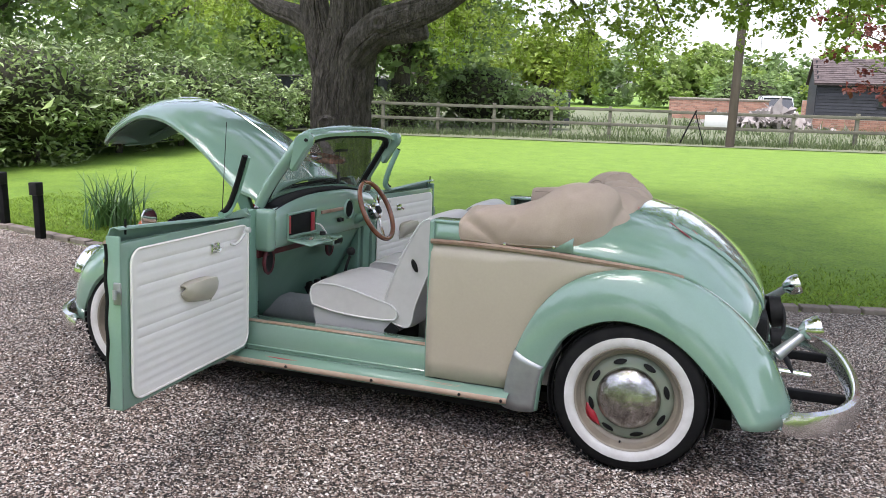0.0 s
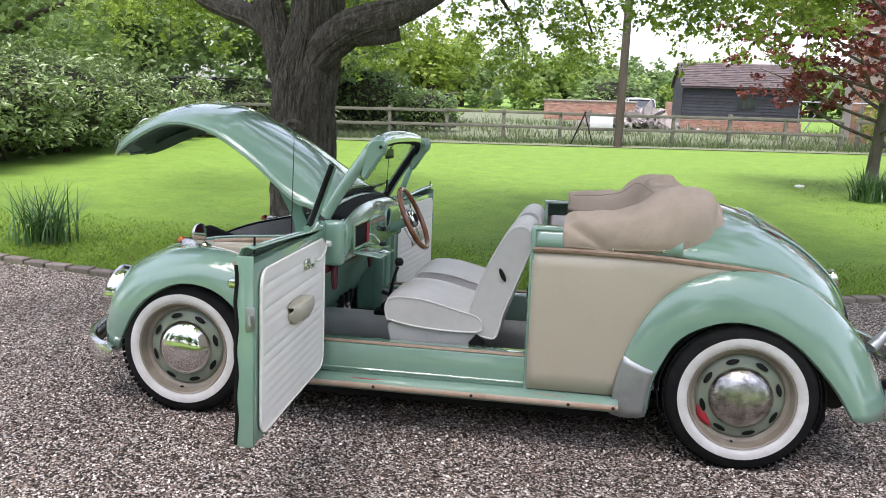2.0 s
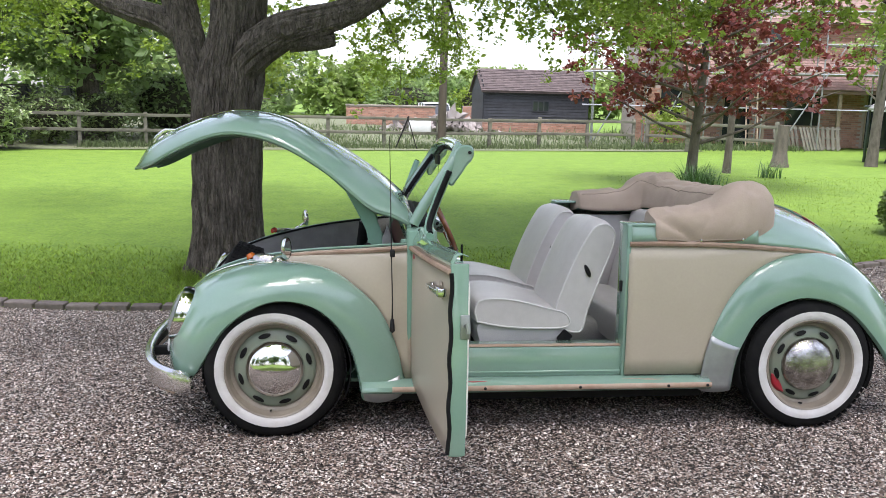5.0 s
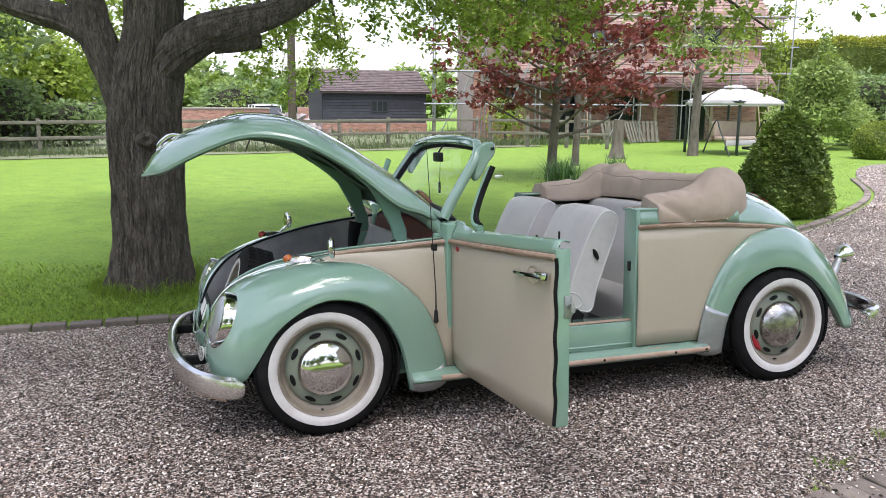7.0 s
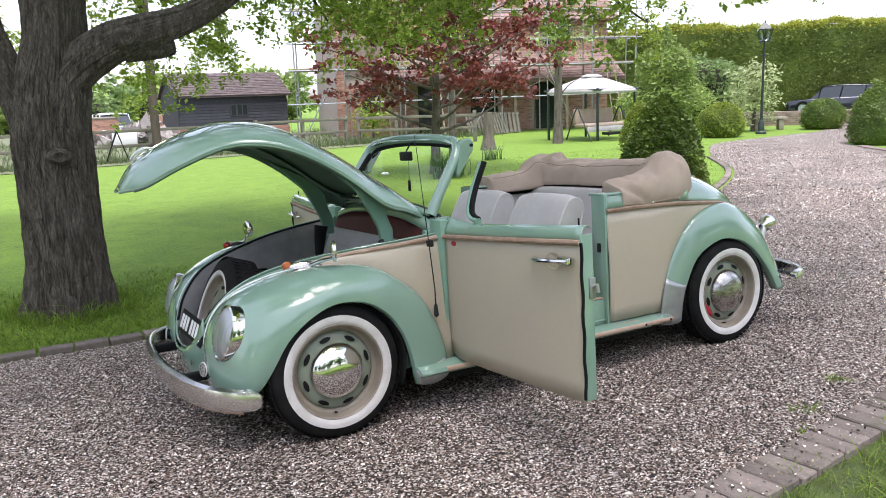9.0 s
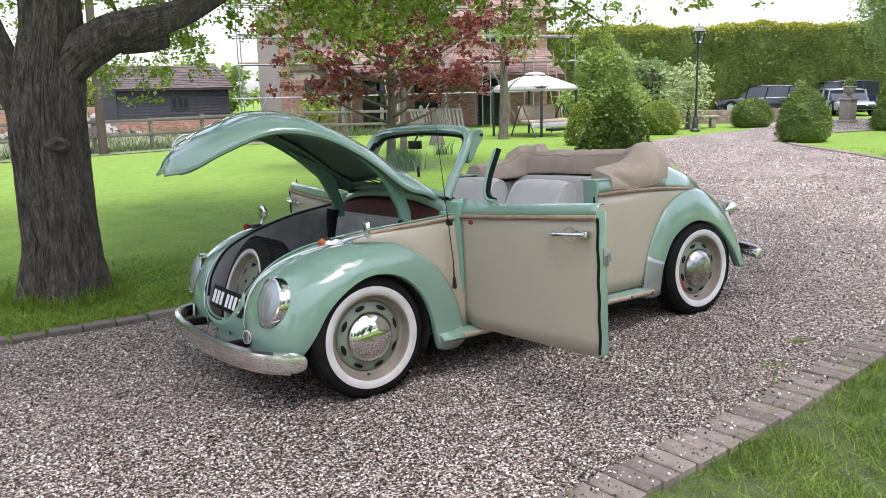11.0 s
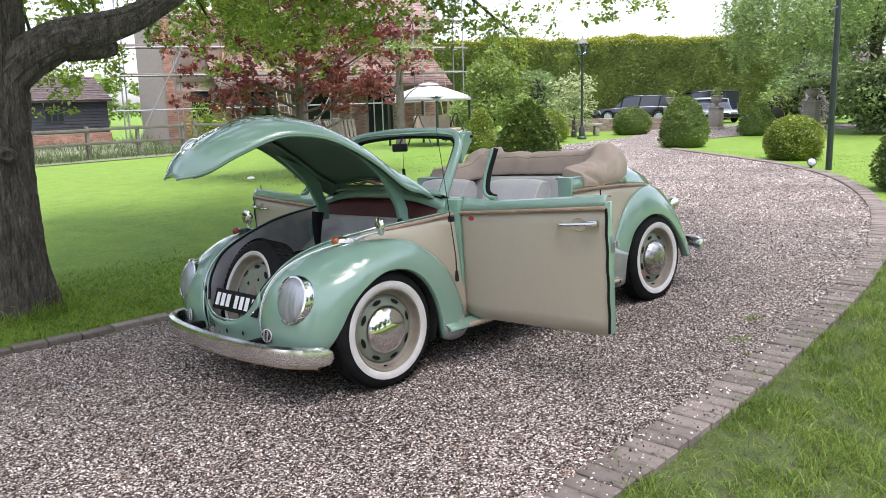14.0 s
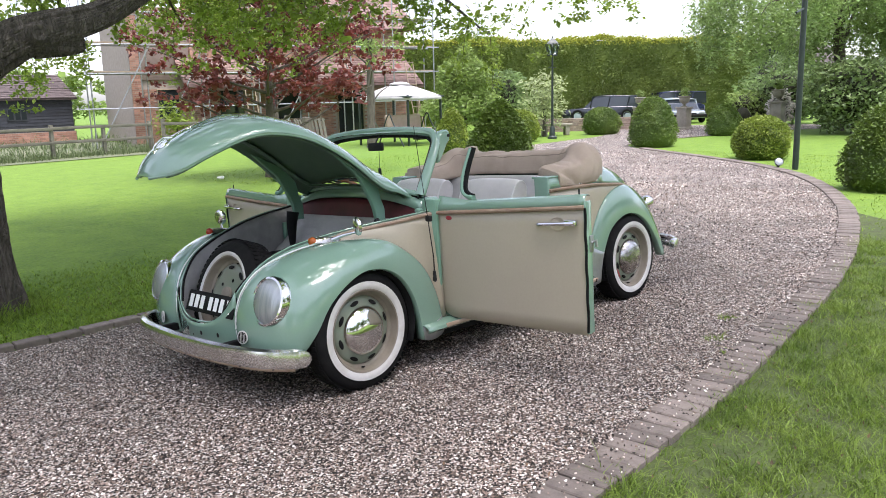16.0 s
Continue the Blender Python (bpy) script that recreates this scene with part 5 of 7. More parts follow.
for x in (-.92, .92):
    for y in (-.95, .95):
        part("post", box(x - .03, x + .03, y - .03, y + .03, 0, 1.55, .005), IRON, gz)
for a, b in (((-1.02, -1.02), (1.02, -1.02)), ((1.02, -1.02), (1.02, 1.02)), ((1.02, 1.02), (-1.02, 1.02)), ((-1.02, 1.02), (-1.02, -1.02))):
    part("beam", tube([V(*a, 1.5), V(*b, 1.5)], .03, 6), IRON, gz)
cn = []
for k in range(9):
    q = k / 8
    r = 1 - q * .78
    cn.append([V(1.07 * r * math.copysign(abs(math.cos(a)) ** .28, math.cos(a)), 1.07 * r * math.copysign(abs(math.sin(a)) ** .28, math.sin(a)), 1.50 + .38 * q ** .9) for a in (2 * math.pi * i / 40 for i in range(40))])
part("canopy", grid(cn, False, True), CANOPY, gz, "white cloth canopy", solid=.01)
part("valance", grid([[q + V(0, 0, -d) for q in cn[0]] for d in (0, .05, .10)], False, True), CANOPY, gz, "short hanging valance", solid=.006)
part("canopy_cap", lathe([(.34, 1.885), (.30, 1.93), (.18, 1.965), (.0, 1.985)], 24), CANOPY, gz, "small raised canopy vent", solid=.01)
sw_ = thing("swing_seat", (13.9, 15.2, 0), "pale cushioned garden swing seat under the gazebo", "bench", turn=8)
part("seat_cushion", box(-.85, .85, -.25, .25, .40, .52, .05, 3), CANVAS, sw_)
part("back_cushion", box(-.85, .85, .22, .36, .50, .95, .05, 3), CANVAS, sw_)
part("valance", box(-.86, .86, -.27, -.24, .27, .42, .01), CANOPY, sw_)
for x in (-.95, .95):
    part("side_frame", tube(crom([(x, -.5, 0), (x, -.1, .7), (x, .1, .95), (x, .5, .05)], 16), .022, 6), IRON, sw_)
part("footstool", box(-.45, .35, -.75, -.45, .18, .26, .02), DARK, sw_)
# lamp post
lp = thing("lamp_post", (18.3, 12.9, 0), "tall dark iron lamp post with a four-sided lantern", "lamp post")
part("base", lathe([(.16, 0), (.16, .05), (.10, .10), (.09, .35), (.06, .42)], 16), IRON, lp)
part("column", tube([V(0, 0, .4), V(0, 0, 1.4), V(0, 0, 2.72)], [.045, .038, .03], 12), IRON, lp)
part("ladder_bar", tube([V(-.2, 0, 2.35), V(.2, 0, 2.35)], .014, 6), IRON, lp)
lant = part("lantern", joined(*[tube([V(.10 * a, .10 * b_, 2.76), V(.17 * a, .17 * b_, 3.12)], .012, 5) for a in (-1, 1) for b_ in (-1, 1)], box(-.12, .12, -.12, .12, 2.72, 2.77, .01)), IRON, lp)
for k in range(4):
    m = Matrix.Rotation(k * math.pi / 2, 4, "Z")
    b = bmesh.new()
    b.faces.new([b.verts.new(m @ V(*p)) for p in ((-.09, .10, 2.77), (.09, .10, 2.77), (.16, .168, 3.11), (-.16, .168, 3.11))])
    part("pane", b, SCREEN, lant, "clear lantern pane", solid=.004)
part("lantern_roof", lathe([(.25, 3.11), (.20, 3.17), (.07, 3.27), (.03, 3.30), (.02, 3.36), (.0, 3.38)], 4), IRON, lant, smooth=False)
# iron post with a small spotlight at its foot
ip_ = thing("iron_post", (11.35, 2.08, 0), "slim dark green iron post beside the drive", "post")
part("column", tube([V(0, 0, -.05), V(.0, 0, 2.6), V(0, 0, 4.2)], [.055, .05, .045], 12), IRON, ip_)
part("bracket", tube([V(-.35, 0, 2.75), V(0, 0, 2.85)], .02, 6), IRON, ip_)
so = thing("spotlight", (11.25, 2.35, 0), "small grey metal garden spotlight at the foot of the post", "spotlight")
part("shell", lathe([(.0, -.075), (.045, -.06), (.07, .0), (.082, .05), (.076, .056), (.072, .045), (.0, .03)], 18, Matrix.Translation((0, 0, .11)) @ V(-.8, -.5, .5).to_track_quat("Z", "Y").to_matrix().to_4x4()), IRON, so)
part("lens", lathe([(.074, .047), (.05, .058), (.0, .062)], 18, Matrix.Translation((0, 0, .11)) @ V(-.8, -.5, .5).to_track_quat("Z", "Y").to_matrix().to_4x4()), LAMP_GLASS, so)
part("stake", tube([V(0, 0, -.05), V(0, 0, .06)], .02, 8), DARK, so)


def urn(at, h, label, plant=True):
    t = thing("stone_urn", at, label, "urn", "stone urns beside the drive")
    part("pedestal", joined(box(-.26, .26, -.26, .26, 0, .10, .015), box(-.21, .21, -.21, .21, .10, .55 * h, .01), box(-.25, .25, -.25, .25, .55 * h, .55 * h + .07, .012)), STONE, t, "square stone pedestal")
    z = .55 * h + .07
    part("bowl", lathe([(.12, z), (.13, z + .03), (.06, z + .07), (.07, z + .12), (.17, z + .18), (.21, z + .28), (.20, z + .36), (.25, z + .41), (.22, z + .42), (.0, z + .37)], 24), STONE, t, "turned stone bowl")
    if plant:
        p = shell(260, .17, .17, .2, z + .55, -1, .1, .6, at[0])
        crown("plant", p, .09, FRESH_LEAF, t, .4)
    return t


urn((27.3, 15.0, 0), 1.4, "weathered stone urn with a plant by the parked cars")
urn((25.6, 12.0, 0), 1.45, "weathered stone urn with a plant on a pedestal")
urn((26.0, 8.5, 0), 1.75, "weathered stone urn with a plant on a tall pedestal")
bush("rock_ornament", (25.6, 9.6, 0), .42, .38, .95, 10, .05, STONE, "mottled dark rock ornament on the grass", "rock", stem=False)
stw = thing("low_wall", (21.6, 16.8, 0), "low weathered brick wall before the hedge", "wall", turn=-38)
part("wall_core", box(0, 4.6, 0, .25, -.1, .50), MORTAR, stw)
b = bmesh.new()
brick_face(b, 0, 4.6, -.1, .50, -.012)
part("wall_bricks", b, material("weathered_brick", (0.19, 0.125, 0.10), 0.95, second=(0.31, 0.25, 0.21), scale=4, amount=0.8, bump=0.4, bump_scale=50, per_island=0.35), stw, smooth=False)
sb = thing("stone_bench", (20.2, 14.2, 0), "small pale stone bench behind the lamp post", "bench", turn=-35)
part("seat", box(-.6, .6, -.18, .18, .34, .42, .015), STONE, sb)
for x in (-.42, .42):
    part("support", box(x - .08, x + .08, -.14, .14, 0, .34, .01), STONE, sb)
shed = thing("outbuilding", (44.2, 13.6, 0), "dark gabled outbuilding behind the trees", "building")
part("gable_wall", outline([V(0, 0, 0), V(0, 5, 0), V(0, 5, 2.6), V(0, 2.5, 4.6), V(0, 0, 2.6)], 5, (1, 0, 0)), BLACK_WOOD, shed, smooth=False)
part("roof", outline([V(-.3, -.4, 2.4), V(-.3, 2.5, 4.75), V(-.3, 5.4, 2.4), V(-.3, 2.5, 4.6)], 5.6, (1, 0, 0)), ROOF_TILE, shed, smooth=False)
scrap = part("white_scrap", lathe([(.0, .04), (.03, .03), (.04, .0), (.03, -.03), (.0, -.04)], 12, Matrix.Translation((4.13, 10.0, .05)) @ Matrix.Diagonal((2.2, 1, .8, 1))), WHITE_PAINT)
tagged(scrap, "small white scrap lying on the lawn", "scrap")

# ---- the car: bonnet to the west, its near side to the south; it leans a little with the drive ----
LEAN = radians(-3.0)
car = thing("vintage_car", label="mint green and cream classic convertible, doors and bonnet open", category="car")
car.matrix_basis = Matrix.Translation((0, 0, -0.0377)) @ Euler((LEAN, 0, 0)).to_matrix().to_4x4()
FRONT_X, REAR_X, HUB_Z = -1.2, 1.2, 0.303


def sided(bm, s):
    bm.transform(Matrix.Diagonal((1, s, 1, 1)))
    return bm


def fender(inner, lip, centre, n_u=44, n_v=14, push=0.045, crown=0.6, nose=0.0):
    """A wing swept from its joint with the body over the crown to the wheel-arch lip."""
    a_s, d_s = crom(inner, n_u), crom(lip, n_u)
    rows = []
    for i, (a, d) in enumerate(zip(a_s, d_s)):
        k = max(0, 1 - i / n_u / .36)
        out = V(d.x - centre[0], 0, d.z - centre[1]).normalized()
        gap = max((a - d).dot(out), 0.05)
        b = a + V(0, (d.y - a.y) * 0.42, 0) + out * (push + .06 * nose * k)
        c = d + out * gap * (crown + nose * k) + V(0, 0.012, 0)
        row = bez(a, b, c, d, n_v)
        inward = -out
        row += [d + inward * 0.008 - V(0, 0.012, 0), d - V(0, 0.05, 0) + inward * 0.004]
        rows.append(row)
    return rows


F_IN = [(-1.66, .30, .26), (-1.67, .30, .40), (-1.63, .32, .54), (-1.53, .36, .645), (-1.35, .44, .717), (-1.15, .53, .735), (-.98, .60, .715), (-.86, .65, .64), (-.76, .68, .54), (-.69, .70, .39), (-.65, .71, .22)]
F_LIP = [(-1.60, .62, .22), (-1.545, .69, .27), (-1.49, .735, .36), (-1.42, .755, .475), (-1.32, .765, .56), (-1.20, .765, .608), (-1.07, .765, .597), (-.97, .765, .54), (-.895, .76, .445), (-.85, .755, .33), (-.82, .75, .17)]
R_IN = [(.70, .735, .20), (.725, .735, .36), (.765, .735, .49), (.84, .73, .63), (.95, .72, .735), (1.09, .70, .79), (1.24, .66, .80), (1.40, .60, .76), (1.56, .55, .66), (1.70, .50, .51), (1.82, .46, .28)]
R_LIP = [(.83, .755, .19), (.845, .765, .33), (.875, .77, .42), (.93, .775, .52), (1.02, .78, .585), (1.14, .78, .618), (1.27, .78, .60), (1.38, .775, .545), (1.47, .77, .465), (1.56, .765, .36), (1.63, .76, .25)]
EDGE = [(-.60, .665, .835), (-.85, .615, .812), (-1.05, .545, .79), (-1.22, .47, .76), (-1.38, .40, .72), (-1.52, .36, .655), (-1.62, .31, .55), (-1.675, .25, .44), (-1.70, .14, .375), (-1.705, 0, .36)]


def bead(points, r, n=60, s=1):
    return sided(tube(crom(points, n), r, 6), s)


def wheel(parent, m, stain=False, cap=True, band=1.0):
    """A disc wheel with white-walled tyre, turned about its own z, outside upwards."""
    tyre = part("tyre", lathe([(.20, -.06), (.215, -.075), (.25, -.082), (.283, -.076), (.298, -.055), (.303, -.03), (.303, .03), (.298, .052), (.286, .068), (.266, .077), (.254, .079)], 56, m), TYRE, parent, "black tyre with a white sidewall band")
    if band < 1:
        part("sidewall", lathe([(.258, .0775), (.250, .0815), (.238, .083), (.204 + .045 * band, .0825)], 56, m), TYRE, tyre)
    part("whitewall", lathe([(.204 + (r - .204) * band, h) for r, h in ((.255, .0785), (.252, .083), (.236, .085), (.220, .082), (.207, .074), (.204, .066))], 56, m), WHITEWALL, tyre, "white sidewall ring")
    treads = bmesh.new()
    for k in range(60):
        a = 2 * math.pi * k / 60
        for h in (-.045, 0.0, .045):
            b = box(.3015, .3055, -.011, .011, h - .016, h + .016, m=Matrix.Rotation(a + h * 2, 4, "Z"))
            me = bpy.data.meshes.new("tread")
            b.to_mesh(me)
            b.free()
            treads.from_mesh(me)
            bpy.data.meshes.remove(me)
    treads.transform(m)
    part("tread", treads, TYRE, tyre, smooth=False)
    rim = part("rim", lathe([(.206, .060), (.213, .074), (.209, .080), (.202, .076), (.196, .052), (.190, .040), (.180, .036), (.174, .028)], 56, m), RIM_BEIGE, parent, "dusty beige steel rim")
    disc = part("wheel_disc", lathe([(.176, .022), (.170, .034), (.160, .040), (.140, .046), (.126, .048), (.10, .045), (.0, .045)], 48, m), RIM_GREEN, parent, "green painted wheel disc with slots")
    for k in range(8):
        a = 2 * math.pi * (k + .5) / 8
        b = lathe([(.0, .0), (.010, .0), (.0125, -.003)], 12)
        b.transform(m @ Matrix.Rotation(a, 4, "Z") @ Matrix.Translation((.151, 0, .0515)) @ Matrix.Rotation(radians(22), 4, "Y") @ Matrix.Diagonal((.92, 2.2, 1, 1)))
        part("slot", b, BLACK, disc)
        b = tube([V(.010 * 1.05 * math.cos(q), .0225 * math.sin(q), 0) for q in (2 * math.pi * i / 16 for i in range(16))], .0022, 5, closed=True)
        b.transform(m @ Matrix.Rotation(a, 4, "Z") @ Matrix.Translation((.151, 0, .0475)) @ Matrix.Rotation(radians(22), 4, "Y"))
        part("slot_rim", b, RIM_GREEN, disc)
    if cap:
        part("hubcap", lathe([(.126, .046), (.125, .056), (.118, .068), (.104, .083), (.085, .095), (.06, .103), (.03, .107), (.0, .108)], 48, m), CHROME_WORN if stain else CHROME, parent, "domed chrome hubcap")
    else:
        part("hub", lathe([(.045, .04), (.045, .058), (.03, .062), (.0, .062)], 20, m), RIM_BEIGE, parent)
        for k in range(5):
            a = 2 * math.pi * k / 5
            part("wheel_bolt_hole", lathe([(.0, .0), (.009, .0), (.010, -.002)], 10, m @ Matrix.Translation((.085 * math.cos(a), .085 * math.sin(a), .0475))), BLACK, disc)
    part("valve", tube([(m @ V(.188, 0, .040)), (m @ V(.183, 0, .062))], .004, 6), BLACK, rim)
    if stain:
        b = bmesh.new()
        rows = []
        for i in range(9):
            a = radians(292 + i * 4.5)
            w = math.sin(math.pi * i / 8) * .016 + .002
            rows.append([V((.168 + q * w) * math.cos(a), (.168 + q * w) * math.sin(a), .0445 - abs(q) * .001 - (0.006 if q > 0.4 else 0)) for q in (-1, 0, 1)])
        b.free()
        b = grid(rows)
        b.transform(m)
        part("red_stain", b, RED, disc, "red paint smear on the wheel", solid=.003)


def wheel_pose(x, s):
    """The wheel's outside turned to the side s (-1 near), with its valve low."""
    y = .665 if x < 0 else .695
    return Matrix.Translation((x, s * y, HUB_Z)) @ Matrix.Rotation(radians(90 if s < 0 else -90), 4, "X") @ Matrix.Rotation(radians(-96), 4, "Z")


WHEELS = []
for s in (-1, 1):
    for x in (FRONT_X, REAR_X):
        w = thing("wheel", label="")
        w.parent = car
        wheel(w, wheel_pose(x, s), stain=(x > 0 and s < 0), band=.94)
        WHEELS.append(w)

for s in (-1, 1):
    # wings
    rows = fender(F_IN, F_LIP, (FRONT_X, .30), crown=.78, nose=.25)
    wing_pts = [p for r in rows for p in r[:13]]
    ff = part("front_wing", sided(grid(rows), s), GREEN, car, "glossy mint green front wing", solid=.004)
    tip = [[p + (p - V(FRONT_X, p.y, .30)).normalized() * .003 + V(0, .003, 0) for p in r[5:14]] for r in rows[-3:]]
    part("wing_tip", sided(grid(tip), s), ALLOY, ff, "bare metal wing tip", solid=.002)
    part("wing_piping", bead([(x, y + .008, z + .005) for x, y, z in F_IN], .0048, 70, s), WHITE_PAINT, ff)
    rows = fender(R_IN, R_LIP, (REAR_X, .30))
    rf = part("rear_wing", sided(grid(rows), s), GREEN, car, "glossy mint green rear wing", solid=.004)
    guard = [[p + V(-.003, .004, 0) for p in r[1:14]] for r in rows[:8]]
    part("stone_guard", sided(grid(guard), s), ALLOY, rf, "bare metal stone guard", solid=.002)
    part("wing_piping", bead([(x, y + .012, z + .004) for x, y, z in R_IN], .0055, 70, s), WHITE_PAINT, rf)
    # dark inner arches
    for cx, wy in ((FRONT_X, .50), (REAR_X, .54)):
        arch = [[V(cx + .325 * math.cos(a), y, .30 + .315 * math.sin(a)) for y in (wy - .10, wy, .745 - .13 * (cx < 0) * min(1, max(0, (a - 1.9) / .5)))] for a in (math.pi * (i / 20 * 1.25 - .125) for i in range(21))]
        part("inner_arch", sided(grid(arch), s), BLACK, car, solid=.004)
        part("arch_wall", sided(box(cx - .34, cx + .34, wy - .13, wy - .115, .20, .60), s), BLACK, car, smooth=False)

    # nose side: painted front, cream scuttle side, brown strip over it
    top, low = crom(EDGE, 60), crom(F_IN, 60)
    low = low[::-1]
    def nearest_low(e):
        """The joint's point that lies under the edge's point."""
        return min(low, key=lambda q: abs(q.x - e.x))
    cream_rows, green_rows = [], []
    for k, e in enumerate(top):
        a = nearest_low(e)
        if e.x > -.66:
            a = V(e.x, .71, .25)
        if a.z > e.z - .004:
            a = V(a.x, a.y, e.z - .004)
        row = [e + (a - e) * (j / 6) + V(0, .010 * math.sin(math.pi * j / 6), 0) for j in range(7)]
        (cream_rows if e.x > -1.16 else green_rows).append(row)
    green_rows.insert(0, cream_rows[-1])
    part("scuttle_side", sided(grid(cream_rows), s), CREAM, car, "cream front side panel", solid=.004)
    green_rows = [r for r in green_rows if r[0].x > -1.655]
    part("nose_side", sided(grid(green_rows), s), GREEN, car, solid=.004)
    part("hinge_pillar", sided(box(-.635, -.585, .60, .705, .24, .90, .006), s), GREEN_DULL, car)
    part("side_trim", bead([(p.x, p.y + .008, p.z - .012) for p in (V(*q) for q in EDGE[:4])], .0105, 40, s), PRIMER, car, "brown primed waist strip")
    lip = [V(*p) + V(0, -.012, .006) for p in EDGE]
    part("bonnet_gutter", bead(lip, .006, 60, s), GREEN, car)
    seal = [V(*p) + V(0, -.028, .004) for p in EDGE[:8]]
    part("bonnet_seal", bead(seal, .007, 60, s), BLACK, car)

    # headlamp, horn grille, indicator, mirror
    hp = Matrix.Translation((-1.602, s * .55, .508)) @ V(-.95, s * .10, .30).to_track_quat("Z", "Y").to_matrix().to_4x4()
    lamp = part("headlamp", lathe([(.098, .034), (.103, .040), (.112, .036), (.117, .022), (.118, -.005), (.113, -.06)], 36, hp @ Matrix.Diagonal((1, 1.06, 1, 1))), CHROME, car, "chrome headlamp ring with fluted glass")
    part("lens", lathe([(.101, .034), (.09, .044), (.07, .054), (.04, .061), (.0, .063)], 36, hp @ Matrix.Diagonal((1, 1.06, 1, 1))), LAMP_GLASS, lamp)
    for_horn = min((p for p in wing_pts if p.x < -1.45), key=lambda p: (p.y - .41) ** 2 + (p.z - .335) ** 2)
    hg = Matrix.Translation((for_horn.x - .008, s * for_horn.y, for_horn.z)) @ V(-.93, .25 * s, .10).to_track_quat("Z", "Y").to_matrix().to_4x4()
    horn = part("horn_grille", lathe([(.030, .002), (.033, .004), (.033, .008), (.030, .010), (.028, .008)], 24, hg), PIPING, car, "round slotted horn grille")
    part("grille_back", lathe([(.0, .0105), (.027, .0105), (.0275, .002)], 20, hg), BLACK, horn)
    for k in range(-2, 3):
        h = math.sqrt(max(.027 ** 2 - (k * .0095) ** 2, 0))
        part("grille_bar", tube([hg @ V(k * .0095, -h, .0105), hg @ V(k * .0095, h, .0105)], .0012, 5), PIPING, horn)
    ip = Matrix.Translation((-1.24, s * .525, .745)) @ Matrix.Rotation(radians(s * 10), 4, "Z") @ Matrix.Rotation(radians(7), 4, "Y")
    body = lathe([(.0, .028), (.018, .024), (.028, .010), (.031, -.004)], 20)
    body.transform(ip @ Matrix.Diagonal((3.0, 1, 1, 1)))
    ind = part("indicator", body, CHROME_WORN, car, "chrome indicator housing with amber lens")
    ln = lathe([(.0, .024), (.014, .022), (.021, .012), (.023, .0)], 18)
    ln.transform(ip @ Matrix.Translation((-.078, 0, 0)) @ Matrix.Rotation(radians(-35), 4, "Y") @ Matrix.Diagonal((.95, 1, 1, 1)))
    part("lens", ln, AMBER if s < 0 else REDLENS, ind)
    mbase = V(-1.225, s * .54, .752)
    mir = part("wing_mirror", tube(crom([mbase, mbase + V(.035, s * .055, .022), mbase + V(.068, s * .122, .038)], 12), [.010 - .004 * i / 11 for i in range(12)], 8), CHROME, car, "chrome wing mirror on a short stalk")
    mp = Matrix.Translation(mbase + V(.076, s * .130, .068)) @ V(.95, .28 * s, .06).to_track_quat("Z", "Y").to_matrix().to_4x4()
    part("mirror_shell", lathe([(.040, .006), (.043, .004), (.043, -.004), (.038, -.012), (.022, -.018), (.0, -.020)], 24, mp @ Matrix.Diagonal((1, 1.1, 1, 1))), CHROME, mir)
    part("mirror_glass", lathe([(.0, .0045), (.039, .004)], 24, mp @ Matrix.Diagonal((1, 1.1, 1, 1))), CHROME, mir)

# nose apron between the wings, with small holes
ap = []
for i in range(25):
    q = -1 + 2 * i / 24
    y = q * .31
    zt = .365 + .18 * abs(q) ** 3
    ap.append([V(-1.725 + .065 * q * q + (j / 6) * .008 * (1 - q * q) + .01 * (j / 6) ** 2, y, zt + (.235 - zt) * j / 6) for j in range(7)])
apron = part("front_apron", grid(ap), GREEN, car, "mint green nose panel with bolt holes", solid=.004)
for hy, hz, hr in ((.085, .326, .011), (-.055, .318, .012), (.03, .300, .006), (-.185, .318, .012), (-.01, .268, .008), (.03, .262, .006)):
    part("bolt_hole", lathe([(.0, .001), (hr, .0)], 12, Matrix.Translation((-1.7345 + .065 * (hy / .31) ** 2 + .018 * ((.365 - hz) / .13) ** 2, hy, hz)) @ V(-1, 0, 0).to_track_quat("Z", "Y").to_matrix().to_4x4()), BLACK, apron)

# luggage bay
well = []
for i in range(31):
    q = -1 + 2 * i / 30
    well.append([V(x, max(-w, min(w, q * w * 1.0)), z) for x, w, z in ((-.80, .55, .46), (-.9, .53, .45), (-1.15, .44, .42), (-1.32, .36, .30), (-1.52, .28, .235), (-1.66, .19, .25))])
part("bay_floor", grid([[p + V(0, 0, .02 * noise.noise(p * 9)) for p in r] for r in well]), CARPET, car, "grey carpet lining of the luggage bay", solid=.006)
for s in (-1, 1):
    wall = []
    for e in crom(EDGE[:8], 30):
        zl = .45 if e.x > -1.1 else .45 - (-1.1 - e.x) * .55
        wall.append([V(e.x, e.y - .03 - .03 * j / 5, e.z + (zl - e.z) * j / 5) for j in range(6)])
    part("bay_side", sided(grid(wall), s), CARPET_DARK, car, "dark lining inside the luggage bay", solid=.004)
bulk = []
for i in range(41):
    y = -.60 + 1.2 * i / 40
    bulk.append([V(-.675 - .48 * (1 - j / 15) ** 1.8, y * (1 - .16 * (1 - j / 15)), .455 + .335 * (j / 15) ** 1.25 + (.045 * noise.noise(V(y * 4, j * .30, 3)) + .030 * abs(noise.noise(V(y * 9, j * .6, 8)))) * min(1, (15 - j) / 4)) for j in range(16)])
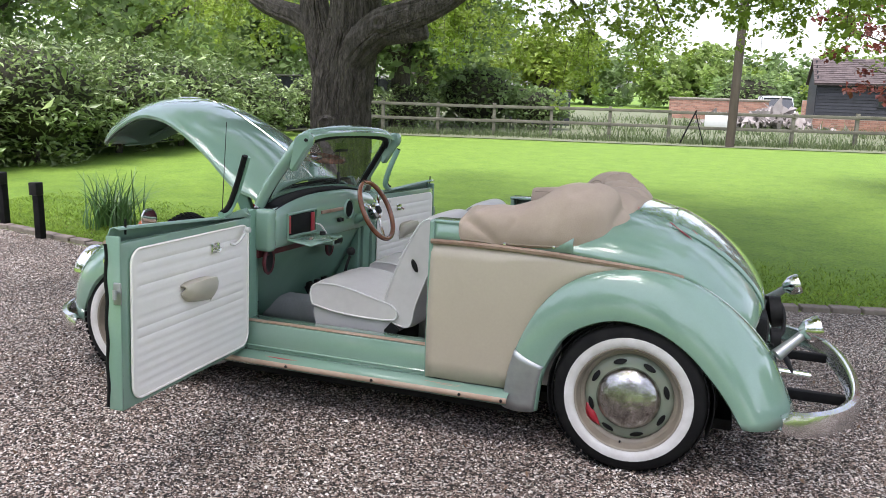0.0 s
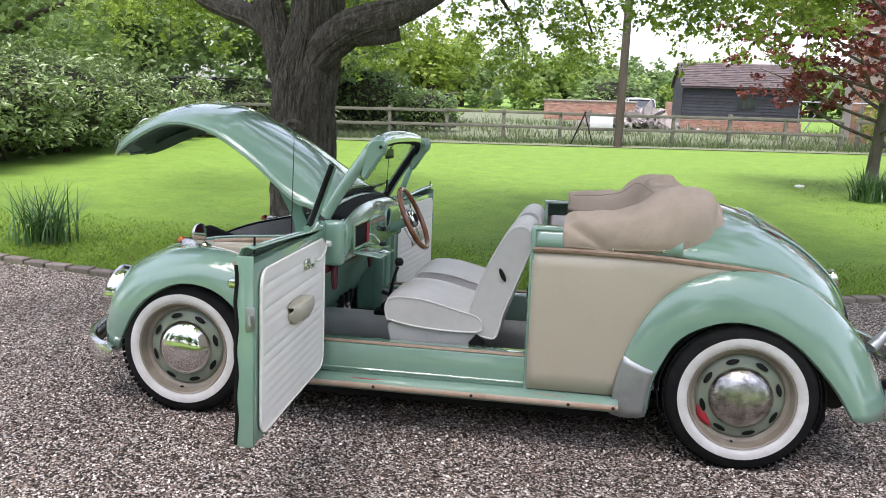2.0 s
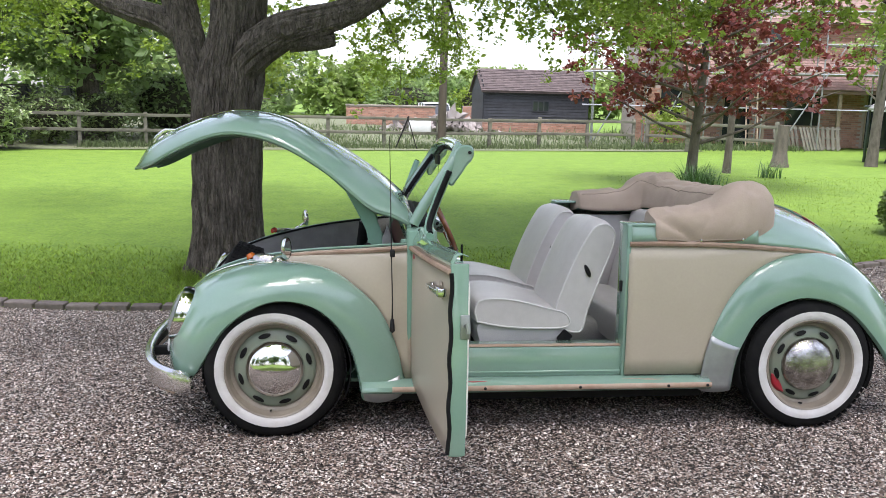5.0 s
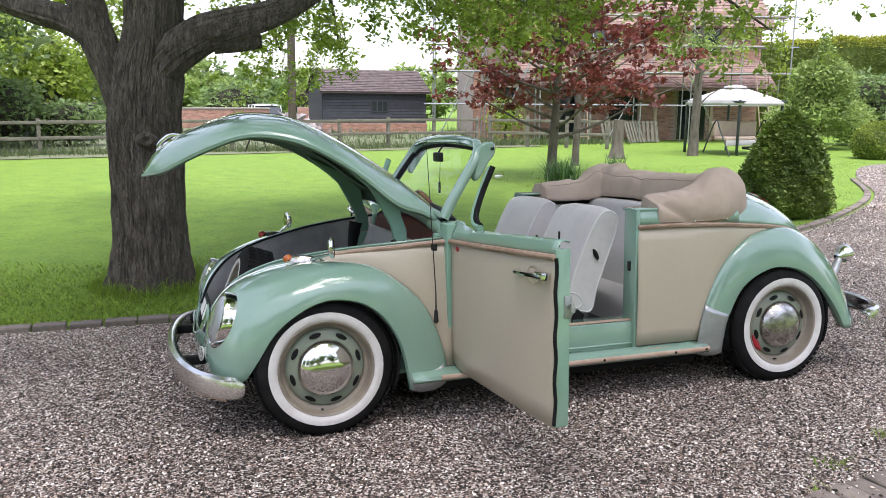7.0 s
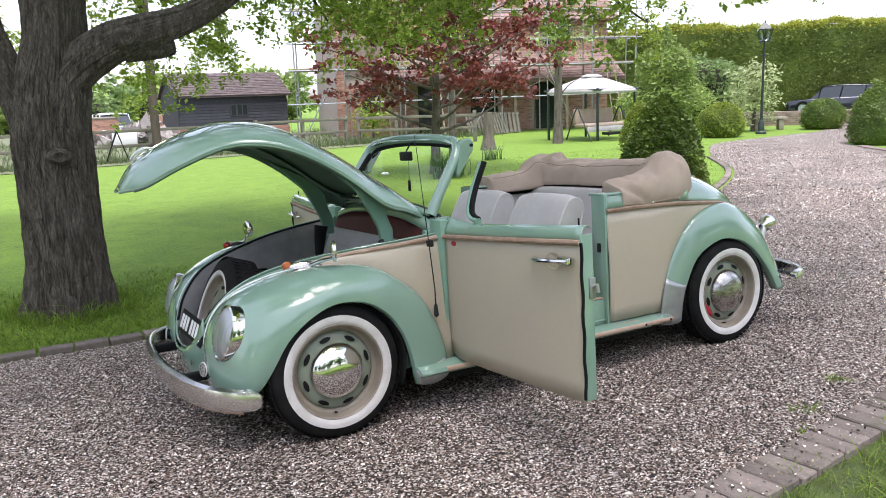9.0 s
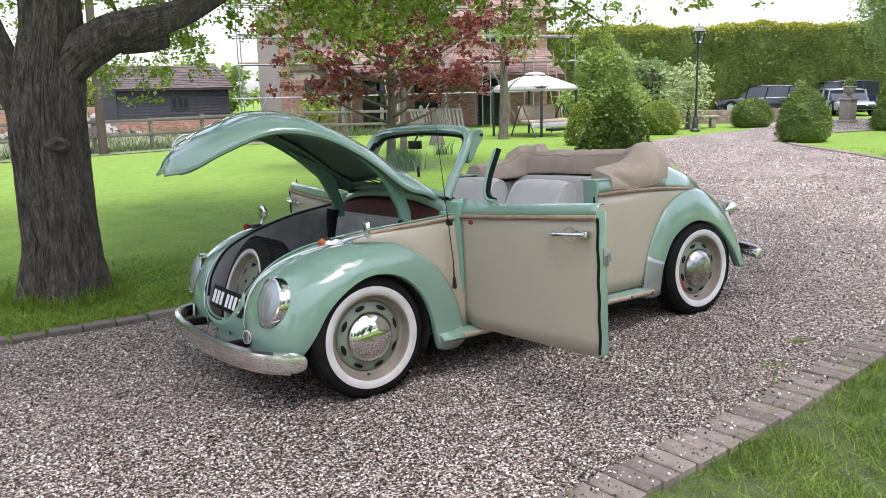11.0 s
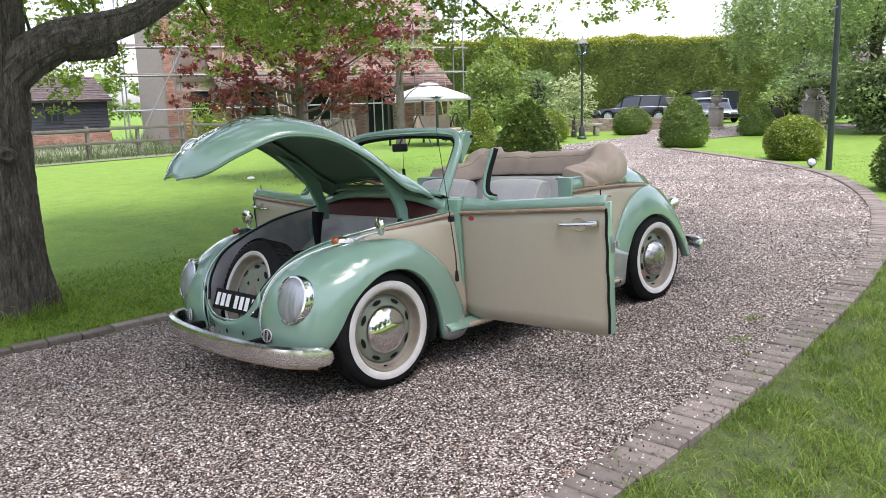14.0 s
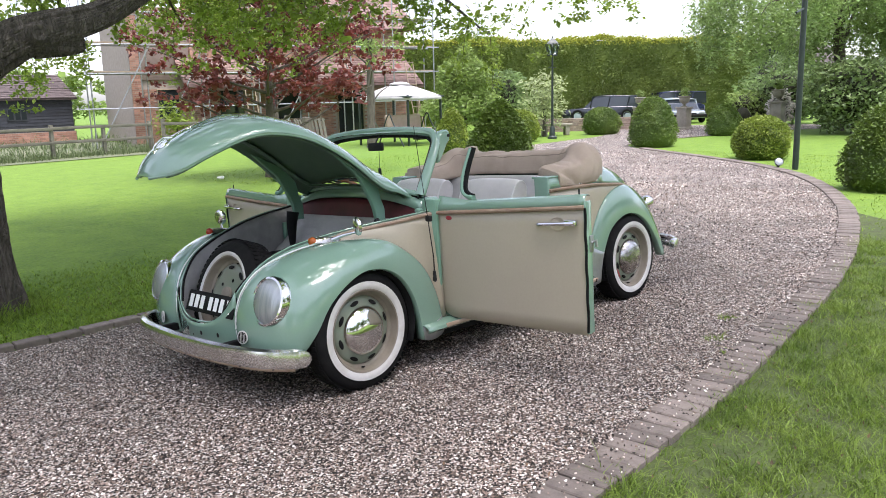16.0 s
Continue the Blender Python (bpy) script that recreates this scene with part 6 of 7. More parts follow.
part("bay_lining", grid(bulk), CARPET, car, "crumpled grey cloth at the back of the bay", solid=.004)
part("bulkhead", grid([[V(-.665 + .01 * j, y, .74 + .155 * j / 4 - .05 * (abs(y) / .6) ** 3 * j / 4) for j in range(5)] for y in (-.6 + 1.2 * i / 20 for i in range(21))]), MAROON, car, "dark maroon bulkhead", solid=.006)
part("rubber_drain", tube(crom([(-.80, .40, .82), (-.815, .40, .75), (-.83, .385, .68), (-.84, .375, .62)], 14), [.040 - .022 * i / 13 for i in range(14)], 12), BLACK, car, "black rubber sleeve hanging in the bay")

# spare wheel leaning in the nose, and the plate before it
SP = Matrix.Translation((-1.485, .005, .455)) @ V(-.945, 0, .33).to_track_quat("Z", "Y").to_matrix().to_4x4() @ Matrix.Rotation(radians(70), 4, "Z")
spare = thing("spare_wheel")
spare.parent = car
tagged(spare, "spare wheel with white sidewall standing in the nose")
wheel(spare, SP, cap=False, band=.55)
PM = Matrix.Translation((-1.665, -.065, .458)) @ V(-.93, 0, .36).to_track_quat("Z", "Y").to_matrix().to_4x4()
plate = part("number_plate", box(-.235, .235, -.055, .055, -.004, .004, .003, m=PM @ Matrix.Rotation(0, 4, "Z")), BLACK, car, "black number plate with pale marks")
plate_x = (PM.to_3x3() @ V(1, 0, 0))
flat = Matrix.Identity(4)
if abs(plate_x.y) < .7:
    flat = Matrix.Rotation(radians(90), 4, "Z")
    plate.data.transform(PM @ flat @ PM.inverted())
for k, (u, w) in enumerate(((-.205, .036), (-.145, .036), (-.085, .036), (.005, .034), (.065, .034), (.125, .034), (.195, .036))):
    part("plate_mark", box(u * .93 - w / 2, u * .93 + w / 2, -.034, .034, .0042, .0065, m=PM @ flat), WHITE_PAINT, plate)

# bonnet, raised on its hinges
HOOD = [(-1.917, 1.134, -1.917, 1.127, .07), (-1.85, 1.235, -1.825, 1.15, .20), (-1.728, 1.315, -1.68, 1.225, .275), (-1.554, 1.385, -1.50, 1.295, .335), (-1.411, 1.412, -1.35, 1.30, .375), (-1.214, 1.388, -1.185, 1.255, .42), (-.991, 1.28, -.99, 1.14, .455), (-.80, 1.16, -.80, .985, .48), (-.70, 1.085, -.69, .945, .49), (-.615, 1.01, -.60, .90, .495)]
hc, he = crom([(a, 0, b) for a, b, *_ in HOOD], 46), crom([(c, w, d) for _, _, c, d, w in HOOD], 46)


def hood_row(c, e, n=13, shrink=1.0, drop=0.0):
    row = []
    for j in range(-n, n + 1):
        a = j / n * math.pi / 2
        k = 1 - abs(math.cos(a)) ** 1.25
        row.append(V(c.x + (e.x - c.x) * k, e.y * math.sin(a) * shrink, c.z + (e.z - c.z) * k - drop))
    return row


rows = [hood_row(c, e) for c, e in zip(hc, he)]
bonnet = part("bonnet", grid(rows), GREEN, car, "raised glossy mint green bonnet", solid=.008)
# Dull inside green, darkened further: shade below the raised bonnet is in this colour.
SHADED_UNDERSIDE = material("shaded_dull_green_underside", (0.085, 0.135, 0.108), 0.5, second=(0.11, 0.165, 0.13), scale=5, bump=0.08, bump_scale=30)
inner = [hood_row(c, e, shrink=.93, drop=.016) for c, e in zip(hc[3:-2], he[3:-2])]
part("bonnet_lining", grid(inner), SHADED_UNDERSIDE, bonnet, "dull green underside of the bonnet, shade in its colour", solid=.003)
part("bonnet_rim", tube([r[0] + V(0, .004, -.002) for r in rows] + [], .008, 8), GREEN, bonnet)
part("bonnet_rim", tube([r[-1] + V(0, -.004, -.002) for r in rows], .008, 8), GREEN, bonnet)
part("bonnet_rib", tube([V(r[5].x, r[5].y * .9, r[5].z - .028) for r in rows[6:-4]] + [V(r[-6].x, r[-6].y * .9, r[-6].z - .028) for r in rows[6:-4]][::-1], (.02, .010), 8, up=(0, 0, 1)), SHADED_UNDERSIDE, bonnet)
part("bonnet_moulding", tube([p + V(0, 0, .006) for p in hc[5:]], (.006, .004), 6, up=(0, 0, 1)), CHROME, bonnet, "thin chrome centre moulding")
part("bonnet_handle", tube(crom([(-1.838, 0, 1.236), (-1.842, 0, 1.258), (-1.826, 0, 1.284), (-1.785, 0, 1.312), (-1.735, 0, 1.309)], 24), (.009, .005), 8, up=(0, 1, 0)), CHROME, bonnet, "chrome bonnet handle")
part("bonnet_badge", lathe([(.0, .006), (.03, .005), (.034, .0)], 20, Matrix.Translation((-1.80, 0, 1.278)) @ V(-.55, 0, .83).to_track_quat("Z", "Y").to_matrix().to_4x4()), CHROME, bonnet)
for s in (-1, 1):
    leg = [V(x + .05, .405, z - .03) for x, z in ((-1.12, 1.225), (-1.04, 1.155), (-.954, 1.077), (-.90, .98), (-.86, .90), (-.84, .80), (-.785, .80), (-.784, .882), (-.81, .95), (-.825, 1.03), (-.90, 1.12))]
    # Hinge legs take the darker green for the shade they stand in.
    part("bonnet_hinge", sided(outline(leg, .03, (0, -1, 0), .004), s), GREEN_DARK, car, "green bonnet hinge leg", smooth=False)
    part("hinge_foot", sided(tube([(-.80, .40, .80), (-.80, .45, .75)], .016, 8), s), DARK, car)

# scuttle and windscreen
sc = []
for i in range(31):
    q = -1 + 2 * i / 30
    y = q * .60
    fall = .075 * abs(q) ** 2.5
    sc.append([V(-.665 + .03 * abs(q), y, .905 - fall), V(-.64 + .02 * abs(q), y * .99, .945 - fall), V(-.60, y * .97, .965 - fall), V(-.56, y * .96, .965 - fall), V(-.53, y * .96, .95 - fall)])
part("scuttle", grid(sc), GREEN, car, "mint green scuttle under the windscreen", solid=.005)
HOOP = [(-.60, -.555, .915), (-.555, -.555, 1.00), (-.49, -.545, 1.10), (-.425, -.525, 1.195), (-.395, -.475, 1.245), (-.39, -.40, 1.263), (-.395, -.2, 1.276), (-.397, 0, 1.28)]
hoop = [V(*p) for p in HOOP] + [V(p[0], -p[1], p[2]) for p in HOOP[-2::-1]]
hoop = crom(hoop, 70)
screen = part("windscreen_frame", tube(hoop, [(.028 + .006 * min(1, max(0, (abs(p.y) - .40) / .12)), .022 + .003 * min(1, max(0, (abs(p.y) - .40) / .12))) for p in hoop], 14, up=(.8, 0, .45)), GREEN, car, "mint green windscreen frame with bare patches")
header = [[V(-.40 + dx, y, 1.283 - .028 * (abs(y) / .5) ** 4 + dz) for dx, dz in ((-.026, -.012), (-.01, .004), (.018, .004), (.040, -.012), (.038, -.030), (.012, -.024))] for y in (-.52 + 1.04 * i / 30 for i in range(31))]
part("header_rail", grid(header, close_v=True), GREEN, screen, solid=.0)
for s in (-1, 1):
    part("header_end", sided(outline([V(x, .508, z) for x, z in ((-.435, 1.195), (-.425, 1.24), (-.40, 1.264), (-.36, 1.271), (-.338, 1.262), (-.332, 1.238), (-.338, 1.205), (-.36, 1.185), (-.385, 1.145), (-.43, 1.08), (-.452, 1.10))], .048, (0, 1, 0), .010), s), GREEN, screen, "green header corner with worn red edge")
    part("header_pin", sided(tube([(-.355, .566, 1.235), (-.355, .55, 1.235)], .008, 8), s), DARK, screen)
lowbar = crom([(-.60, -.54, .925), (-.62, -.3, .955), (-.625, 0, .962), (-.62, .3, .955), (-.60, .54, .925)], 30)
part("screen_sill", tube(lowbar, .016, 8), GREEN, screen)
pane = []
for i in range(21):
    q = i / 20
    a, b = hoop[round(q * 24)], hoop[69 - round(q * 24)]
    pane.append([a + (b - a) * j / 16 for j in range(17)])
gl = part("windscreen_glass", grid(pane), SCREEN, screen, "clear windscreen glass")
gl.visible_shadow = False
part("screen_seal", tube([p + V(.004, -.028 * (1 if p.y > 0 else -1), -.022 if p.z > 1.2 else 0) for p in hoop], .016, 8), BLACK, screen, "black rubber screen seal")
part("rear_view_mirror", box(-.45, -.435, -.09, .05, 1.165, 1.215, .008), DARK, screen, "dark rear view mirror")
part("mirror_stalk", tube([(-.44, -.02, 1.215), (-.40, -.02, 1.27)], .005, 6), DARK, screen)
part("air_freshener", joined(tube([(-.44, -.045, 1.165), (-.445, -.045, 1.06)], .0015, 5), box(-.449, -.441, -.057, -.033, 1.00, 1.06, .003)), DARK, screen, "small tag hanging on a cord")
for y0, y1 in ((-.30, .08), (.05, .42)):
    part("wiper", joined(tube([(-.635, y0, .965), (-.61, (y0 + y1) / 2, .985), (-.585, y1, 1.0)], .005, 6), tube([(-.615, y0 + .08, .99), (-.575, y1 + .06, 1.01)], .004, 6)), DARK, screen, "black wiper blade")

# dashboard, steering wheel
dash = []
for i in range(31):
    q = -1 + 2 * i / 30
    y = q * .575
    fall = .06 * abs(q) ** 2.5
    dash.append([V(-.56, y, .955 - fall), V(-.525, y, .95 - fall), V(-.505, y, .925 - fall), V(-.50, y, .85), V(-.505, y, .76), V(-.52, y, .715), V(-.55, y, .70)])
dashboard = part("dashboard", grid(dash), GREEN, car, "mint green metal dashboard", solid=.006)
part("dash_pad", grid([[V(-.61 + .09 * j / 4, y, .962 - .07 * (abs(y) / .575) ** 2.5 + .006 * math.sin(j)) for j in range(5)] for y in (-.55 + 1.1 * i / 20 for i in range(21))]), BLACK, car, "dark dashboard top", solid=.004)
for s in (-1, 1):
    part("dash_end", sided(box(-.60, -.503, .55, .615, .70, .905, .022, 3), s), GREEN, dashboard)
    part("kick_liner_panel", sided(box(-.76, -.60, .575, .60, .24, .74, .008), s), GREEN_DULL, car)
glove = part("glovebox_opening", box(-.50, -.494, -.465, -.205, .765, .865, .004), BLACK, dashboard, "open dark glovebox with a red edge")
part("glovebox_edge", box(-.4955, -.489, -.245, -.21, .765, .86, .002), RED, glove)
part("glovebox_edge", box(-.4955, -.489, -.465, -.45, .775, .86, .002), RED, glove)
part("glovebox_frame", tube([V(-.492, y, z) for y, z in ((-.475, .76), (-.475, .87), (-.19, .875), (-.19, .76))], .007, 8, closed=True), GREEN, dashboard)
part("glovebox_lid", box(-.495, -.36, -.48, -.20, .742, .752, .005, m=Matrix.Translation((-.495, 0, .747)) @ Matrix.Rotation(radians(8), 4, "Y") @ Matrix.Translation((.495, 0, -.747))), GREEN, dashboard, "open green glovebox lid")
part("lid_catch", lathe([(.0, .02), (.014, .018), (.016, .0)], 14, Matrix.Translation((-.40, -.29, .758))), DARK, dashboard)
part("lid_stay", tube(crom([(-.49, -.20, .80), (-.47, -.18, .79), (-.43, -.19, .75)], 10), .004, 6), PIPING, dashboard)
part("dash_moulding", box(-.499, -.488, -.13, .12, .84, .858, .003), PRIMER, dashboard, "bare brown dash moulding")
part("ashtray", box(-.52, -.44, -.09, .02, .67, .72, .008), GREEN, dashboard)
part("radio_slot", box(-.445, -.435, -.08, .01, .68, .705, .002), BLACK, dashboard)
dial = part("speedometer", lathe([(.0, .0), (.048, .0), (.052, .008), (.056, .004), (.058, -.004)], 28, Matrix.Translation((-.496, .20, .84)) @ V(1, 0, 0).to_track_quat("Z", "Y").to_matrix().to_4x4()), GREEN, dashboard, "round dial opening")
part("dial_face", lathe([(.0, .002), (.046, .001)], 24, Matrix.Translation((-.495, .20, .84)) @ V(1, 0, 0).to_track_quat("Z", "Y").to_matrix().to_4x4()), BLACK, dial)
for y in (.07, .10):
    part("dash_knob", lathe([(.0, .02), (.010, .018), (.011, .0)], 12, Matrix.Translation((-.497, y, .79)) @ V(1, 0, 0).to_track_quat("Z", "Y").to_matrix().to_4x4()), DARK, dashboard)
for y in (-.535, .10):
    sp = Matrix.Translation((-.57, y, .645)) @ V(1, .2, 0).to_track_quat("Z", "Y").to_matrix().to_4x4()
    spk = part("speaker", lathe([(.062, .0), (.068, .012), (.061, .018), (.058, .008)], 28, sp), MAROON, car, "round speaker with a red surround")
    part("speaker_cone", lathe([(.056, .010), (.03, -.005), (.0, -.002)], 24, sp), DARK, spk)
part("red_bulkhead", box(-.60, -.575, -.60, -.10, .665, .72, .006), MAROON, car, "dark red panel under the dashboard")
SWM = Matrix.Translation((-.375, .315, .83)) @ V(.90, 0, .43).to_track_quat("Z", "Y").to_matrix().to_4x4()
sw = thing("steering_wheel")
sw.parent = car
tagged(sw, "steering wheel with a varnished wood rim")
part("wheel_rim", tube([SWM @ V(.172 * math.cos(a), .172 * math.sin(a), 0) for a in (2 * math.pi * i / 48 for i in range(48))], .0145, 10, closed=True), WOODRIM, sw, "varnished brown wood rim")
for a in (90, 210, 330):
    a = radians(a + 60)
    sb = box(.03, .168, -.014, .014, -.004, .000, .001)
    sb.transform(SWM @ Matrix.Rotation(a, 4, "Z") @ Matrix.Rotation(radians(6), 4, "Y"))
    part("spoke", sb, CHROME, sw, "chrome spoke")
part("wheel_hub", lathe([(.0, .012), (.04, .010), (.05, .0), (.048, -.03), (.03, -.05)], 24, SWM), CHROME, sw, "chrome wheel hub")
part("horn_button", lathe([(.0, .022), (.022, .020), (.026, .010)], 20, SWM), BLACK, sw)
part("steering_column", tube([SWM @ V(0, 0, -.04), SWM @ V(0, 0, -.30)], .026, 12), GREEN_DULL, car)
part("column_stalk", tube([SWM @ V(0, -.03, -.07), SWM @ V(.02, -.13, -.06)], .005, 6), CHROME, car)

# floor, tunnel, sills, running boards
part("floor_pan", box(-.95, .78, -.60, .60, .205, .225, .005), GREEN_DARK, car, "dark green painted floor pan")
part("floor_mat", box(-.58, .62, -.58, -.13, .226, .236, .004), CARPET, car, "grey carpet on the floor")
part("floor_mat", box(-.58, .62, .13, .58, .226, .236, .004), CARPET, car, "grey carpet on the floor")
part("tunnel", box(-.90, .62, -.09, .09, .22, .36, .05, 3), CARPET, car, "carpeted centre tunnel")
tb = [[V(-.60 - .34 * (j / 6), y, .70 - .47 * math.sin(j / 6 * 1.57)) for j in range(7)] for y in (-.61 + 1.22 * i / 12 for i in range(13))]
part("toe_board", grid(tb), GREEN_DULL, car, "green painted toe board", solid=.006)
for y in (-.36, .22, .31, .40):
    part("pedal", joined(tube([(-.80, y, .40), (-.74, y, .30)], .007, 6), box(-.76, -.735, y - .02, y + .02, .33, .39, .004)), DARK, car, "black foot pedal")
for s in (-1, 1):
    sill = sided(box(-.62, .36, .575, .705, .215, .385, .012), s)
    part("sill", sill, GREEN, car, "mint green door sill")
    part("sill_strip", sided(box(-.59, .345, .668, .702, .385, .391, .003), s), SILL_TRIM, car, "bare sill tread strip")
    part("sill_swage", sided(tube([(-.60, .706, .272), (.35, .706, .272)], .006, 6), s), GREEN, car)
    part("kick_panel", sided(box(-.66, -.60, .56, .60, .24, .85, .01), s), GREEN_DULL, car)
    part("kick_liner", sided(box(-.60, -.02, .565, .578, .24, .37, .003), s), CARPET, car, "grey lining along the sill")
    rb = [[V(x, y, z) for y, z in ((.70, .253), (.73, .252), (.775, .246), (.798, .236), (.802, .222), (.795, .212))] for x in (-.83 + 1.55 * i / 20 for i in range(21))]
    board = part("running_board", sided(grid(rb), s), GREEN, car, "mint green running board with bare patches", solid=.006)
    part("board_strip", sided(tube([(-.70 + 1.42 * i / 20, .803, .230) for i in range(21)], (.006, .012), 8, up=(0, 0, 1)), s), SILL_TRIM, board, "worn bare edge strip")
    for x in (-.30, .12, .52, .70):
        part("board_bolt", sided(lathe([(.0, .005), (.006, .004), (.007, .0)], 10, Matrix.Translation((x, .809, .230)) @ V(0, 1, 0).to_track_quat("Z", "Y").to_matrix().to_4x4()), s), DARK, board)
    for k, (x, y, l, w) in enumerate(((-.35, .765, .17, .010), (.42, .76, .20, .006), (.46, .772, .12, .004))):
        sc_m = [[V(x + l * (i / 10 - .5), y + (q * w * math.sin(math.pi * i / 10) + .004 * noise.noise(V(i * .7, k, 2))), .2525 - (y - .73) * .13 + .0015) for q in (-1, 1)] for i in range(11)]
        part("scrape", sided(grid(sc_m), s), RED if k == 0 else PRIMER, board, "red scrape in the paint" if k == 0 else "", solid=.002)
    part("chassis_rail", sided(box(-.72, .74, .52, .66, .13, .205, .01), s), BLACK, car)
    part("underfloor", sided(box(-1.30, 1.6, .0, .52, .15, .20, .01), s), BLACK, car)

# handbrake and gear lever
part("gear_lever", tube(crom([(-.43, .0, .36), (-.425, .0, .45), (-.405, 0, .55), (-.385, 0, .61)], 14), [.011 - .004 * i / 13 for i in range(14)], 8), DARK, car, "black gear lever with a round knob")
part("gear_knob", lathe([(.0, .024), (.014, .020), (.022, .008), (.023, -.004), (.016, -.018), (.0, -.022)], 18, Matrix.Translation((-.38, 0, .635))), DARK, car, "dark round gear knob")
part("gear_base", box(-.50, -.36, -.05, .05, .345, .385, .015), BLACK, car)
part("gear_boot", lathe([(.045, .0), (.04, .03), (.02, .05), (.012, .06)], 16, Matrix.Translation((-.43, 0, .375))), BLACK, car)
part("handbrake", tube(crom([(-.25, 0, .37), (-.38, .01, .44), (-.47, .01, .47)], 10), .011, 8), DARK, car, "black handbrake lever")


def cushion(rows_xz, y0, y1, puff=.02, n=14, edge=.05):
    """An upholstered block: a rounded side outline in x and z, swept across from y0 to y1, drawn in at both ends."""
    outl = crom(rows_xz + rows_xz[:1], 49)[:-1]
    mid = sum(outl, V(0, 0, 0)) / len(outl)
    rows = []
    for i in range(n + 1):
        q = -1 + 2 * i / n
        k = 1 - edge * abs(q) ** 6
        y = y0 + (y1 - y0) * (i / n)
        rows.append([mid + (p - mid) * k * (1 + puff * (1 - q * q)) + V(0, y, 0) for p in outl])
    bm = grid(rows, False, True)
    bm.verts.ensure_lookup_table()
    bm.faces.new(bm.verts[:48])
    bm.faces.new(bm.verts[-48:])
    return bm, rows[0], rows[-1]


def front_seat(y0):
    seat = thing("front_seat")
    seat.parent = car
    tagged(seat, "grey vinyl front seat with pale piping")
    y1 = y0 + .47
    c, ra, rb = cushion([(-.315, 0, .50), (-.325, 0, .56), (-.29, 0, .605), (-.15, 0, .605), (.02, 0, .565), (.12, 0, .535), (.13, 0, .475), (0, 0, .465), (-.18, 0, .475)], y0, y1)
    cu = part("seat_cushion", c, VINYL, seat, "smooth pale grey vinyl cushion")
    b, r2, r3 = cushion([(-.29, 0, .37), (-.305, 0, .49), (-.15, 0, .49), (.10, 0, .49), (.12, 0, .44), (.06, 0, .37), (-.12, 0, .365)], y0 + .012, y1 - .012, 0)
    part("seat_base", b, VINYL_SIDE, seat, "darker grey vinyl seat base")
    k, r4, r5 = cushion([(.045, 0, .50), (.07, 0, .60), (.13, 0, .76), (.20, 0, .90), (.245, 0, .955), (.30, 0, .96), (.335, 0, .92), (.325, 0, .85), (.27, 0, .70), (.215, 0, .55), (.19, 0, .445), (.14, 0, .435), (.08, 0, .46)], y0 + .01, y1 - .01, .015)
    bk = part("seat_back", k, VINYL, seat, "tall grey vinyl backrest with rounded top")
    for r, par in ((ra, cu), (rb, cu), (r4, bk), (r5, bk)):
        part("piping", tube(r, .0045, 6, closed=True), PIPING, par)
    for y in (y0 - .001, y1 + .001):
        part("recliner_slot", lathe([(.0, .003), (.012, .002), (.014, -.004)], 14, Matrix.Translation((.205, y, .735)) @ Matrix.Rotation(radians(90 if y < y0 + .2 else -90), 4, "X") @ Matrix.Rotation(radians(25 if y < y0 + .2 else -25), 4, "Z") @ Matrix.Diagonal((.75, 2.3, 2, 1))), BLACK, bk)
        part("seat_hinge", box(.07, .13, y - .010, y + .010, .395, .45, .008, m=Matrix.Translation((.10, 0, .43)) @ Matrix.Rotation(radians(-50), 4, "Y") @ Matrix.Translation((-.10, 0, -.43))), BLACK, seat)
    for x in (-.24, .05):
        part("seat_leg", box(x - .03, x + .03, y0 + .04, y1 - .04, .262, .40, .006), BLACK, seat)
    return seat


for seat_y in (-.565, .095):
    front_seat(seat_y).location = (0, 0, -.032)
bench = thing("rear_bench")
bench.parent = car
tagged(bench, "pale grey vinyl rear bench seat")
c, ra, rb = cushion([(.42, 0, .30), (.41, 0, .42), (.46, 0, .46), (.66, 0, .44), (.74, 0, .42), (.74, 0, .30), (.58, 0, .29)], -.55, .55, 0)
part("bench_cushion", c, VINYL, bench)
c, ra, rb = cushion([(.66, 0, .42), (.70, 0, .60), (.77, 0, .80), (.80, 0, .90), (.86, 0, .90), (.87, 0, .84), (.80, 0, .55), (.76, 0, .42)], -.55, .55, 0)
bb = part("bench_back", c, VINYL, bench, "pale grey vinyl rear backrest")
part("piping", tube(ra, .0045, 6, closed=True), PIPING, bb)
part("rear_shelf", box(.80, 1.25, -.60, .60, .70, .88, .02), VINYL_SIDE, car)
for s in (-1, 1):
    part("rear_trim_panel", sided(box(.37, .90, .60, .625, .26, .86, .01), s), VINYL, car, "grey vinyl side lining")
    part("belt_mount", sided(tube(crom([(.40, .60, .66), (.52, .56, .42), (.56, .52, .30)], 12), (.012, .003), 6, up=(0, 1, 0)), s), PIPING, car, "pale seat belt strap")

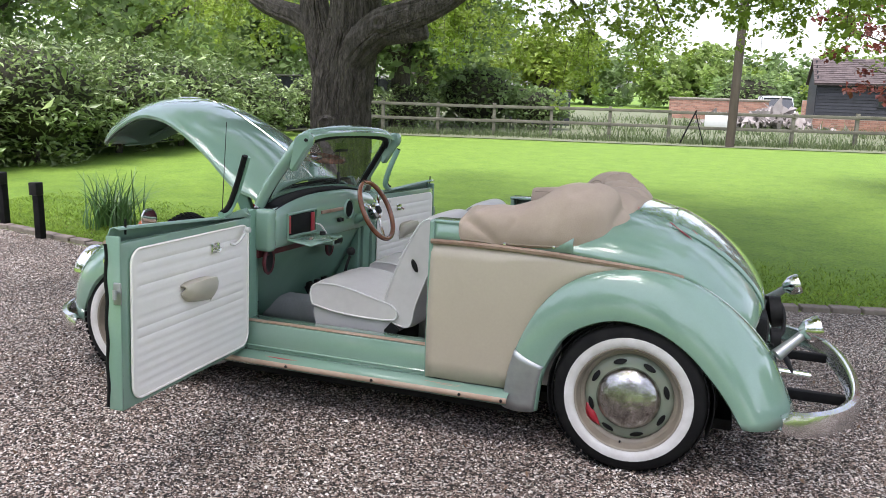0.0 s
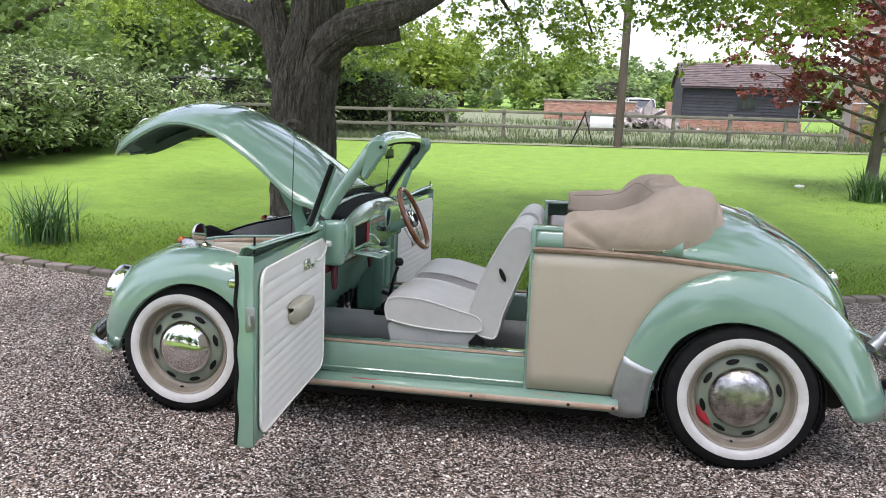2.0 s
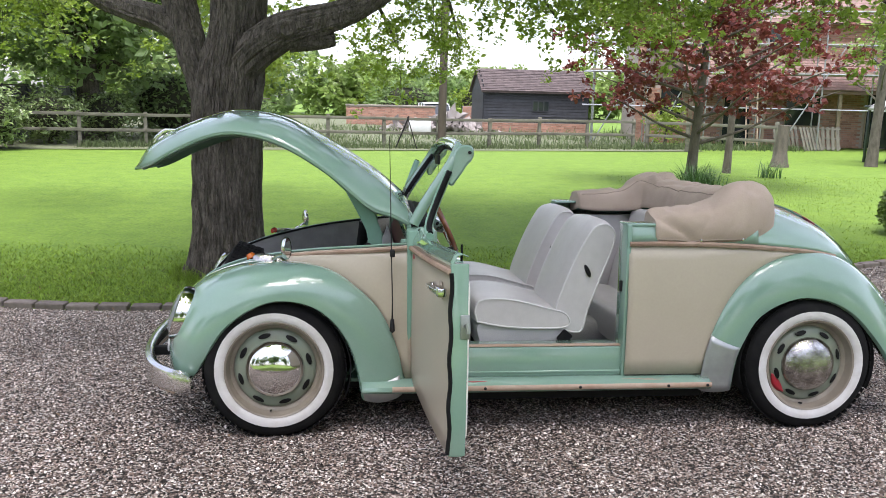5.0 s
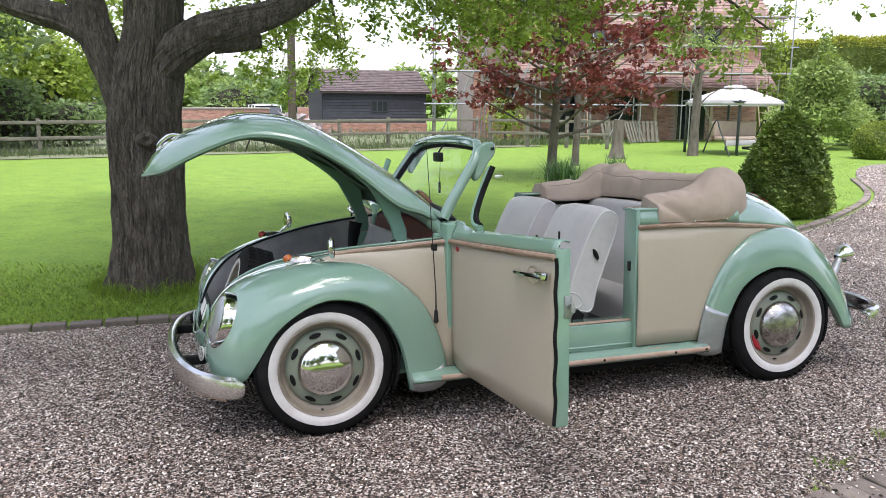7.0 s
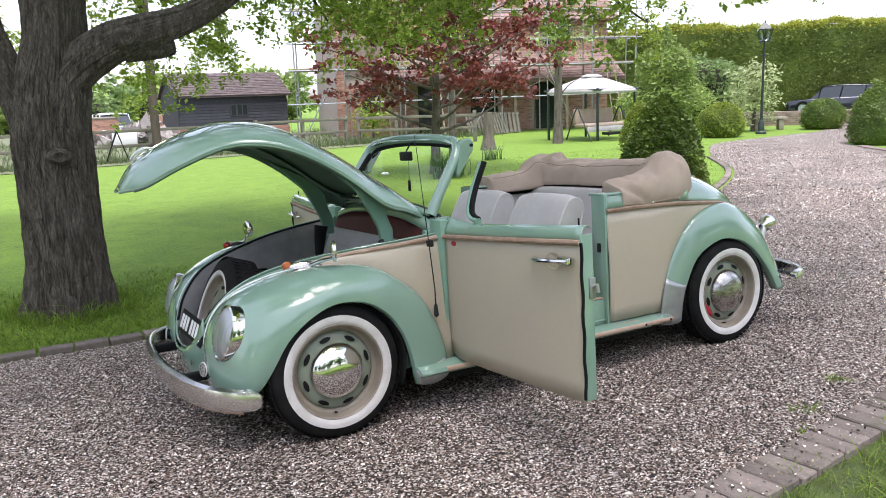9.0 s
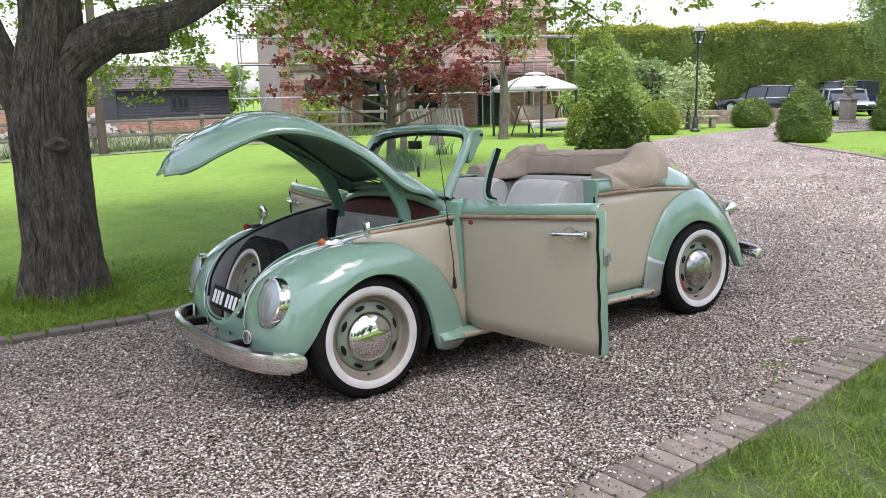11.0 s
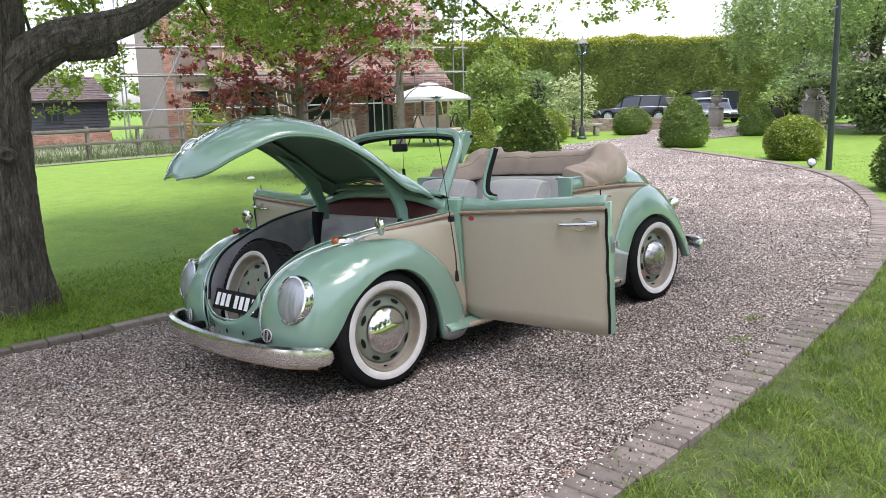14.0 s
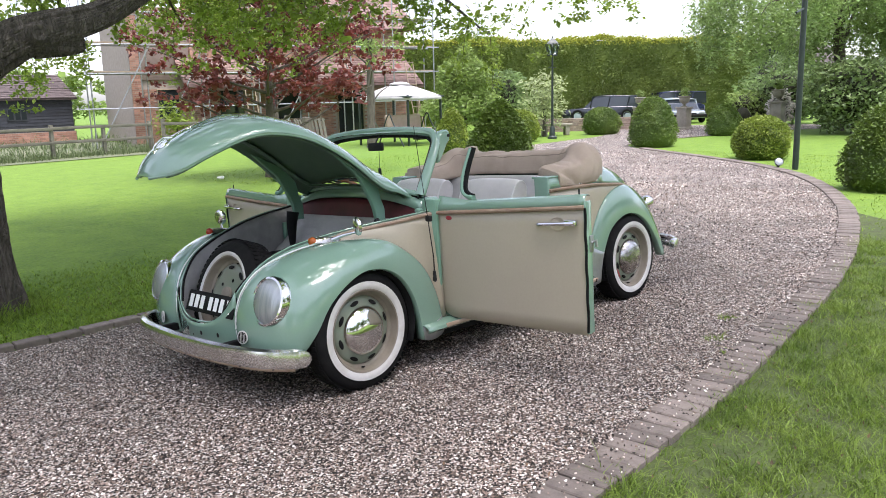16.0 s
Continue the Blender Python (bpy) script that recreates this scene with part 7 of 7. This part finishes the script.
# rear body
for s in (-1, 1):
    top = crom([(.34, .722, .850), (.55, .725, .852), (.80, .724, .846), (1.0, .715, .832), (1.18, .695, .815), (1.33, .645, .790)], 40)
    low = [V(.34 + .36 * i / 11, .733, .262) for i in range(12)] + [p for p in crom(R_IN[1:7] + [(1.33, .632, .785)], 29)][1:]
    rows = [[t + (b - t) * j / 8 + V(0, .012 * math.sin(math.pi * j / 8), 0) for j in range(9)] for t, b in zip(top, low)]
    part("quarter_panel", sided(grid(rows), s), CREAM, car, "cream rear side panel", solid=.005)
    part("waist_strip", bead([(p.x, p.y + .007, p.z) for p in top[::6]] + [(1.36, .632, .783)], .0115, 40, s), PRIMER, car, "brown primed waist strip")
    part("lock_pillar", sided(box(.328, .350, .62, .728, .25, .935, .006), s), GREEN, car, "mint green door pillar")
    part("striker", sided(box(.320, .332, .665, .69, .63, .68, .005), s), DARK, car, "dark door striker plate")
    part("pillar_top", sided(box(.328, .55, .60, .715, .925, .940, .006), s), GREEN, car)
    strip = [[V(x, y, z) for y, z in ((.722, .852), (.718, .89), (.708, .925), (.69, .938))] for x in (.335 + .60 * i / 16 for i in range(17))]
    part("upper_side", sided(grid(strip), s), GREEN, car, solid=.005)
DECK = [(.90, 1.02, .716, .852), (1.02, 1.04, .715, .838), (1.14, 1.03, .705, .825), (1.30, .985, .655, .80), (1.44, .915, .60, .745), (1.55, .835, .555, .675), (1.63, .755, .52, .61), (1.675, .69, .495, .56), (1.69, .645, .48, .53)]
dc, de = crom([(a, 0, b) for a, b, *_ in DECK], 34), crom([(a, c, d) for a, _, c, d in DECK], 34)


def deck_row(c, e, n=15):
    row = []
    for j in range(-n, n + 1):
        a = j / n * math.pi / 2
        k = (1 - abs(math.cos(a)) ** 1.1)
        row.append(V(c.x - .05 * abs(math.sin(a)) ** 3 * (c.x > 1.4) * (c.x - 1.4) / .3, e.y * abs(math.sin(a)) ** .86 * (1 if j > 0 else -1), c.z + (e.z - c.z) * k))
    return row


deck_rows = [deck_row(c, e) for c, e in zip(dc, de)]
deck = part("rear_deck", grid(deck_rows), GREEN, car, "mint green rear deck with red scratches", solid=.006)
lid = [[p + V(.004, 0, .006) for p in r[9:22]] for r in deck_rows[12:]]
part("engine_lid", grid(lid), GREEN, car, "mint green engine lid", solid=.006)
for x, y, l, a in ((1.10, -.30, .09, 10), (1.33, -.42, .12, 30), (1.38, -.36, .07, 40), (1.48, -.30, .06, 25)):
    i = min(range(34), key=lambda q: abs(dc[q].x - x))
    row = deck_rows[i]
    p = min(row, key=lambda q: abs(q.y - y))
    p2 = min(deck_rows[min(i + 2, 33)], key=lambda q: abs(q.y - y))
    t = (p2 - p).normalized()
    w = V(0, 1, 0)
    nrm = t.cross(w)
    nrm = nrm if nrm.z > 0 else -nrm
    b = grid([[p + t * (l * (i2 / 8 - .5)) + (w - nrm * w.dot(nrm)) * (q * .010 * math.sin(math.pi * i2 / 8) + .006 * noise.noise(V(i2, x * 9, 0))) + nrm * .0075 for q in (-1, 1)] for i2 in range(9)])
    part("red_scratch", b, RED, deck, "red scratch in the paint", solid=.003)
ra_rows = [[V(1.655 + .14 * (j / 5) + .03 * math.sin(math.pi * j / 5) - .05 * abs(q) ** 3 * (1 - j / 5), q * (.47 + 0 * j), .54 - .27 * j / 5) for j in range(6)] for q in (-1 + 2 * i / 20 for i in range(21))]
part("rear_apron", grid(ra_rows), GREEN, car, "mint green rear apron", solid=.005)
part("engine", joined(box(1.60, 1.72, -.24, .24, .42, .58, .03), lathe([(.0, .05), (.07, .05), (.075, .0), (.02, -.02)], 20, Matrix.Translation((1.735, .05, .55)) @ V(1, 0, .2).to_track_quat("Z", "Y").to_matrix().to_4x4()), lathe([(.0, .04), (.045, .04), (.05, .0)], 18, Matrix.Translation((1.74, -.10, .46)) @ V(1, 0, .1).to_track_quat("Z", "Y").to_matrix().to_4x4()), tube(crom([(1.70, .15, .60), (1.78, .08, .58), (1.79, -.06, .50), (1.74, -.15, .44)], 16), .010, 6)), DARK, car, "black engine parts showing below the lid")
for y in (-.17, .17):
    part("tailpipe", tube([(1.60, y, .25), (1.95, y, .235)], .020, 12), CHROME, car, "chrome tailpipe")
part("silencer", tube([(1.66, -.40, .24), (1.66, .40, .24)], .06, 14), DARK, car)
for s in (-1, 1):
    tb = V(1.735, s * .545, .50)
    te = V(1.84, s * .495, .60)
    st = part("tail_lamp", tube([tb, tb + (te - tb) * .5, te], [.026, .020, .018], 10), ALLOY, car, "tail lamp on a stalk with a chrome cone")
    part("lamp_cone", lathe([(.020, -.03), (.045, .0), (.052, .04), (.047, .055), (.0, .06)], 20, Matrix.Translation(te) @ V(.75, 0, .30).to_track_quat("Z", "Y").to_matrix().to_4x4()), CHROME, st)
    part("lamp_opening", lathe([(.0, .004), (.032, .003), (.038, -.002)], 20, Matrix.Translation((1.785, s * .43, .455)) @ V(.85, s * .2, .55).to_track_quat("Z", "Y").to_matrix().to_4x4() @ Matrix.Diagonal((1, 1.5, 1, 1))), BLACK, car, "empty dark lamp opening")


def bumper(pts, name, label):
    path = crom(pts, 60)
    rows = []
    for i, p in enumerate(path):
        t = (path[min(i + 1, 59)] - path[max(i - 1, 0)]).normalized()
        o = t.cross(V(0, 0, 1)).normalized()
        q = min(1.0, min(i, 59 - i) / 5 + .55)
        rows.append([p + o * a + V(0, 0, b * q) for a, b in ((-.028, .040), (-.010, .048), (.008, .040), (.014, .012), (.012, .0), (.014, -.014), (.008, -.038), (-.010, -.046), (-.028, -.036))])
    return part(name, grid(rows), BUMPER, car, label, solid=.004)


FB = [(-1.545, -.735, .250), (-1.63, -.72, .256), (-1.735, -.61, .267), (-1.80, -.42, .277), (-1.83, -.2, .283), (-1.838, 0, .287), (-1.83, .2, .289), (-1.80, .42, .288), (-1.735, .61, .282), (-1.63, .72, .275), (-1.545, .735, .27)]
fbump = bumper(FB[::-1], "front_bumper", "worn chrome front bumper with bare patches")
low_path = crom([V(*p) + V(.008, 0, -.043) for p in FB[1:-1]], 50)
band = part("bumper_band", tube(low_path, (.006, .014), 8, up=(0, 0, 1)), SILL_TRIM, fbump, "bare brown band under the bumper")
for i in range(4, 48, 6):
    part("band_bolt", lathe([(.0, .004), (.006, .003), (.007, .0)], 8, Matrix.Translation(low_path[i] + V(-.006, 0, 0)) @ V(-1, 0, 0).to_track_quat("Z", "Y").to_matrix().to_4x4()), DARK, band)
RB = [(1.76, -.775, .300), (1.86, -.75, .300), (1.98, -.62, .30), (2.06, -.40, .30), (2.09, 0, .30), (2.06, .40, .30), (1.98, .62, .30), (1.86, .75, .30), (1.76, .775, .30)]
bumper(RB, "rear_bumper", "worn chrome rear bumper")
for y in (-.33, .33):
    part("bumper_iron", box(-1.80, -1.62, y - .02, y + .02, .27, .31, .005), BLACK, car)
    part("bumper_iron", box(1.70, 2.03, y - .02, y + .02, .27, .31, .005), BLACK, car)


# doors, standing wide open
def door(s):
    ang = radians(-86.1)
    m = Matrix.Diagonal((1, -s, 1, 1)) @ Matrix.Translation((-.592, -.690, 0)) @ Matrix.Rotation(ang, 4, "Z")
    L = .928
    trim = lambda u: .826 + .046 * u / L
    skin_rows, green_rows = [], []
    for i in range(25):
        u = L * i / 24
        bow = .018 * math.sin(math.pi * i / 24)
        zb = .254 + .05 * max(0, 1 - u / .10) ** 2
        skin_rows.append([V(u, -bow * (.5 + .5 * math.sin(math.pi * j / 8)) - .022, zb + (trim(u) - zb) * j / 8) for j in range(9)])
        green_rows.append([V(u, -bow * .5 - .022 + q, trim(u) + k) for q, k in ((0, 0), (.002, .03), (.012, .052), (.03, .058 + .03 * max(0, 1 - u / .2)), (.05, .05))])
    d = part("car_door", joined(sided(box(.0, L, -.018, .028, .256, .875, .008), 1)), GREEN, car, "open car door, cream outside and white card inside")
    d.data.transform(m)
    for nm, rr, mt in (("door_skin", skin_rows, CREAM), ("door_top", green_rows, GREEN)):
        b = grid(rr)
        b.transform(m)
        part(nm, b, mt, d, solid=.004)
    b = tube([V(u, -.030 - .009 * math.sin(math.pi * u / L), trim(u)) for u in (L * i / 20 for i in range(21))], .0105, 8)
    b.transform(m)
    part("door_strip", b, PRIMER, d, "brown primed waist strip")
    b = box(L - .006, L + .004, -.028, .030, .262, .90, .004)
    b.transform(m)
    part("door_end", b, GREEN, d)
    b = tube([V(L + .003, -.027 + .003 * math.sin(z * 40), z) for z in (.27 + .6 * i / 20 for i in range(21))], .007, 6)
    b.transform(m)
    part("door_seal", b, BLACK, d, "black rubber door seal")
    b = joined(box(L + .002, L + .010, .004, .036, .655, .735, .004), tube([V(L + .010, .02, .70), V(L + .028, .024, .71), V(L + .030, .026, .68)], .008, 8))
    b.transform(m)
    part("door_latch", b, ALLOY, d, "dull metal door latch")
    b = tube([V(L - .05, .015, .90), V(L - .05, .015, .955)], .004, 6)
    b.transform(m)
    part("lock_button", b, BLACK, d)
    # quarter post and its dark channel
    post = crom([V(.235, .015, .905), V(.19, .018, .915), (V(.158, .024, .95)), V(.152, .055, 1.04), V(.168, .10, 1.16)], 24)
    b = tube(post, [(.018, .014)] * 24, 8, up=(1, 0, 0))
    b.transform(m)
    qp = part("quarter_post", b, GREEN_DULL, d, "green quarter light post")
    b = tube([p + V(.016, 0, .004) for p in post[2:]], (.012, .016), 8, up=(1, 0, 0))
    b.transform(m)
    part("window_channel", b, BLACK, qp)
    # inner card with pressed ribs, pull, handle and winder
    card = []
    cw, ch0 = (.045, L - .045), (.285, .845)
    for i in range(41):
        u = cw[0] + (cw[1] - cw[0]) * (.5 - .5 * math.cos(math.pi * i / 40))
        du = min(u - cw[0], cw[1] - u)
        cut = .055 - math.sqrt(max(0, .055 ** 2 - max(0, .055 - du) ** 2))
        ch = (ch0[0] + cut, ch0[1] - cut)
        col = []
        for j in range(61):
            z = ch[0] + (ch[1] - ch[0]) * j / 60
            groove = 0
            if .03 < (u - cw[0]) < (cw[1] - cw[0] - .03):
                for gz in [.33 + .036 * k for k in range(8)] + [.66, .705, .75, .79]:
                    groove = max(groove, 1 - abs(z - gz) / .008)
            col.append(V(u, .036 - .004 * max(groove, 0), z))
        card.append(col)
    b = grid(card)
    b.transform(m)
    cd = part("door_card", b, WHITE_CARD, d, "white ribbed door card", solid=.005)
    if s < 0:
        b = tube([V(q[0], .040, q[1]) for q in [(c[0].x, c[0].z) for c in card] + [(c[-1].x, c[-1].z) for c in card[::-1]]], .005, 6, closed=True)
        b.transform(m)
        part("card_edge", b, WHITE_CARD, cd)
    pull = crom([(.36, .04, .60), (.37, .075, .625), (.44, .09, .635), (.53, .09, .64), (.58, .06, .645)], 20)
    rows = []
    for i, p in enumerate(pull):
        k = (.35 + .65 * math.sin(math.pi * min(1, .12 + i / 21)) ** .6)
        rows.append([V(p.x, .04, p.z + .030 * k), p + V(0, .0, .034 * k), p + V(0, .004, .016 * k), p + V(0, .0, -.012 * k), p + V(0, -.016, -.042 * k), V(p.x, .04, p.z - .062 * k)])
    b = grid(rows)
    b.transform(m)
    part("door_pull", b, BONE, d, "bone coloured door pull pocket", solid=.010)
    b = joined(box(.30, .36, .038, .05, .755, .80, .006), tube([V(.335, .05, .775), V(.32, .065, .775), V(.35, .07, .765)], .006, 6))
    b.transform(m)
    part("inner_handle", b, CHROME, d, "chrome inner door handle")
    b = joined(tube(crom([V(.20, .04, .775), V(.19, .06, .775), V(.14, .065, .80), V(.11, .065, .83)], 12), .006, 8), lathe([(.0, .02), (.012, .02), (.013, .0)], 12, Matrix.Translation((.11, .065, .83)) @ Matrix.Rotation(radians(-90), 4, "X")))
    b.transform(m)
    part("window_winder", b, PIPING, d, "pale window winder")
    b = joined(tube(crom([V(.68, -.035, .79), V(.69, -.060, .79), V(.78, -.066, .795), V(.89, -.060, .80)], 16), (.011, .009), 8, up=(0, 0, 1)), box(.835, .90, -.066, -.034, .785, .815, .006))
    b.transform(m)
    part("door_handle", b, CHROME, d, "chrome outer door handle")
    b = lathe([(.0, -.004), (.03, -.003), (.036, .001)], 20, Matrix.Translation((.78, -.033, .79)) @ Matrix.Rotation(radians(90), 4, "X") @ Matrix.Diagonal((1.2, .9, 1, 1)))
    b.transform(m)
    part("handle_recess", b, CREAM, d)
    for z in (.36, .74):
        b = tube([V(.0, -.012, z - .03), V(.0, -.012, z + .03)], .011, 8)
        b.transform(m)
        part("door_hinge", b, GREEN, d)
    if s < 0:
        b = lathe([(.0, .002), (.010, .0015), (.012, .0)], 10, Matrix.Translation((.09, -.028, .80)) @ Matrix.Rotation(radians(90), 4, "X") @ Matrix.Diagonal((1.8, 1, 1, 1)))
        b.transform(m)
        part("paint_chip", b, RED, d, "small red paint chip")
    return d


for s in (-1, 1):
    door(s)

# whip aerial on the near front side
part("aerial", tube([(-.70, -.735, .52), (-.70, -.735, .60), (-.705, -.715, .80), (-.715, -.66, 1.30)], [.004, .003, .0025, .0015], 6), DARK, car, "thin whip aerial")
part("aerial_clip", box(-.712, -.690, -.735, -.70, .79, .82, .004), DARK, car)
part("aerial_foot", lathe([(.0, .03), (.008, .02), (.012, -.03), (.0, -.04)], 12, Matrix.Translation((-.70, -.735, .50))), DARK, car)

# folded hood under its canvas cover
HOODKEYS = [((.463, -.632), ((.092, .866), (.100, .900), (.098, .945), (.075, .985), (.0, .998), (-.075, .985), (-.095, .90))),
            ((.58, -.636), ((.094, .862), (.104, .900), (.102, .950), (.078, .992), (.0, 1.005), (-.080, .990), (-.100, .89))),
            ((.72, -.630), ((.098, .862), (.112, .905), (.110, .960), (.082, 1.01), (.0, 1.030), (-.085, 1.01), (-.110, .89))),
            ((.85, -.600), ((.120, .868), (.138, .920), (.132, 1.005), (.092, 1.075), (.01, 1.105), (-.080, 1.07), (-.118, .90))),
            ((.945, -.51), ((.165, .900), (.160, .965), (.138, 1.05), (.088, 1.105), (.0, 1.122), (-.095, 1.07), (-.135, .92))),
            ((.985, -.30), ((.175, .985), (.160, 1.012), (.135, 1.048), (.088, 1.076), (-.01, 1.086), (-.105, 1.05), (-.135, .92))),
            ((.995, 0.0), ((.170, 1.024), (.158, 1.036), (.132, 1.052), (.085, 1.068), (-.01, 1.074), (-.105, 1.045), (-.14, .92)))]
HOODKEYS += [((x, -y), sec) for (x, y), sec in HOODKEYS[-2::-1]]
HN = 150
cl = crom([(x, y, 0) for (x, y), _ in HOODKEYS], HN)
secs = [crom([(sec[k][0], sec[k][1], 0) for _, sec in HOODKEYS], HN) for k in range(7)]
rows = []
for i, p in enumerate(cl):
    t = (cl[min(i + 1, HN - 1)] - cl[max(i - 1, 0)]).normalized()
    o = V(t.y, -t.x, 0)
    row = []
    for j, q in enumerate(crom([secs[k][i] for k in range(7)], 32)):
        c = V(p.x, p.y, 0) + o * q.x + V(0, 0, q.y)
        free = math.sin(math.pi * min(1, max(0, j - 1) / 28))
        sag = .010 * noise.noise(V(c.x * 6, c.y * 6, c.z * 5)) + .003 * noise.noise(V(c.x * 17, c.y * 17, c.z * 14))
        crease = -.028 * max(0, 1 - 6 * abs(noise.noise(V(c.x * 3.2 + c.z * 4, c.y * 3.2 - c.z * 3, 4.7)))) - .008 * max(0, 1 - 5 * abs(noise.noise(V(c.x * 7 - c.z * 5, c.y * 7, 9.1))))
        side = abs(p.y)
        tuck = -.042 * max(0, 1 - max(0, .44 - side + .10 * (c.z - 1.0)) / .17) * (side < .44 + .10 * (c.z - 1.0)) + .010 * math.exp(-((side - .47) / .03) ** 2)
        crease += tuck * max(0, free)
        c += (o * (q.x * 6) + V(0, 0, .6)).normalized() * (sag + crease) * (.35 + .65 * free)
        row.append(c)
    rows.append(row)
for end in (0, HN - 1):
    mid = sum(rows[end], V(0, 0, 0)) / 32
    for j in range(32):
        rows[end][j] = mid + (rows[end][j] - mid) * .90
seam_in, seam_low = [r[26] + V(0, 0, .002) for r in rows[2:-2]], [r[1] + V(0, 0, .0) for r in rows[1:-1]]
hc_bm = grid(rows)
hc_bm.verts.ensure_lookup_table()
hc_bm.faces.new(hc_bm.verts[:32])
hc_bm.faces.new(hc_bm.verts[-32:])
cover = part("hood_cover", hc_bm, CANVAS, car, "beige canvas cover over the folded hood", solid=.004)
part("cover_seam", tube(seam_in, .0032, 6), CANVAS_EDGE, cover, "stitched seam of the cover")
part("cover_hem", tube(seam_low, .0045, 6), CANVAS_EDGE, cover, "bound lower hem of the cover")
for x, y, z in ((.50, -.722, .872), (.66, -.735, .868), (.86, -.725, .872), (1.0, -.66, .91)):
    part("cover_stud", lathe([(.0, .007), (.005, .006), (.008, .0)], 10, Matrix.Translation((x, y, z)) @ V(0, -1, .1).to_track_quat("Z", "Y").to_matrix().to_4x4()), CHROME, cover)

# ---- edging blocks along both sides of the drive ----
def edging(name, line, x0, x1, step, across, out, label):
    e = tagged(thing(name), label, "edging", kind="structure")
    for p, t in walk_along(line, step):
        if not x0 < p.x < x1:
            continue
        n = V(-t.y, t.x, 0) * out
        c = p + n * .10
        ob = new("brick", brick_mesh)
        ob.parent = e
        turn = math.atan2(t.y, t.x) + (math.pi / 2 if across else 0) + rnd.uniform(-.022, .022)
        ob.matrix_basis = Matrix.LocRotScale((c.x + rnd.uniform(-.006, .006), c.y + rnd.uniform(-.006, .006), ground_z(c.x, c.y) - .033 + rnd.uniform(-.003, .004)), Euler((rnd.uniform(-.018, .018), rnd.uniform(-.018, .018), turn)), (1, 1, 1))
    return e


edging("edging_near", near_line, -3.4, 15, .1075, True, -1, "weathered grey-brown brick edging beside the drive")
edging("edging_far", far_line, -5.5, 11, .225, False, 1, "low weathered brick edging of the lawn")
